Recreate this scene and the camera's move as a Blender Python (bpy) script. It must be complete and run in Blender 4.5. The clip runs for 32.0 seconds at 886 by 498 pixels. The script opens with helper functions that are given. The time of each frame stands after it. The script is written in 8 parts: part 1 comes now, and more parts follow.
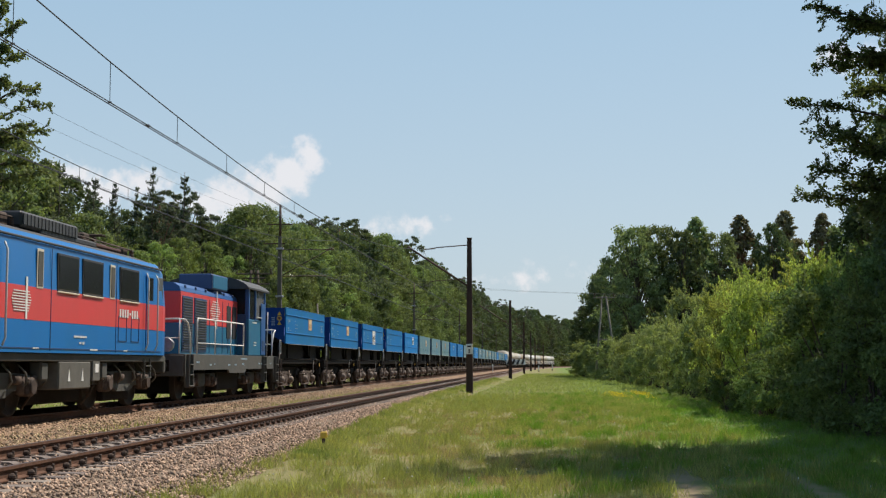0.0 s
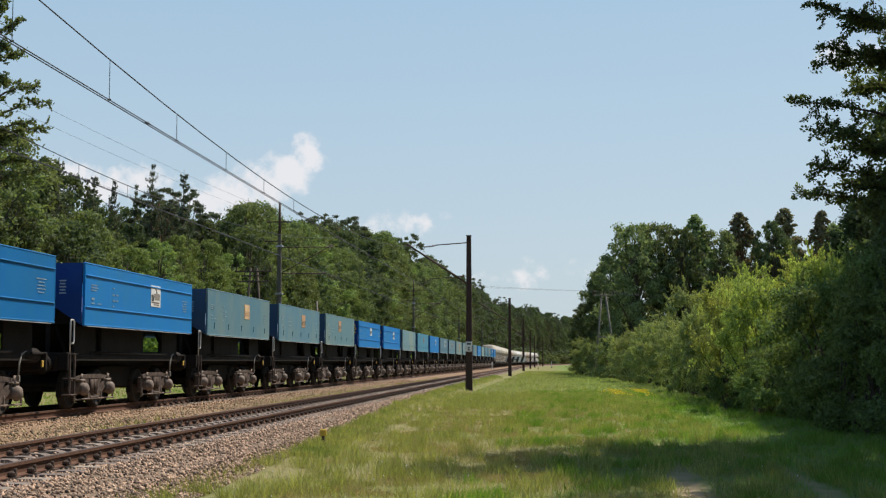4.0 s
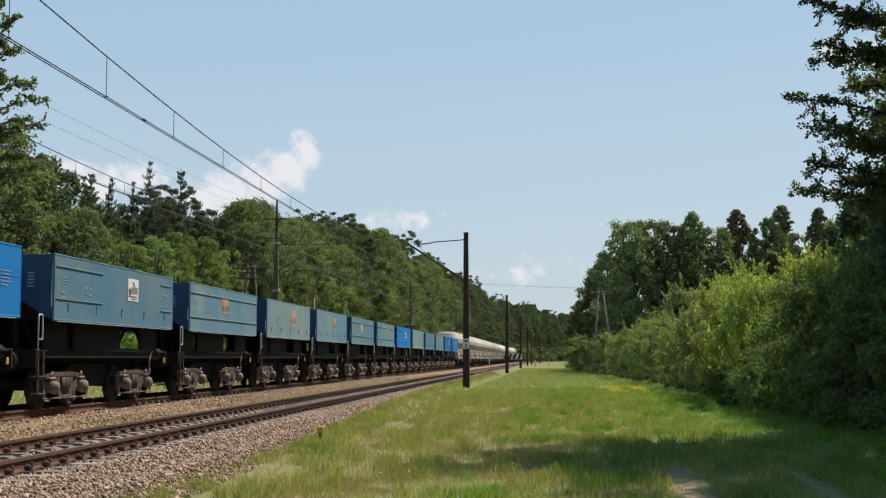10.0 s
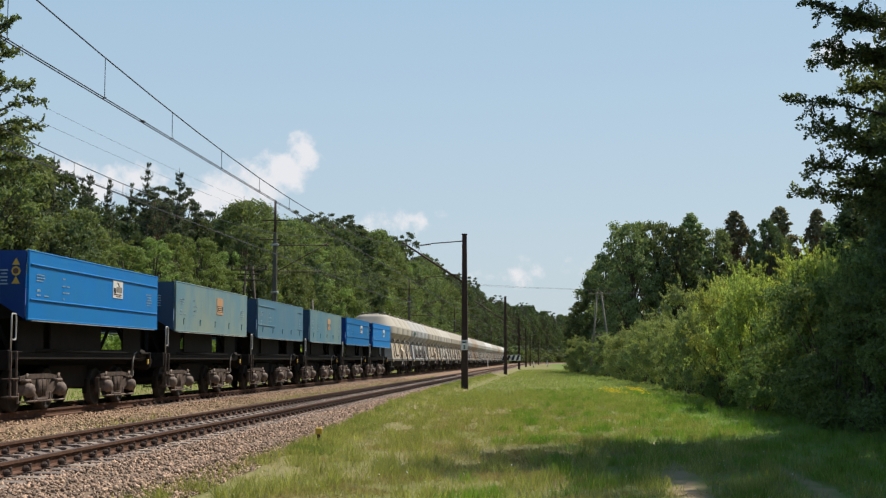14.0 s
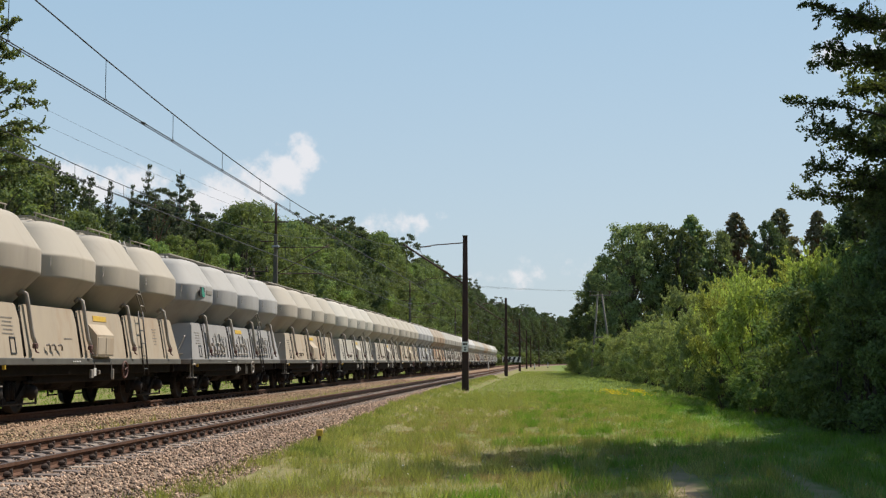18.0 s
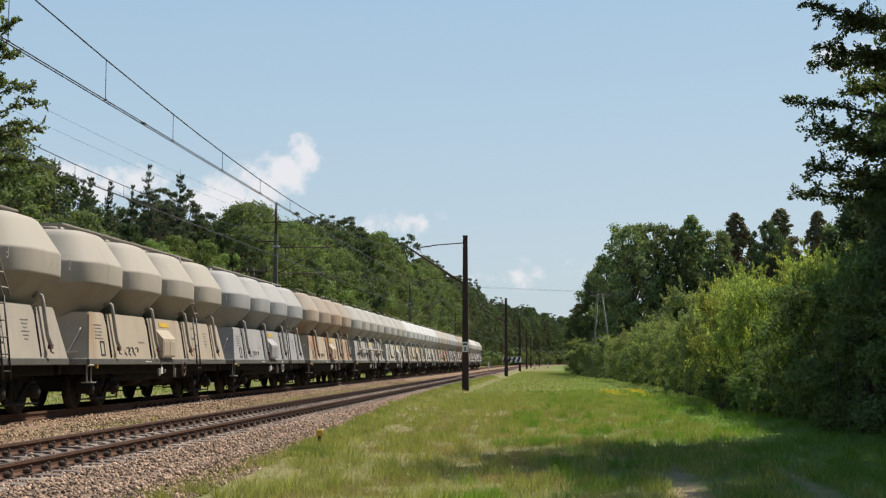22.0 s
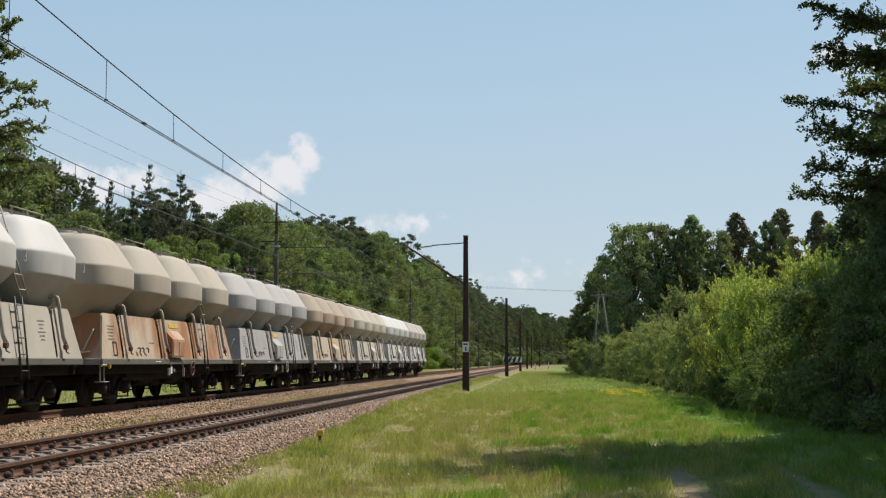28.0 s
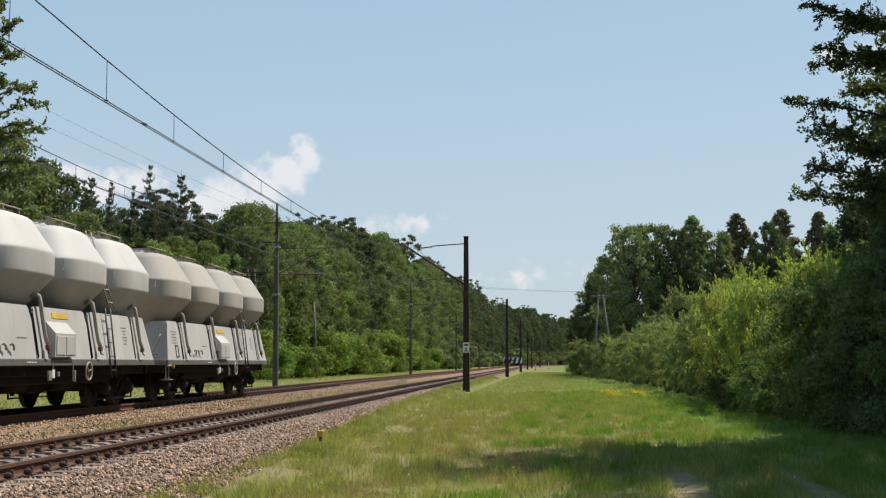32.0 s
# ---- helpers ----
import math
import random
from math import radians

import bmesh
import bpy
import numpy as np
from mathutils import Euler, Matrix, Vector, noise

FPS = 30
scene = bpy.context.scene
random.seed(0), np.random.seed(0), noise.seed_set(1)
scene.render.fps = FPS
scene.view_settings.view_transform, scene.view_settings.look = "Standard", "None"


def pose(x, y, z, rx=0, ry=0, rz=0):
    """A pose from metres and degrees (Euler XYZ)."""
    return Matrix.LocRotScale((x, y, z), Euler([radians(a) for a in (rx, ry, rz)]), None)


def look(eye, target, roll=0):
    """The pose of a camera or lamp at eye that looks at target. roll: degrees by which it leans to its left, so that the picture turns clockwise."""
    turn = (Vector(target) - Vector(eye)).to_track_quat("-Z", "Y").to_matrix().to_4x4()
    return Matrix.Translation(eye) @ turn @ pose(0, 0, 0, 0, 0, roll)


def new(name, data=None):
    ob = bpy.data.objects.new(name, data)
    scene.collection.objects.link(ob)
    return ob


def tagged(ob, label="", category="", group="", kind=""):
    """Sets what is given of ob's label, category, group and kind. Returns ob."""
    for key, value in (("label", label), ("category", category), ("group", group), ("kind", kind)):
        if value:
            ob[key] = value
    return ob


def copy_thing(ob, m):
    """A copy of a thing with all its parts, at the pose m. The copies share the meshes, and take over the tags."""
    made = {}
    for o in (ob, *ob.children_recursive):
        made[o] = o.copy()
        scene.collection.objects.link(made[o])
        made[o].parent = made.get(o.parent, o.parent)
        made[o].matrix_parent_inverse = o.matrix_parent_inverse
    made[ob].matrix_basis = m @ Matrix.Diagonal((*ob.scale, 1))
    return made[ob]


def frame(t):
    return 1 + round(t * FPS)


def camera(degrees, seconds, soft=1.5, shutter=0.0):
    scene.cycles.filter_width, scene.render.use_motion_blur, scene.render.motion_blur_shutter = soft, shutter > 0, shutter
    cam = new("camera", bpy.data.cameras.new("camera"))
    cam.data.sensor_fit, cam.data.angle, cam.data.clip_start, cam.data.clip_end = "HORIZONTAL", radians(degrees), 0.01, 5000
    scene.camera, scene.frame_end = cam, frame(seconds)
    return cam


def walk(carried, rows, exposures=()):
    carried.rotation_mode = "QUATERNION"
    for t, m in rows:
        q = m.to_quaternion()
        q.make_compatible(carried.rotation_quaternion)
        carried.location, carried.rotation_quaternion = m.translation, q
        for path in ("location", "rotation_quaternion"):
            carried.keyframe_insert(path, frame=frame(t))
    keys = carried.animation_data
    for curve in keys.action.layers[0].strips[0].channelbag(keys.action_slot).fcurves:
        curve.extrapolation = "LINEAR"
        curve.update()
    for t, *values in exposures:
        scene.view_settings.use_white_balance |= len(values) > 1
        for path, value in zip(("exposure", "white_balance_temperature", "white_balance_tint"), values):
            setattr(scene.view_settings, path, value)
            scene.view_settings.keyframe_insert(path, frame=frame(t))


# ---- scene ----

# ---------------------------------------------------------------- camera
EYE = (0.0, 0.0, 1.21)
cam = camera(36.54, 32.0, soft=1.25)
# seconds, turn to the left and tilt up, in degrees
walk(cam, [(t, pose(*EYE, 90 + tilt, 0, turn)) for t, turn, tilt in [
    (0, 4.601, 4.892), (0.5, 4.581, 4.876), (1, 4.585, 4.876), (1.5, 4.573, 4.868),
    (2, 4.609, 4.830), (2.5, 4.589, 4.802), (3, 4.609, 4.793), (3.5, 4.577, 4.793),
    (5.5, 4.597, 4.761), (6, 4.573, 4.757), (6.5, 4.536, 4.720), (7, 4.536, 4.720),
    (7.5, 4.532, 4.683), (8, 4.499, 4.687), (8.5, 4.499, 4.683), (9, 4.462, 4.666),
    (9.5, 4.462, 4.654), (10, 4.458, 4.662), (10.5, 4.470, 4.658), (11, 4.495, 4.654),
    (11.5, 4.458, 4.678), (12, 4.454, 4.683), (12.5, 4.425, 4.703), (13, 4.425, 4.716),
    (13.5, 4.388, 4.712), (14, 4.393, 4.720), (14.5, 4.397, 4.757), (16.5, 4.433, 4.785),
    (17, 4.499, 4.789), (17.5, 4.462, 4.793), (18, 4.421, 4.793), (18.5, 4.425, 4.793),
    (19, 4.425, 4.798), (19.5, 4.421, 4.793), (20, 4.388, 4.789), (20.5, 4.425, 4.798),
    (21, 4.425, 4.798), (21.5, 4.462, 4.798), (22, 4.425, 4.798), (22.5, 4.388, 4.810),
    (23, 4.425, 4.806), (23.5, 4.462, 4.830), (24, 4.462, 4.802), (24.5, 4.425, 4.810),
    (25, 4.425, 4.798), (25.5, 4.425, 4.798), (27.5, 4.458, 4.765), (28, 4.446, 4.798),
    (28.5, 4.462, 4.793), (29, 4.462, 4.802), (29.5, 4.458, 4.834), (30, 4.450, 4.830),
    (30.5, 4.462, 4.793), (31, 4.462, 4.793), (31.5, 4.462, 4.793), (32, 4.462, 4.830),
]])

# ---------------------------------------------------------------- sun, sky
SUN_EL, SUN_AZ = radians(56), radians(46)        # azimuth from +x towards +y
SUN_WAY = Vector((math.cos(SUN_EL) * math.cos(SUN_AZ), math.cos(SUN_EL) * math.sin(SUN_AZ), math.sin(SUN_EL)))
scene.view_settings.exposure = 0.0
sun = new("sun", bpy.data.lights.new("sun", "SUN"))
sun.data.energy, sun.data.angle, sun.data.color = 6.0, radians(0.55), (1.0, 0.905, 0.79)
sun.matrix_world = look(SUN_WAY * 100, (0, 0, 0))


def build_world():
    w = bpy.data.worlds.new("sky")
    scene.world = w
    w.use_nodes = True
    nt = w.node_tree
    nt.nodes.clear()
    N = nt.nodes.new
    L = nt.links.new
    out, bg, sky = N("ShaderNodeOutputWorld"), N("ShaderNodeBackground"), N("ShaderNodeTexSky")
    sky.sky_type, sky.sun_disc = "NISHITA", False
    sky.sun_elevation, sky.sun_rotation = SUN_EL, math.pi / 2 - SUN_AZ
    sky.air_density, sky.dust_density, sky.ozone_density = 1.0, 1.6, 1.2
    bg.inputs["Strength"].default_value = 0.115
    co = N("ShaderNodeTexCoord")
    # fair-weather clouds: soft lumps at their places in the sky, broken up by noise
    noise_t = N("ShaderNodeTexNoise")
    noise_t.inputs["Scale"].default_value, noise_t.inputs["Detail"].default_value = 62.0, 8.0
    noise_t.inputs["Roughness"].default_value = 0.58
    L(co.outputs["Generated"], noise_t.inputs["Vector"])
    total = None
    # azimuth to the right of the track, height (degrees), half width, half height, weight
    for az, el, wa, he, amount in CLOUDS:
        c = (math.sin(radians(az)) * math.cos(radians(el)), math.cos(radians(az)) * math.cos(radians(el)), math.sin(radians(el)))
        sub = N("ShaderNodeVectorMath"); sub.operation = "SUBTRACT"
        L(co.outputs["Generated"], sub.inputs[0]); sub.inputs[1].default_value = c
        mul = N("ShaderNodeVectorMath"); mul.operation = "MULTIPLY"
        L(sub.outputs[0], mul.inputs[0])
        mul.inputs[1].default_value = (1 / radians(wa), 1 / radians(wa), 1 / radians(he))
        ln = N("ShaderNodeVectorMath"); ln.operation = "LENGTH"
        L(mul.outputs[0], ln.inputs[0])
        fall = N("ShaderNodeMapRange")
        fall.inputs["From Min"].default_value, fall.inputs["From Max"].default_value = 0.0, 1.0
        fall.inputs["To Min"].default_value, fall.inputs["To Max"].default_value = amount, 0.0
        L(ln.outputs["Value"], fall.inputs["Value"])
        if total is None:
            total = fall.outputs[0]
        else:
            mx = N("ShaderNodeMath"); mx.operation = "MAXIMUM"
            L(total, mx.inputs[0]); L(fall.outputs[0], mx.inputs[1])
            total = mx.outputs[0]
    add = N("ShaderNodeMath"); add.operation = "MULTIPLY_ADD"
    L(noise_t.outputs["Fac"], add.inputs[0]); add.inputs[1].default_value = 1.7; add.inputs[2].default_value = -0.85
    both = N("ShaderNodeMath"); both.operation = "ADD"
    L(add.outputs[0], both.inputs[0]); L(total, both.inputs[1])
    edge = N("ShaderNodeMapRange"); edge.interpolation_type = "SMOOTHSTEP"
    edge.inputs["From Min"].default_value, edge.inputs["From Max"].default_value = 0.22, 0.78
    edge.inputs["To Max"].default_value = 0.72
    L(both.outputs[0], edge.inputs["Value"])
    gate = N("ShaderNodeMath"); gate.operation = "MULTIPLY"
    some = N("ShaderNodeMapRange")
    some.inputs["From Max"].default_value = 0.2
    L(total, some.inputs["Value"])
    L(edge.outputs[0], gate.inputs[0]); L(some.outputs[0], gate.inputs[1])
    mix = N("ShaderNodeMix"); mix.data_type = "RGBA"
    L(gate.outputs[0], mix.inputs["Factor"])
    # summer haze: paler towards the horizon
    sep = N("ShaderNodeSeparateXYZ")
    L(co.outputs["Generated"], sep.inputs[0])
    rise = N("ShaderNodeMapRange")
    rise.inputs["From Min"].default_value, rise.inputs["From Max"].default_value = 0.0, 0.36
    L(sep.outputs["Z"], rise.inputs["Value"])
    haze = N("ShaderNodeMix"); haze.data_type = "RGBA"
    L(rise.outputs[0], haze.inputs["Factor"])
    haze.inputs["A"].default_value, haze.inputs["B"].default_value = (5.0, 5.9, 6.5, 1), (2.9, 4.75, 6.5, 1)
    # and deep blue overhead
    high = N("ShaderNodeMapRange")
    high.inputs["From Min"].default_value, high.inputs["From Max"].default_value = 0.30, 0.75
    L(sep.outputs["Z"], high.inputs["Value"])
    deep = N("ShaderNodeMix"); deep.data_type = "RGBA"
    L(high.outputs[0], deep.inputs["Factor"]); L(haze.outputs["Result"], deep.inputs["A"])
    deep.inputs["B"].default_value = (1.2, 2.3, 4.1, 1)
    veil = N("ShaderNodeMix"); veil.data_type = "RGBA"
    veil.inputs["Factor"].default_value = 0.82
    L(sky.outputs[0], veil.inputs["A"]); L(deep.outputs["Result"], veil.inputs["B"])
    L(veil.outputs["Result"], mix.inputs["A"])
    mix.inputs["B"].default_value = (8.1, 7.75, 7.8, 1)
    L(mix.outputs["Result"], bg.inputs["Color"])
    L(bg.outputs[0], out.inputs["Surface"])


CLOUDS = [(-10.4, 8.75, 1.2, 1.2, 1.0), (-11.1, 8.1, 1.7, 1.5, 1.0), (-12.2, 7.5, 2.0, 1.4, 1.0), (-13.4, 7.0, 2.3, 1.3, 0.95), (-14.8, 6.7, 2.4, 1.2, 0.85), (-17.2, 7.5, 1.9, 1.1, 0.90),
          (-18.8, 7.2, 2.6, 1.3, 0.90), (-20.6, 7.6, 2.4, 1.2, 0.85), (-6.9, 5.8, 2.8, 1.0, 0.66), (-5.4, 5.9, 1.6, 0.8, 0.55), (-1.2, 3.7, 3.2, 0.9, 0.50), (1.4, 4.0, 1.8, 0.9, 0.50), (12.6, 12.4, 2.6, 1.0, 0.85),
          (14.5, 13.2, 1.5, 1.0, 0.9), (-3.0, 2.4, 2.0, 0.7, 0.5)]
build_world()

# ---------------------------------------------------------------- materials
MATS = {}


def mat(name, a, b=None, dirt=None, rough=0.6, metal=0.0, scale=6.0, big=0.6, stretch=1.0, dirt_amount=0.35,
        bump=0.15, bump_scale=40.0, vary=0.0, coords="Object", island=0.0, spec=0.5, contrast=0.18, edge=(0.42, 0.75)):
    """A worn surface: two tones in a fine noise, dirt in a wide one, fine relief; vary: from object to object."""
    if name in MATS:
        return MATS[name]
    m = bpy.data.materials.new(name)
    MATS[name] = m
    m.use_nodes = True
    nt = m.node_tree
    N, L = nt.nodes.new, nt.links.new
    p = nt.nodes["Principled BSDF"]
    p.inputs["Roughness"].default_value, p.inputs["Metallic"].default_value = rough, metal
    p.inputs["Specular IOR Level"].default_value = spec
    co, info = N("ShaderNodeTexCoord"), N("ShaderNodeObjectInfo")
    shift = N("ShaderNodeVectorMath"); shift.operation = "MULTIPLY_ADD"
    L(info.outputs["Random"], shift.inputs[0])
    shift.inputs[1].default_value = (37, 23, 11)
    L(co.outputs[coords], shift.inputs[2])
    mp = N("ShaderNodeMapping")
    mp.inputs["Scale"].default_value = (1, 1, 1 / stretch)
    L(shift.outputs[0], mp.inputs["Vector"])

    def noise_node(sc, detail=5, rough_n=0.6, vec=None):
        n = N("ShaderNodeTexNoise")
        n.inputs["Scale"].default_value, n.inputs["Detail"].default_value, n.inputs["Roughness"].default_value = sc, detail, rough_n
        L(vec or mp.outputs[0], n.inputs["Vector"])
        return n.outputs["Fac"]

    def ramp(fac, lo, hi, top=1.0):
        r = N("ShaderNodeMapRange")
        r.inputs["From Min"].default_value, r.inputs["From Max"].default_value, r.inputs["To Max"].default_value = lo, hi, top
        L(fac, r.inputs["Value"])
        return r.outputs[0]

    def blend(fac, ca, cb):
        x = N("ShaderNodeMix"); x.data_type = "RGBA"
        L(fac, x.inputs["Factor"])
        for sock, c in (("A", ca), ("B", cb)):
            if isinstance(c, tuple):
                x.inputs[sock].default_value = (*c, 1)
            else:
                L(c, x.inputs[sock])
        return x.outputs["Result"]

    b = b or tuple(v * 0.75 for v in a)
    col = blend(ramp(noise_node(scale), 0.5 - contrast, 0.5 + contrast), a, b)
    if dirt:
        col = blend(ramp(noise_node(big, 6, 0.65), edge[0], edge[1], dirt_amount), col, dirt)
    if vary or island:
        hsv = N("ShaderNodeHueSaturation")
        L(col, hsv.inputs["Color"])
        src = info.outputs["Random"]
        amount = vary
        if island:
            src, amount = N("ShaderNodeNewGeometry").outputs["Random Per Island"], island
        v = N("ShaderNodeMapRange")
        v.inputs["To Min"].default_value, v.inputs["To Max"].default_value = 1 - amount, 1 + amount
        L(src, v.inputs["Value"])
        if island:
            each = N("ShaderNodeMapRange")
            each.inputs["To Min"].default_value, each.inputs["To Max"].default_value = 1 - vary, 1 + vary
            L(info.outputs["Random"], each.inputs["Value"])
            both = N("ShaderNodeMath"); both.operation = "MULTIPLY"
            L(v.outputs[0], both.inputs[0]); L(each.outputs[0], both.inputs[1])
            L(both.outputs[0], hsv.inputs["Value"])
        else:
            L(v.outputs[0], hsv.inputs["Value"])
        h = N("ShaderNodeMapRange")
        h.inputs["To Min"].default_value, h.inputs["To Max"].default_value = 0.5 - amount * 0.05, 0.5 + amount * 0.05
        L(info.outputs["Random"], h.inputs["Value"]); L(h.outputs[0], hsv.inputs["Hue"])
        col = hsv.outputs[0]
    L(col, p.inputs["Base Color"])
    if bump:
        bn = N("ShaderNodeBump")
        bn.inputs["Strength"].default_value, bn.inputs["Distance"].default_value = bump, 0.02
        L(noise_node(bump_scale, 3, 0.6, co.outputs[coords]), bn.inputs["Height"])
        L(bn.outputs[0], p.inputs["Normal"])
    return m


def leaf_mat(name, a, b, island=0.35, through_c=None, shine=0.8, vary=0.0, contrast=0.18, thin=0.36):
    """Leaves: matt green with light that shines through, a little different leaf by leaf."""
    m = mat(name, a, b, rough=shine, scale=0.7, island=island, bump=0, spec=0.08, vary=vary, contrast=contrast)
    nt = m.node_tree
    p = nt.nodes["Principled BSDF"]
    tr, mx = nt.nodes.new("ShaderNodeBsdfTranslucent"), nt.nodes.new("ShaderNodeMixShader")
    tint = nt.nodes.new("ShaderNodeMix"); tint.data_type = "RGBA"; tint.blend_type = "MULTIPLY"
    tint.inputs["Factor"].default_value = 1.0
    nt.links.new(p.inputs["Base Color"].links[0].from_socket, tint.inputs["A"])
    tint.inputs["B"].default_value = (*(through_c or (1.35, 1.4, 0.55)), 1)
    nt.links.new(tint.outputs["Result"], tr.inputs["Color"])
    mx.inputs[0].default_value = thin
    nt.links.new(p.outputs[0], mx.inputs[1]); nt.links.new(tr.outputs[0], mx.inputs[2])
    nt.links.new(mx.outputs[0], nt.nodes["Material Output"].inputs["Surface"])
    return m


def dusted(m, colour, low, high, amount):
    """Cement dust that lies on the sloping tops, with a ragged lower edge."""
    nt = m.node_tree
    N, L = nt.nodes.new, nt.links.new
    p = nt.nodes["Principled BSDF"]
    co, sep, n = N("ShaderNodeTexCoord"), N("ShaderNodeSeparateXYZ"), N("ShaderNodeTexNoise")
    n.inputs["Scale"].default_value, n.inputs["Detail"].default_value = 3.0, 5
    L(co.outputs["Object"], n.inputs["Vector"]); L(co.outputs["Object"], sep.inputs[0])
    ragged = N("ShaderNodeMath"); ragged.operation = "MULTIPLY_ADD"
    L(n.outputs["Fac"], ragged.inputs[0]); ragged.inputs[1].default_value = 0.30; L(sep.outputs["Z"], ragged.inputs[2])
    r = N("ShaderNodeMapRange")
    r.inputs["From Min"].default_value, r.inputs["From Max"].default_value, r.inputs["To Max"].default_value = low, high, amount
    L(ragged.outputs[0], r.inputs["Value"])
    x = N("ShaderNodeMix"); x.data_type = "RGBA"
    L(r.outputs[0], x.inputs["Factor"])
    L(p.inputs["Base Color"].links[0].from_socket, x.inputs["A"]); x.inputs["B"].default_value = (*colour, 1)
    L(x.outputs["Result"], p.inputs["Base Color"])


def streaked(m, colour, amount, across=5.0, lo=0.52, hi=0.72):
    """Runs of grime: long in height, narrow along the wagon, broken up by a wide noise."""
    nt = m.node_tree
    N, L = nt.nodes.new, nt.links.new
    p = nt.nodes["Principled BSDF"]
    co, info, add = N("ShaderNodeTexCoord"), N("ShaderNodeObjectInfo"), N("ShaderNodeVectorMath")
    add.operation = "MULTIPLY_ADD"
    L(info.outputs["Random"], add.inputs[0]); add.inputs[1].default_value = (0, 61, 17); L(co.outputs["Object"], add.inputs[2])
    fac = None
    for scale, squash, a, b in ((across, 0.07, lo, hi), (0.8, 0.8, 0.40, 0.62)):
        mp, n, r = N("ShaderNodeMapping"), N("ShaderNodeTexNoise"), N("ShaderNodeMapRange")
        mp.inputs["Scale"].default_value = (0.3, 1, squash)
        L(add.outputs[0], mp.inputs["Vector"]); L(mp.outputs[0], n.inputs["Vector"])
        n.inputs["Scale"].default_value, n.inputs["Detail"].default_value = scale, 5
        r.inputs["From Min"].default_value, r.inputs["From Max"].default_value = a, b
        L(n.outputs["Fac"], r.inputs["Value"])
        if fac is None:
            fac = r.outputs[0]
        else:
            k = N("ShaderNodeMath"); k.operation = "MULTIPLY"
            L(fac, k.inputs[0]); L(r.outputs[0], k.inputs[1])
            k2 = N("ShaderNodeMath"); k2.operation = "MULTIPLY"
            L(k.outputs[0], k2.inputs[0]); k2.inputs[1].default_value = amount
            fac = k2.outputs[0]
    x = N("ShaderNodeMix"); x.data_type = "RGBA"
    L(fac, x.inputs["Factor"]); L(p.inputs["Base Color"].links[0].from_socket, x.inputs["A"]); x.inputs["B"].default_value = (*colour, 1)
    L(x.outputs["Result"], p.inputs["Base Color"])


RAIL = mat("rail_steel", (0.145, 0.078, 0.052), (0.085, 0.048, 0.034), rough=0.85, metal=0.0, scale=9, spec=0.15)
RAIL_TOP = mat("rail_head_worn", (0.105, 0.072, 0.055), (0.07, 0.048, 0.038), rough=0.6, metal=0.3, scale=12)
SLEEPER = mat("sleeper_concrete", (0.235, 0.192, 0.160), (0.160, 0.128, 0.106), (0.11, 0.080, 0.060), rough=0.9, scale=14, big=3, dirt_amount=0.7, vary=0.3)
CLIP = mat("rail_clip_iron", (0.085, 0.055, 0.040), rough=0.8, metal=0.1)
STONE = mat("ballast_stone", (0.46, 0.355, 0.228), (0.180, 0.132, 0.084), (0.30, 0.235, 0.155), rough=0.95, scale=16, big=1.2, bump=0.6, bump_scale=20, island=0.7)
STONE_RUST = mat("ballast_stone_rusty", (0.44, 0.310, 0.195), (0.18, 0.112, 0.068), (0.33, 0.250, 0.170), rough=0.95, scale=16, big=1.2, bump=0.6, bump_scale=20, island=0.6)
# Beds darker than their loose stones: gap shade held in the colour.
BED = mat("ballast_bed_gap_shade", (0.21, 0.150, 0.102), (0.105, 0.075, 0.052), (0.23, 0.175, 0.120), rough=1.0, scale=26, big=1.2, bump=1.0, bump_scale=24)
BED_RUST = mat("ballast_bed_rusty", (0.29, 0.185, 0.11), (0.145, 0.088, 0.052), (0.29, 0.215, 0.145), rough=1.0, scale=26, big=1.2, bump=1.0, bump_scale=24)
CONCRETE = mat("mast_concrete", (0.130, 0.110, 0.086), (0.095, 0.080, 0.064), (0.075, 0.062, 0.050), rough=0.9, scale=5, big=0.8, stretch=4, dirt_amount=0.6)
RUSTY = mat("mast_rust_brown", (0.075, 0.038, 0.03), (0.045, 0.025, 0.02), (0.10, 0.065, 0.05), rough=0.75, metal=0.1, scale=5, big=0.7, stretch=4)
STEEL = mat("galvanised_steel", (0.35, 0.36, 0.37), (0.24, 0.25, 0.26), rough=0.5, metal=0.6, scale=8)
COPPER = mat("wire_bronze", (0.070, 0.074, 0.084), rough=0.85, metal=0.0, spec=0.2)
PORCELAIN = mat("insulator_brown", (0.12, 0.06, 0.035), rough=0.25)
WHITE = mat("white_paint", (0.78, 0.78, 0.75), (0.66, 0.65, 0.62), (0.4, 0.36, 0.3), rough=0.55, scale=9, big=1.5, dirt_amount=0.4)
BLACK = mat("black_paint", (0.018, 0.018, 0.02), (0.03, 0.03, 0.032), rough=0.55)
YELLOW = mat("yellow_paint", (0.70, 0.46, 0.04), (0.55, 0.34, 0.04), (0.2, 0.14, 0.08), rough=0.6)
BARK = mat("bark", (0.11, 0.085, 0.065), (0.055, 0.042, 0.034), rough=0.95, scale=9, stretch=3, bump=0.8, bump_scale=14)
PINE_BARK = mat("pine_bark", (0.20, 0.10, 0.055), (0.11, 0.065, 0.045), rough=0.95, scale=7, stretch=3, bump=0.8, bump_scale=12)
WOODPOLE = mat("pole_wood_grey", (0.21, 0.185, 0.155), (0.145, 0.125, 0.105), rough=0.9, scale=6, stretch=6)
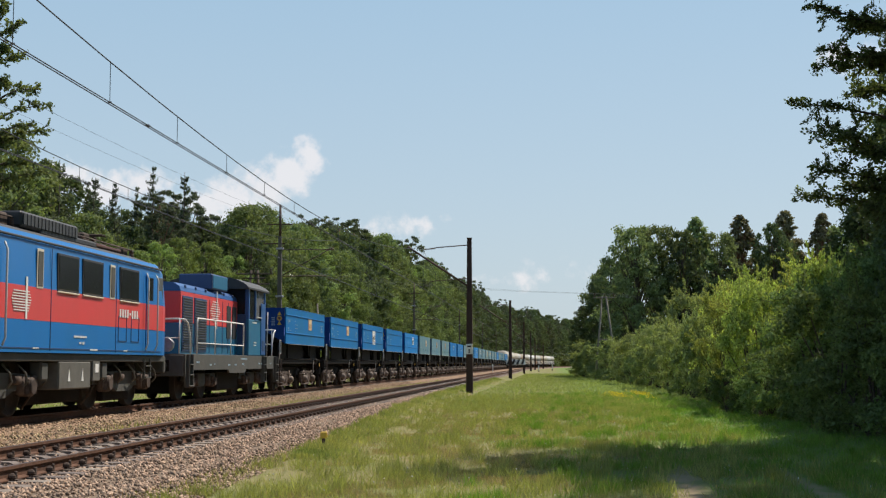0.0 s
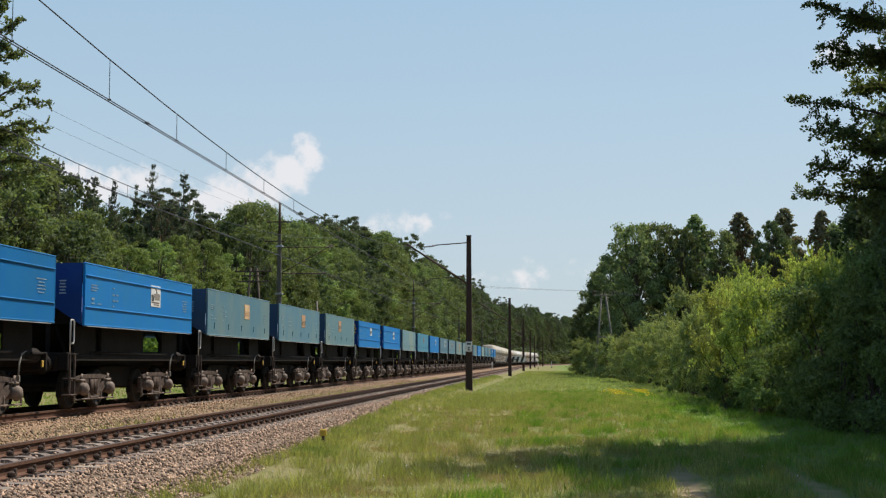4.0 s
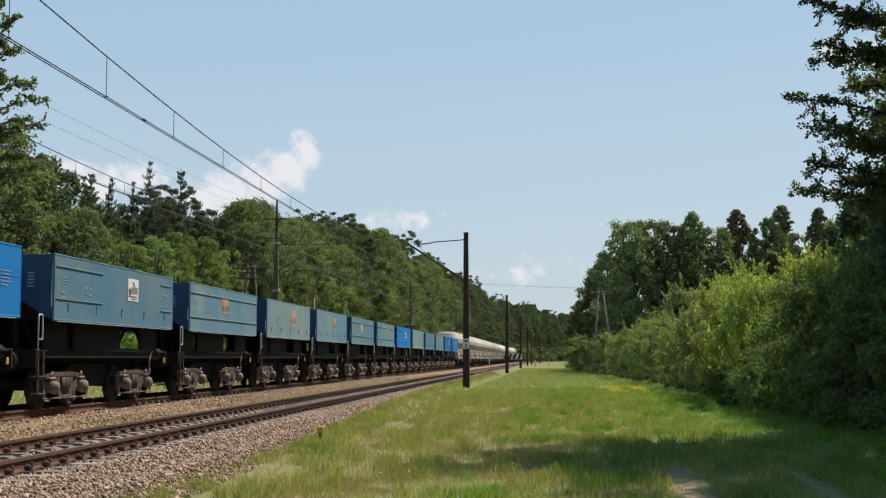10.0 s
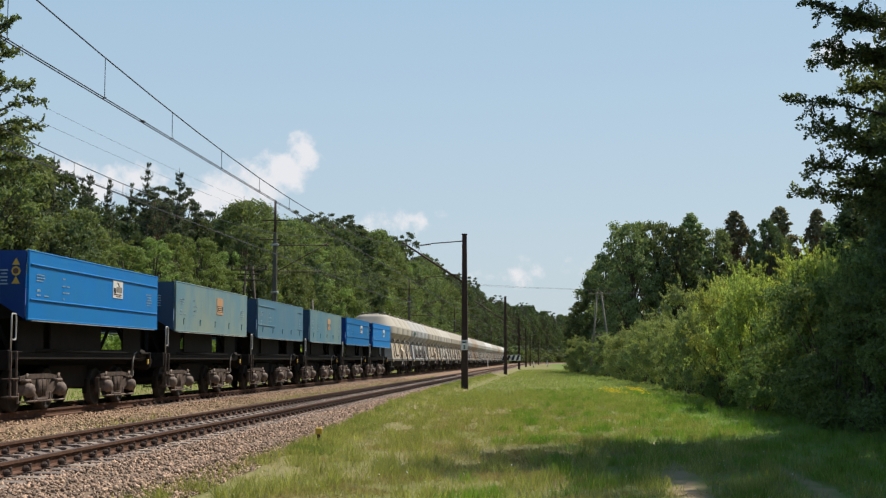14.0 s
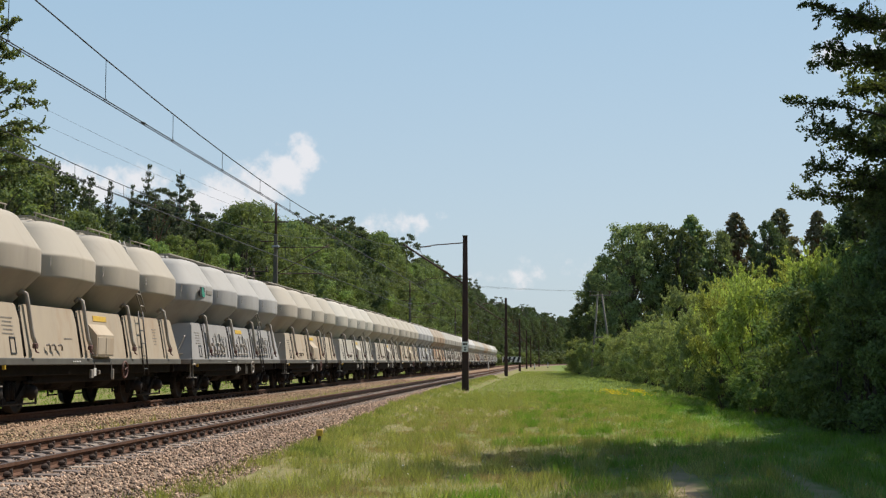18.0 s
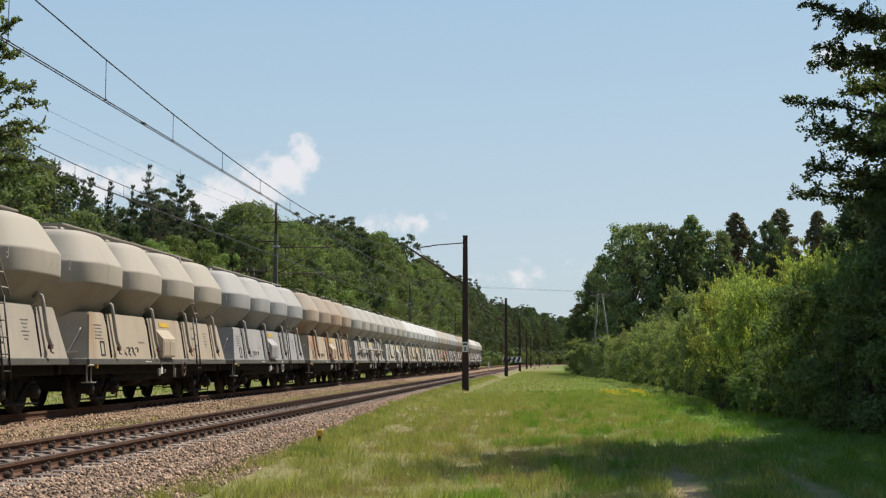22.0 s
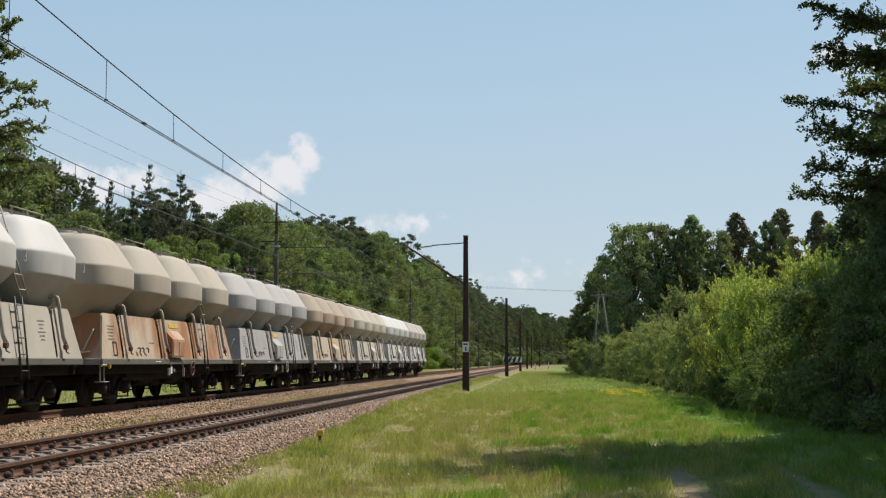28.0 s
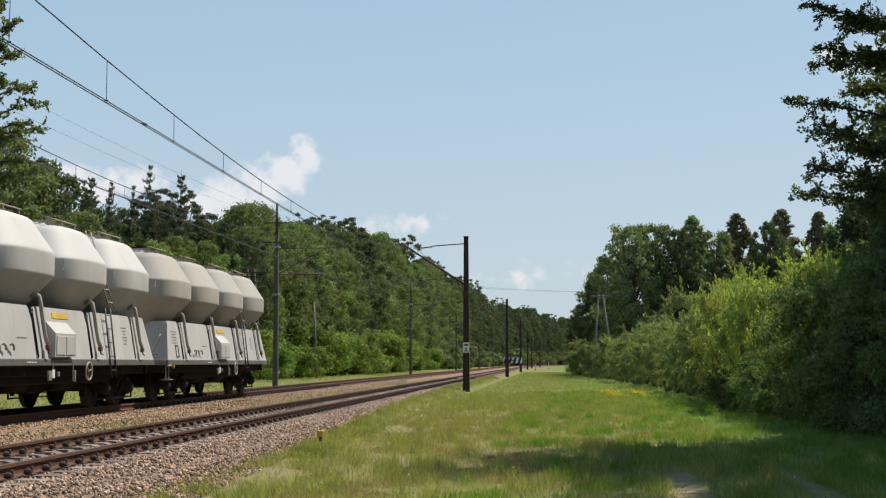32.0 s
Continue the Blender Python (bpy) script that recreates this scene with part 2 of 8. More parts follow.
LEAF_OAK = leaf_mat("leaf_oak", (0.182, 0.214, 0.101), (0.125, 0.156, 0.074), vary=0.32, through_c=(1.25, 1.3, 0.6))
LEAF_BIRCH = leaf_mat("leaf_birch", (0.250, 0.310, 0.118), (0.175, 0.228, 0.088), vary=0.28, through_c=(1.25, 1.3, 0.65))
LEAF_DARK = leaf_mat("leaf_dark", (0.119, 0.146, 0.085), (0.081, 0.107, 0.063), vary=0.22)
LEAF_PINE = leaf_mat("needle_pine", (0.140, 0.154, 0.106), (0.095, 0.113, 0.077), vary=0.22, through_c=(0.9, 1.0, 0.5))
LEAF_BOUGH = leaf_mat("leaf_bough", (0.122, 0.150, 0.076), (0.082, 0.106, 0.055), through_c=(1.3, 1.4, 0.6), thin=0.42)
LEAF_LIME = leaf_mat("leaf_lime", (0.215, 0.255, 0.135), (0.150, 0.188, 0.100), vary=0.2, through_c=(1.25, 1.3, 0.7), thin=0.42)
LEAF_RED = leaf_mat("needle_reddish", (0.200, 0.182, 0.120), (0.148, 0.138, 0.092), vary=0.2, through_c=(1.0, 0.95, 0.55))
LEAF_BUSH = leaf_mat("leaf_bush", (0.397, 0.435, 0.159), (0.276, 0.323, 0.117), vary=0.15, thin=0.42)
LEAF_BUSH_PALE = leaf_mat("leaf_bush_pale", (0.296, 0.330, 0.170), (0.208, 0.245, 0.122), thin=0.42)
# Bush green darkened for the hedge that stands in shade.
LEAF_HEDGE_SHADE = leaf_mat("leaf_hedge_shade_green", (0.195, 0.255, 0.110), (0.125, 0.176, 0.076), vary=0.25, thin=0.34)
LEAF_LIGHT = leaf_mat("leaf_undergrowth", (0.190, 0.262, 0.074), (0.125, 0.186, 0.054), vary=0.25)
GRASS_BLADE = leaf_mat("grass_blade", (0.355, 0.330, 0.150), (0.195, 0.228, 0.084), contrast=0.10, through_c=(1.2, 1.3, 0.5), thin=0.45)
GRASS_DRY = leaf_mat("grass_straw", (0.42, 0.325, 0.180), (0.29, 0.225, 0.118), through_c=(1, 1, 0.6), thin=0.40)
GRASS_FRESH = leaf_mat("grass_fresh", (0.325, 0.335, 0.146), (0.220, 0.248, 0.094), through_c=(1.2, 1.3, 0.5), thin=0.45)
GRASS_LUSH = leaf_mat("grass_lush", (0.185, 0.275, 0.066), (0.122, 0.196, 0.046), through_c=(1.2, 1.5, 0.5), thin=0.45)
FLOWER = leaf_mat("flower_yellow", (0.80, 0.66, 0.06), (0.72, 0.55, 0.04), through_c=(1.0, 0.95, 0.5))


def ground_material():
    m = mat("meadow", (0.190, 0.175, 0.076), (0.240, 0.208, 0.104), rough=1.0, scale=1.6, bump=0.7, bump_scale=7)
    nt = m.node_tree
    N, L = nt.nodes.new, nt.links.new
    p = nt.nodes["Principled BSDF"]
    p.inputs["Specular IOR Level"].default_value = 0.1
    src = p.inputs["Base Color"].links[0].from_socket
    co = N("ShaderNodeTexCoord")
    for sc, lo, hi, amount, colour in ((0.22, 0.46, 0.64, 0.6, (0.130, 0.190, 0.045)), (0.5, 0.56, 0.70, 0.6, (0.29, 0.225, 0.12)),
                                       (9.0, 0.52, 0.72, 0.6, (0.065, 0.095, 0.024)), (30.0, 0.60, 0.75, 0.4, (0.22, 0.22, 0.09))):
        n = N("ShaderNodeTexNoise")
        n.inputs["Scale"].default_value, n.inputs["Detail"].default_value = sc, 6
        L(co.outputs["Object"], n.inputs["Vector"])
        r = N("ShaderNodeMapRange")
        r.inputs["From Min"].default_value, r.inputs["From Max"].default_value, r.inputs["To Max"].default_value = lo, hi, amount
        L(n.outputs["Fac"], r.inputs["Value"])
        x = N("ShaderNodeMix"); x.data_type = "RGBA"
        L(r.outputs[0], x.inputs["Factor"]); L(src, x.inputs["A"]); x.inputs["B"].default_value = (*colour, 1)
        src = x.outputs["Result"]
    # greener towards the hedge
    gsep, gn, gr = N("ShaderNodeSeparateXYZ"), N("ShaderNodeTexNoise"), N("ShaderNodeMapRange")
    gn.inputs["Scale"].default_value, gn.inputs["Detail"].default_value = 0.35, 5
    L(co.outputs["Object"], gsep.inputs[0]); L(co.outputs["Object"], gn.inputs["Vector"])
    ga = N("ShaderNodeMath"); ga.operation = "MULTIPLY_ADD"
    L(gn.outputs["Fac"], ga.inputs[0]); ga.inputs[1].default_value = 6.0; L(gsep.outputs["X"], ga.inputs[2])
    gr.inputs["From Min"].default_value, gr.inputs["From Max"].default_value, gr.inputs["To Max"].default_value = 2.8, 6.0, 0.8
    L(ga.outputs[0], gr.inputs["Value"])
    gx = N("ShaderNodeMix"); gx.data_type = "RGBA"
    L(gr.outputs[0], gx.inputs["Factor"]); L(src, gx.inputs["A"]); gx.inputs["B"].default_value = (0.130, 0.200, 0.050, 1)
    src = gx.outputs["Result"]
    # two sandy wheel ruts, worn through close by and fading into the grass
    sep = N("ShaderNodeSeparateXYZ")
    L(co.outputs["Object"], sep.inputs[0])

    def op(kind, a, b=None, c=None):
        n = N("ShaderNodeMath"); n.operation = kind
        for i, q in enumerate((a, b, c)):
            if q is not None:
                if isinstance(q, (int, float)):
                    n.inputs[i].default_value = q
                else:
                    L(q, n.inputs[i])
        return n.outputs[0]
    n = N("ShaderNodeTexNoise")
    n.inputs["Scale"].default_value, n.inputs["Detail"].default_value = 1.7, 6
    L(co.outputs["Object"], n.inputs["Vector"])
    for k, (c, wide, far_y, strong) in enumerate(((1.95, 0.36, 25.0, 0.85), (3.45, 0.24, 24.0, 0.45), (1.95, 0.22, 60.0, 0.45), (3.45, 0.20, 60.0, 0.30))):
        wave = op("MULTIPLY", op("SINE", op("MULTIPLY_ADD", sep.outputs["Y"], 0.31, float(k % 2))), 0.16)
        bend = op("MULTIPLY", op("MAXIMUM", op("SUBTRACT", sep.outputs["Y"], 35.0), 0.0), 0.012)
        off = op("ABSOLUTE", op("SUBTRACT", op("SUBTRACT", op("SUBTRACT", sep.outputs["X"], c), wave), bend))
        ragged = op("MULTIPLY_ADD", n.outputs["Fac"], 0.8, op("SUBTRACT", off, 0.4))
        near = N("ShaderNodeMapRange")
        near.inputs["From Min"].default_value, near.inputs["From Max"].default_value = wide, 0.0
        L(ragged, near.inputs["Value"])
        fade = N("ShaderNodeMapRange")
        fade.inputs["From Min"].default_value, fade.inputs["From Max"].default_value, fade.inputs["To Max"].default_value = far_y, far_y - 8.0, strong
        L(sep.outputs["Y"], fade.inputs["Value"])
        x = N("ShaderNodeMix"); x.data_type = "RGBA"
        L(op("MULTIPLY", near.outputs[0], fade.outputs[0]), x.inputs["Factor"]); L(src, x.inputs["A"]); x.inputs["B"].default_value = (0.34, 0.245, 0.165, 1)
        src = x.outputs["Result"]
    L(src, p.inputs["Base Color"])
    return m


MEADOW = ground_material()


# ---------------------------------------------------------------- mesh tools
class Geo:
    """Collects corners and faces of one mesh."""

    def __init__(self):
        self.v, self.f, self.s, self.mi = [], [], [], []

    def add(self, verts, faces, smooth=False, mi=0):
        o = len(self.v)
        self.v.extend(tuple(p) for p in verts)
        self.f.extend(tuple(i + o for i in f) for f in faces)
        self.s.extend([smooth] * len(faces))
        self.mi.extend([mi] * len(faces))
        return self

    def box(self, c, s, bev=0.0, m=None, mi=0):
        """A box with its edges cut off by bev."""
        hx, hy, hz = s[0] / 2, s[1] / 2, s[2] / 2
        b = min(bev, hx * 0.9, hy * 0.9, hz * 0.9)
        if b <= 0:
            v = [(x * hx, y * hy, z * hz) for z in (-1, 1) for y in (-1, 1) for x in (-1, 1)]
            f = [(0, 2, 3, 1), (4, 5, 7, 6), (0, 1, 5, 4), (2, 6, 7, 3), (0, 4, 6, 2), (1, 3, 7, 5)]
        else:
            v, f, idx = [], [], {}
            for x in (-1, 1):
                for y in (-1, 1):
                    for z in (-1, 1):
                        for a in range(3):
                            p = [x * (hx - b), y * (hy - b), z * (hz - b)]
                            p[a] = (x * hx, y * hy, z * hz)[a]
                            idx[(x, y, z, a)] = len(v)
                            v.append(tuple(p))
            for a in range(3):
                o1, o2 = [i for i in range(3) if i != a]
                for s_ in (-1, 1):
                    ring = []
                    for q, w in ((-1, -1), (1, -1), (1, 1), (-1, 1)):
                        k = [0, 0, 0]; k[a], k[o1], k[o2] = s_, q, w
                        ring.append(idx[(*k, a)])
                    f.append(tuple(ring))
            for a in range(3):
                o1, o2 = [i for i in range(3) if i != a]
                for q in (-1, 1):
                    for w in (-1, 1):
                        def key(s_, face):
                            k = [0, 0, 0]; k[a], k[o1], k[o2] = s_, q, w
                            return idx[(*k, face)]
                        f.append((key(-1, o1), key(1, o1), key(1, o2), key(-1, o2)))
            for x in (-1, 1):
                for y in (-1, 1):
                    for z in (-1, 1):
                        f.append(tuple(idx[(x, y, z, a)] for a in range(3)))
        cx, cy, cz = c
        if m is not None:
            v = [m @ Vector(p) for p in v]
        return self.add([(p[0] + cx, p[1] + cy, p[2] + cz) for p in v], f, False, mi)

    def prism(self, poly, axis, a, b, mi=0):
        """A polygon drawn out along an axis. poly: the two other coordinates in order."""
        def at(p, t):
            q = list(p)
            q.insert(axis, t)
            return tuple(q)
        n = len(poly)
        v = [at(p, a) for p in poly] + [at(p, b) for p in poly]
        f = [tuple(range(n))[::-1], tuple(range(n, 2 * n))] + [(i, (i + 1) % n, n + (i + 1) % n, n + i) for i in range(n)]
        return self.add(v, f, False, mi)

    def tube(self, pts, r, n=6, r_end=None, caps=True, mi=0):
        """A round bar along points; r_end: its radius at the last one."""
        pts = [Vector(p) for p in pts]
        k = len(pts)
        v, f = [], []
        up = Vector((0, 0, 1))
        side = None
        for i, p in enumerate(pts):
            d = (pts[min(i + 1, k - 1)] - pts[max(i - 1, 0)]).normalized()
            if side is None:
                side = d.cross(up if abs(d.z) < 0.9 else Vector((1, 0, 0))).normalized()
            else:
                side = (side - d * side.dot(d)).normalized()
            w = d.cross(side)
            rr = r if r_end is None else r + (r_end - r) * i / (k - 1)
            v += [p + (side * math.cos(2 * math.pi * j / n) + w * math.sin(2 * math.pi * j / n)) * rr for j in range(n)]
        for i in range(k - 1):
            f += [(i * n + j, i * n + (j + 1) % n, (i + 1) * n + (j + 1) % n, (i + 1) * n + j) for j in range(n)]
        self.add(v, f, n > 5, mi)
        if caps:
            o = len(self.v) - k * n
            self.f += [tuple(o + j for j in range(n))[::-1], tuple(o + (k - 1) * n + j for j in range(n))]
            self.s += [False, False]
            self.mi += [mi, mi]
        return self

    def barrel(self, prof, n, rx, ry, power):
        """A vessel with a rounded-rectangular plan: profile of (share of the half-widths, height)."""
        v, f = [], []
        for r, h in prof:
            for j in range(n):
                a = 2 * math.pi * (j + 0.5) / n
                c, s = math.cos(a), math.sin(a)
                k = (abs(c) ** power + abs(s) ** power) ** (-1 / power)
                v.append((r * rx * k * c, r * ry * k * s, h))
        for i in range(len(prof) - 1):
            f += [(i * n + j, i * n + (j + 1) % n, (i + 1) * n + (j + 1) % n, (i + 1) * n + j) for j in range(n)]
        return self.add(v, f, True)

    def lathe(self, prof, n=24, c=(0, 0, 0), axis=2, smooth=True, mi=0, flat=1.0):
        """Turns (radius, height) about an axis through c."""
        v, f = [], []
        for r, h in prof:
            for j in range(n):
                a = 2 * math.pi * (j + 0.5) / n
                p = [r * math.cos(a), r * math.sin(a) * flat]
                p.insert(axis, h)
                v.append((p[0] + c[0], p[1] + c[1], p[2] + c[2]))
        for i in range(len(prof) - 1):
            f += [(i * n + j, i * n + (j + 1) % n, (i + 1) * n + (j + 1) % n, (i + 1) * n + j) for j in range(n)]
        self.add(v, f, smooth, mi)
        return self

    def disc(self, c, r, axis, depth, n=20, mi=0):
        """A short cylinder along an axis."""
        d = [0, 0, 0]; d[axis] = depth / 2
        a, b = Vector(c) - Vector(d), Vector(c) + Vector(d)
        return self.tube([a, b], r, n, mi=mi)

    def mesh(self, name, *materials):
        me = bpy.data.meshes.new(name)
        me.from_pydata(self.v, [], self.f)
        for m in materials:
            me.materials.append(m)
        me.polygons.foreach_set("use_smooth", self.s)
        me.polygons.foreach_set("material_index", self.mi)
        me.update()
        return me


def thing(name, label, category, group="", kind="", at=None):
    """An empty at a thing's base."""
    ob = new(name)
    if at is not None:
        ob.matrix_world = at
    return tagged(ob, label, category, group, kind)


def part(name, geo, material, parent, label="", at=None):
    """Links one mesh (a Geo, or a mesh that parts share) under a thing or a part."""
    me = geo.mesh(name, material) if isinstance(geo, Geo) else geo
    ob = new(name, me)
    ob.parent = parent
    if at is not None:
        ob.matrix_basis = at
    return tagged(ob, label)


CACHE = {}


def shared(key, maker, material):
    """The one mesh that all parts of this key use."""
    k = (key, material.name)
    if k not in CACHE:
        CACHE[k] = maker().mesh(key, material)
    return CACHE[k]


def solo(name, geo, materials, label, category, group="", kind="", at=None):
    """A thing that is one mesh."""
    ob = new(name, geo.mesh(name, *(materials if isinstance(materials, (list, tuple)) else [materials])))
    if at is not None:
        ob.matrix_world = at
    return tagged(ob, label, category, group, kind)


def quads_mesh(name, centers, ax, bx, material, fold=0.0):
    """Many small four-cornered leaves: centres and two half-axes, as arrays."""
    n = len(centers)
    v = np.empty((n, 4, 3), dtype=np.float32)
    v[:, 0], v[:, 1], v[:, 2], v[:, 3] = centers - ax, centers - bx * 0.55, centers + ax, centers + bx * 0.55
    me = bpy.data.meshes.new(name)
    me.vertices.add(n * 4)
    me.vertices.foreach_set("co", v.reshape(-1))
    me.loops.add(n * 4)
    me.loops.foreach_set("vertex_index", np.arange(n * 4, dtype=np.int32))
    me.polygons.add(n)
    me.polygons.foreach_set("loop_start", np.arange(0, n * 4, 4, dtype=np.int32))
    me.polygons.foreach_set("loop_total", np.full(n, 4, dtype=np.int32))
    me.materials.append(material)
    me.update(calc_edges=True)
    return me


# ---------------------------------------------------------------- plan of the line
NEAR, FAR = -7.2, -12.0            # centres of the two tracks
FAR_UP = 0.11                      # the far track lies a little higher
BEND, RADIUS = 362.0, 2080.0       # straight as far as here, then a wide curve to the right


def along(s, off, z=0.0):
    """The place s metres along the line and off metres to its right."""
    if s <= BEND:
        return Vector((off, s, z))
    a = (s - BEND) / RADIUS
    r = RADIUS - off
    return Vector((RADIUS - r * math.cos(a), BEND + r * math.sin(a), z))


def offset_of(x, y):
    return x if y <= BEND else RADIUS - math.hypot(x - RADIUS, y - BEND)


PROFILE = [(-60, 0.1), (-22, 0.05), (-17, -0.10), (-15.0, -0.20), (-13.9, -0.30), (-10.4, -0.30), (-9.0, -0.36), (-5.4, -0.40),
           (-4.6, -0.46), (-3.5, -0.53), (1.0, -0.50), (6, -0.46), (14, -0.40), (60, -0.2)]


def ground_z(x, y):
    o = offset_of(x, y)
    z = np.interp(o, [p[0] for p in PROFILE], [p[1] for p in PROFILE])
    if -15 < o < -4.7:
        return float(z)
    k = 1.0 if o > -4 else 0.6
    return float(z + k * (0.055 * noise.noise((x * 0.35, y * 0.25, 3.1)) + 0.03 * noise.noise((x * 1.3, y * 1.1, 8.0))))


def build_ground():
    xs = [-1500, -700, -300, -150, -80, -60, -45, -35, -28, -24, -20, -18, -16.5, -15.4, -14.4, -13.5, -12, -10.5, -9, -7.5, -6.2, -5.4, -5]
    xs += list(np.arange(-4.6, 10.1, 0.4)) + [11, 12.5, 14, 17, 21, 27, 35, 50, 80, 150, 300, 700, 1500]
    ys = [-2500, -1200, -640, -400, -150, -60, -25, -10, 0, 6] + list(np.arange(9, 45, 0.5)) + list(np.arange(45, 90, 1.5)) + list(np.arange(90, 380, 6.0))
    ys += list(np.arange(384, 720, 12.0)) + [760, 900, 1200, 1700, 2400, 3500]
    g = Geo()
    vs = [(x, y, ground_z(x, y)) for y in ys for x in xs]
    n = len(xs)
    g.add(vs, [(j * n + i, j * n + i + 1, (j + 1) * n + i + 1, (j + 1) * n + i) for j in range(len(ys) - 1) for i in range(n - 1)], True)
    solo("ground", g, MEADOW, "rough meadow ground with green and straw-coloured grass", "ground", kind="structure")


def stations(a, b):
    out = [a]
    while out[-1] < b:
        out.append(out[-1] + (30.0 if out[-1] < BEND - 30 else 15.0))
    return out


def bed(name, prof, a, b, material, label):
    """A ballast bed: a closed cross-section along the line."""
    g = Geo()
    st = stations(a, -20)[:-1] + [-10 + 2.0 * i for i in range(50)] + stations(90, b)
    n = len(prof)
    vs = []
    for s in st:
        for o, z in prof:
            w = 0.05 * noise.noise((o * 2, s * 0.8, 1.0)) if z > -0.4 else 0.0
            vs.append(along(s, o + (0.10 * noise.noise((s * 0.5, o, 5.0)) if z > -0.4 else 0), z + w * 0.6))
    g.add(vs, [(j * n + i, j * n + i + 1, (j + 1) * n + i + 1, (j + 1) * n + i) for j in range(len(st) - 1) for i in range(n - 1)], True)
    return solo(name, g, material, label, "ballast", kind="structure")


def build_beds():
    t = NEAR
    bed("ballast_bed_near", [(t - 2.6, -0.60), (t - 1.9, -0.22), (t - 1.2, -0.205), (t, -0.215), (t + 1.2, -0.205), (t + 1.55, -0.20), (t + 2.05, -0.30), (t + 2.65, -0.60)],
        -640, 700, BED, "grey-brown crushed stone bed under the near track")
    t = FAR
    bed("ballast_bed_far", [(t - 2.7, -0.60), (t - 1.9, -0.11), (t - 1.2, -0.095), (t, -0.105), (t + 1.2, -0.095), (t + 1.7, -0.095), (t + 2.75, -0.34), (t + 3.1, -0.60)],
        -640, 700, BED_RUST, "rust-tinted crushed stone bed under the far track")


def rail_geo(off, up, a, b):
    """One flat-bottomed rail along the line; the head's top is a second material."""
    prof = [(-0.036, 0.0), (0.036, 0.0), (0.036, -0.040), (0.010, -0.052), (0.009, -0.135), (0.070, -0.155), (0.070, -0.168),
            (-0.070, -0.168), (-0.070, -0.155), (-0.009, -0.135), (-0.010, -0.052), (-0.036, -0.040)]
    g = Geo()
    st = stations(a, b)
    n = len(prof)
    vs = [along(s, off + o, up + z) for s in st for o, z in prof]
    for j in range(len(st) - 1):
        for i in range(n):
            g.add([], [])
            g.f.append((j * n + i, j * n + (i + 1) % n, (j + 1) * n + (i + 1) % n, (j + 1) * n + i))
            g.s.append(False)
            g.mi.append(1 if i == 0 else 0)
    g.v = [tuple(v) for v in vs]
    return g


def build_tracks():
    for name, t, up in (("near", NEAR, 0.0), ("far", FAR, FAR_UP)):
        track = thing("railway_track", "%s railway track with rusty rails on concrete sleepers" % name, "railway track", "tracks", "structure")
        for o in (-0.7535, 0.7535):
            ob = new("rail", rail_geo(t + o, up, -640, 690).mesh("rail", RAIL, RAIL_TOP))
            ob.parent = track
            tagged(ob, "brown rusty steel rail with a worn head")
        # sleepers: a trapezoid with a waist
        s = Geo()
        prof = [(-0.15, -0.20), (0.15, -0.20), (0.13, 0.0), (-0.13, 0.0)]
        secs = [(-1.28, -0.02), (-1.25, 0.0), (-0.4, 0.0), (-0.3, -0.035), (0.3, -0.035), (0.4, 0.0), (1.25, 0.0), (1.28, -0.02)]
        vs = [(x, y, z + dz if z == 0 else z) for x, dz in secs for y, z in prof]
        s.add(vs, [(i * 4 + j, i * 4 + (j + 1) % 4, i * 4 + 4 + (j + 1) % 4, i * 4 + 4 + j) for i in range(7) for j in range(4)] + [(3, 2, 1, 0), (28, 29, 30, 31)])
        me = s.mesh("sleeper", SLEEPER)
        count = 300 if name == "near" else 120
        start = 9.0 if name == "near" else 36.0
        for i in range(count):
            ob = new("sleeper", me)
            ob.parent = track
            y = start + 0.6 * i
            ob.location = (t + 0.01 * math.sin(i * 7.3), y + 0.015 * math.sin(i * 3.7), up - 0.168)
        rest = Geo()
        for i in range(60 if name == "near" else 100):
            y = start + 0.6 * count + 1.2 * i
            rest.box(along(y, t, up - 0.24), (2.5, 0.27, 0.16))
        tagged(part("sleeper_row", rest, SLEEPER, track), kind="stuff")
        # fastenings: a rib plate, clips and a bolt on each side of each rail
        c = Geo()
        span = range(180) if name == "near" else range(60)
        for i in span:
            y = start + 0.6 * i
            for o in (-0.7535, 0.7535):
                c.box((t + o, y, up - 0.160), (0.34, 0.15, 0.016))
                for k in (-1, 1):
                    c.box((t + o + k * 0.080, y, up - 0.120), (0.09, 0.12, 0.07), 0.02)
                    c.box((t + o + k * 0.115, y, up - 0.085), (0.035, 0.04, 0.06), 0.008)
        tagged(part("rail_fastenings", c, CLIP, track, "dark rusty clips and bolts"), kind="stuff")


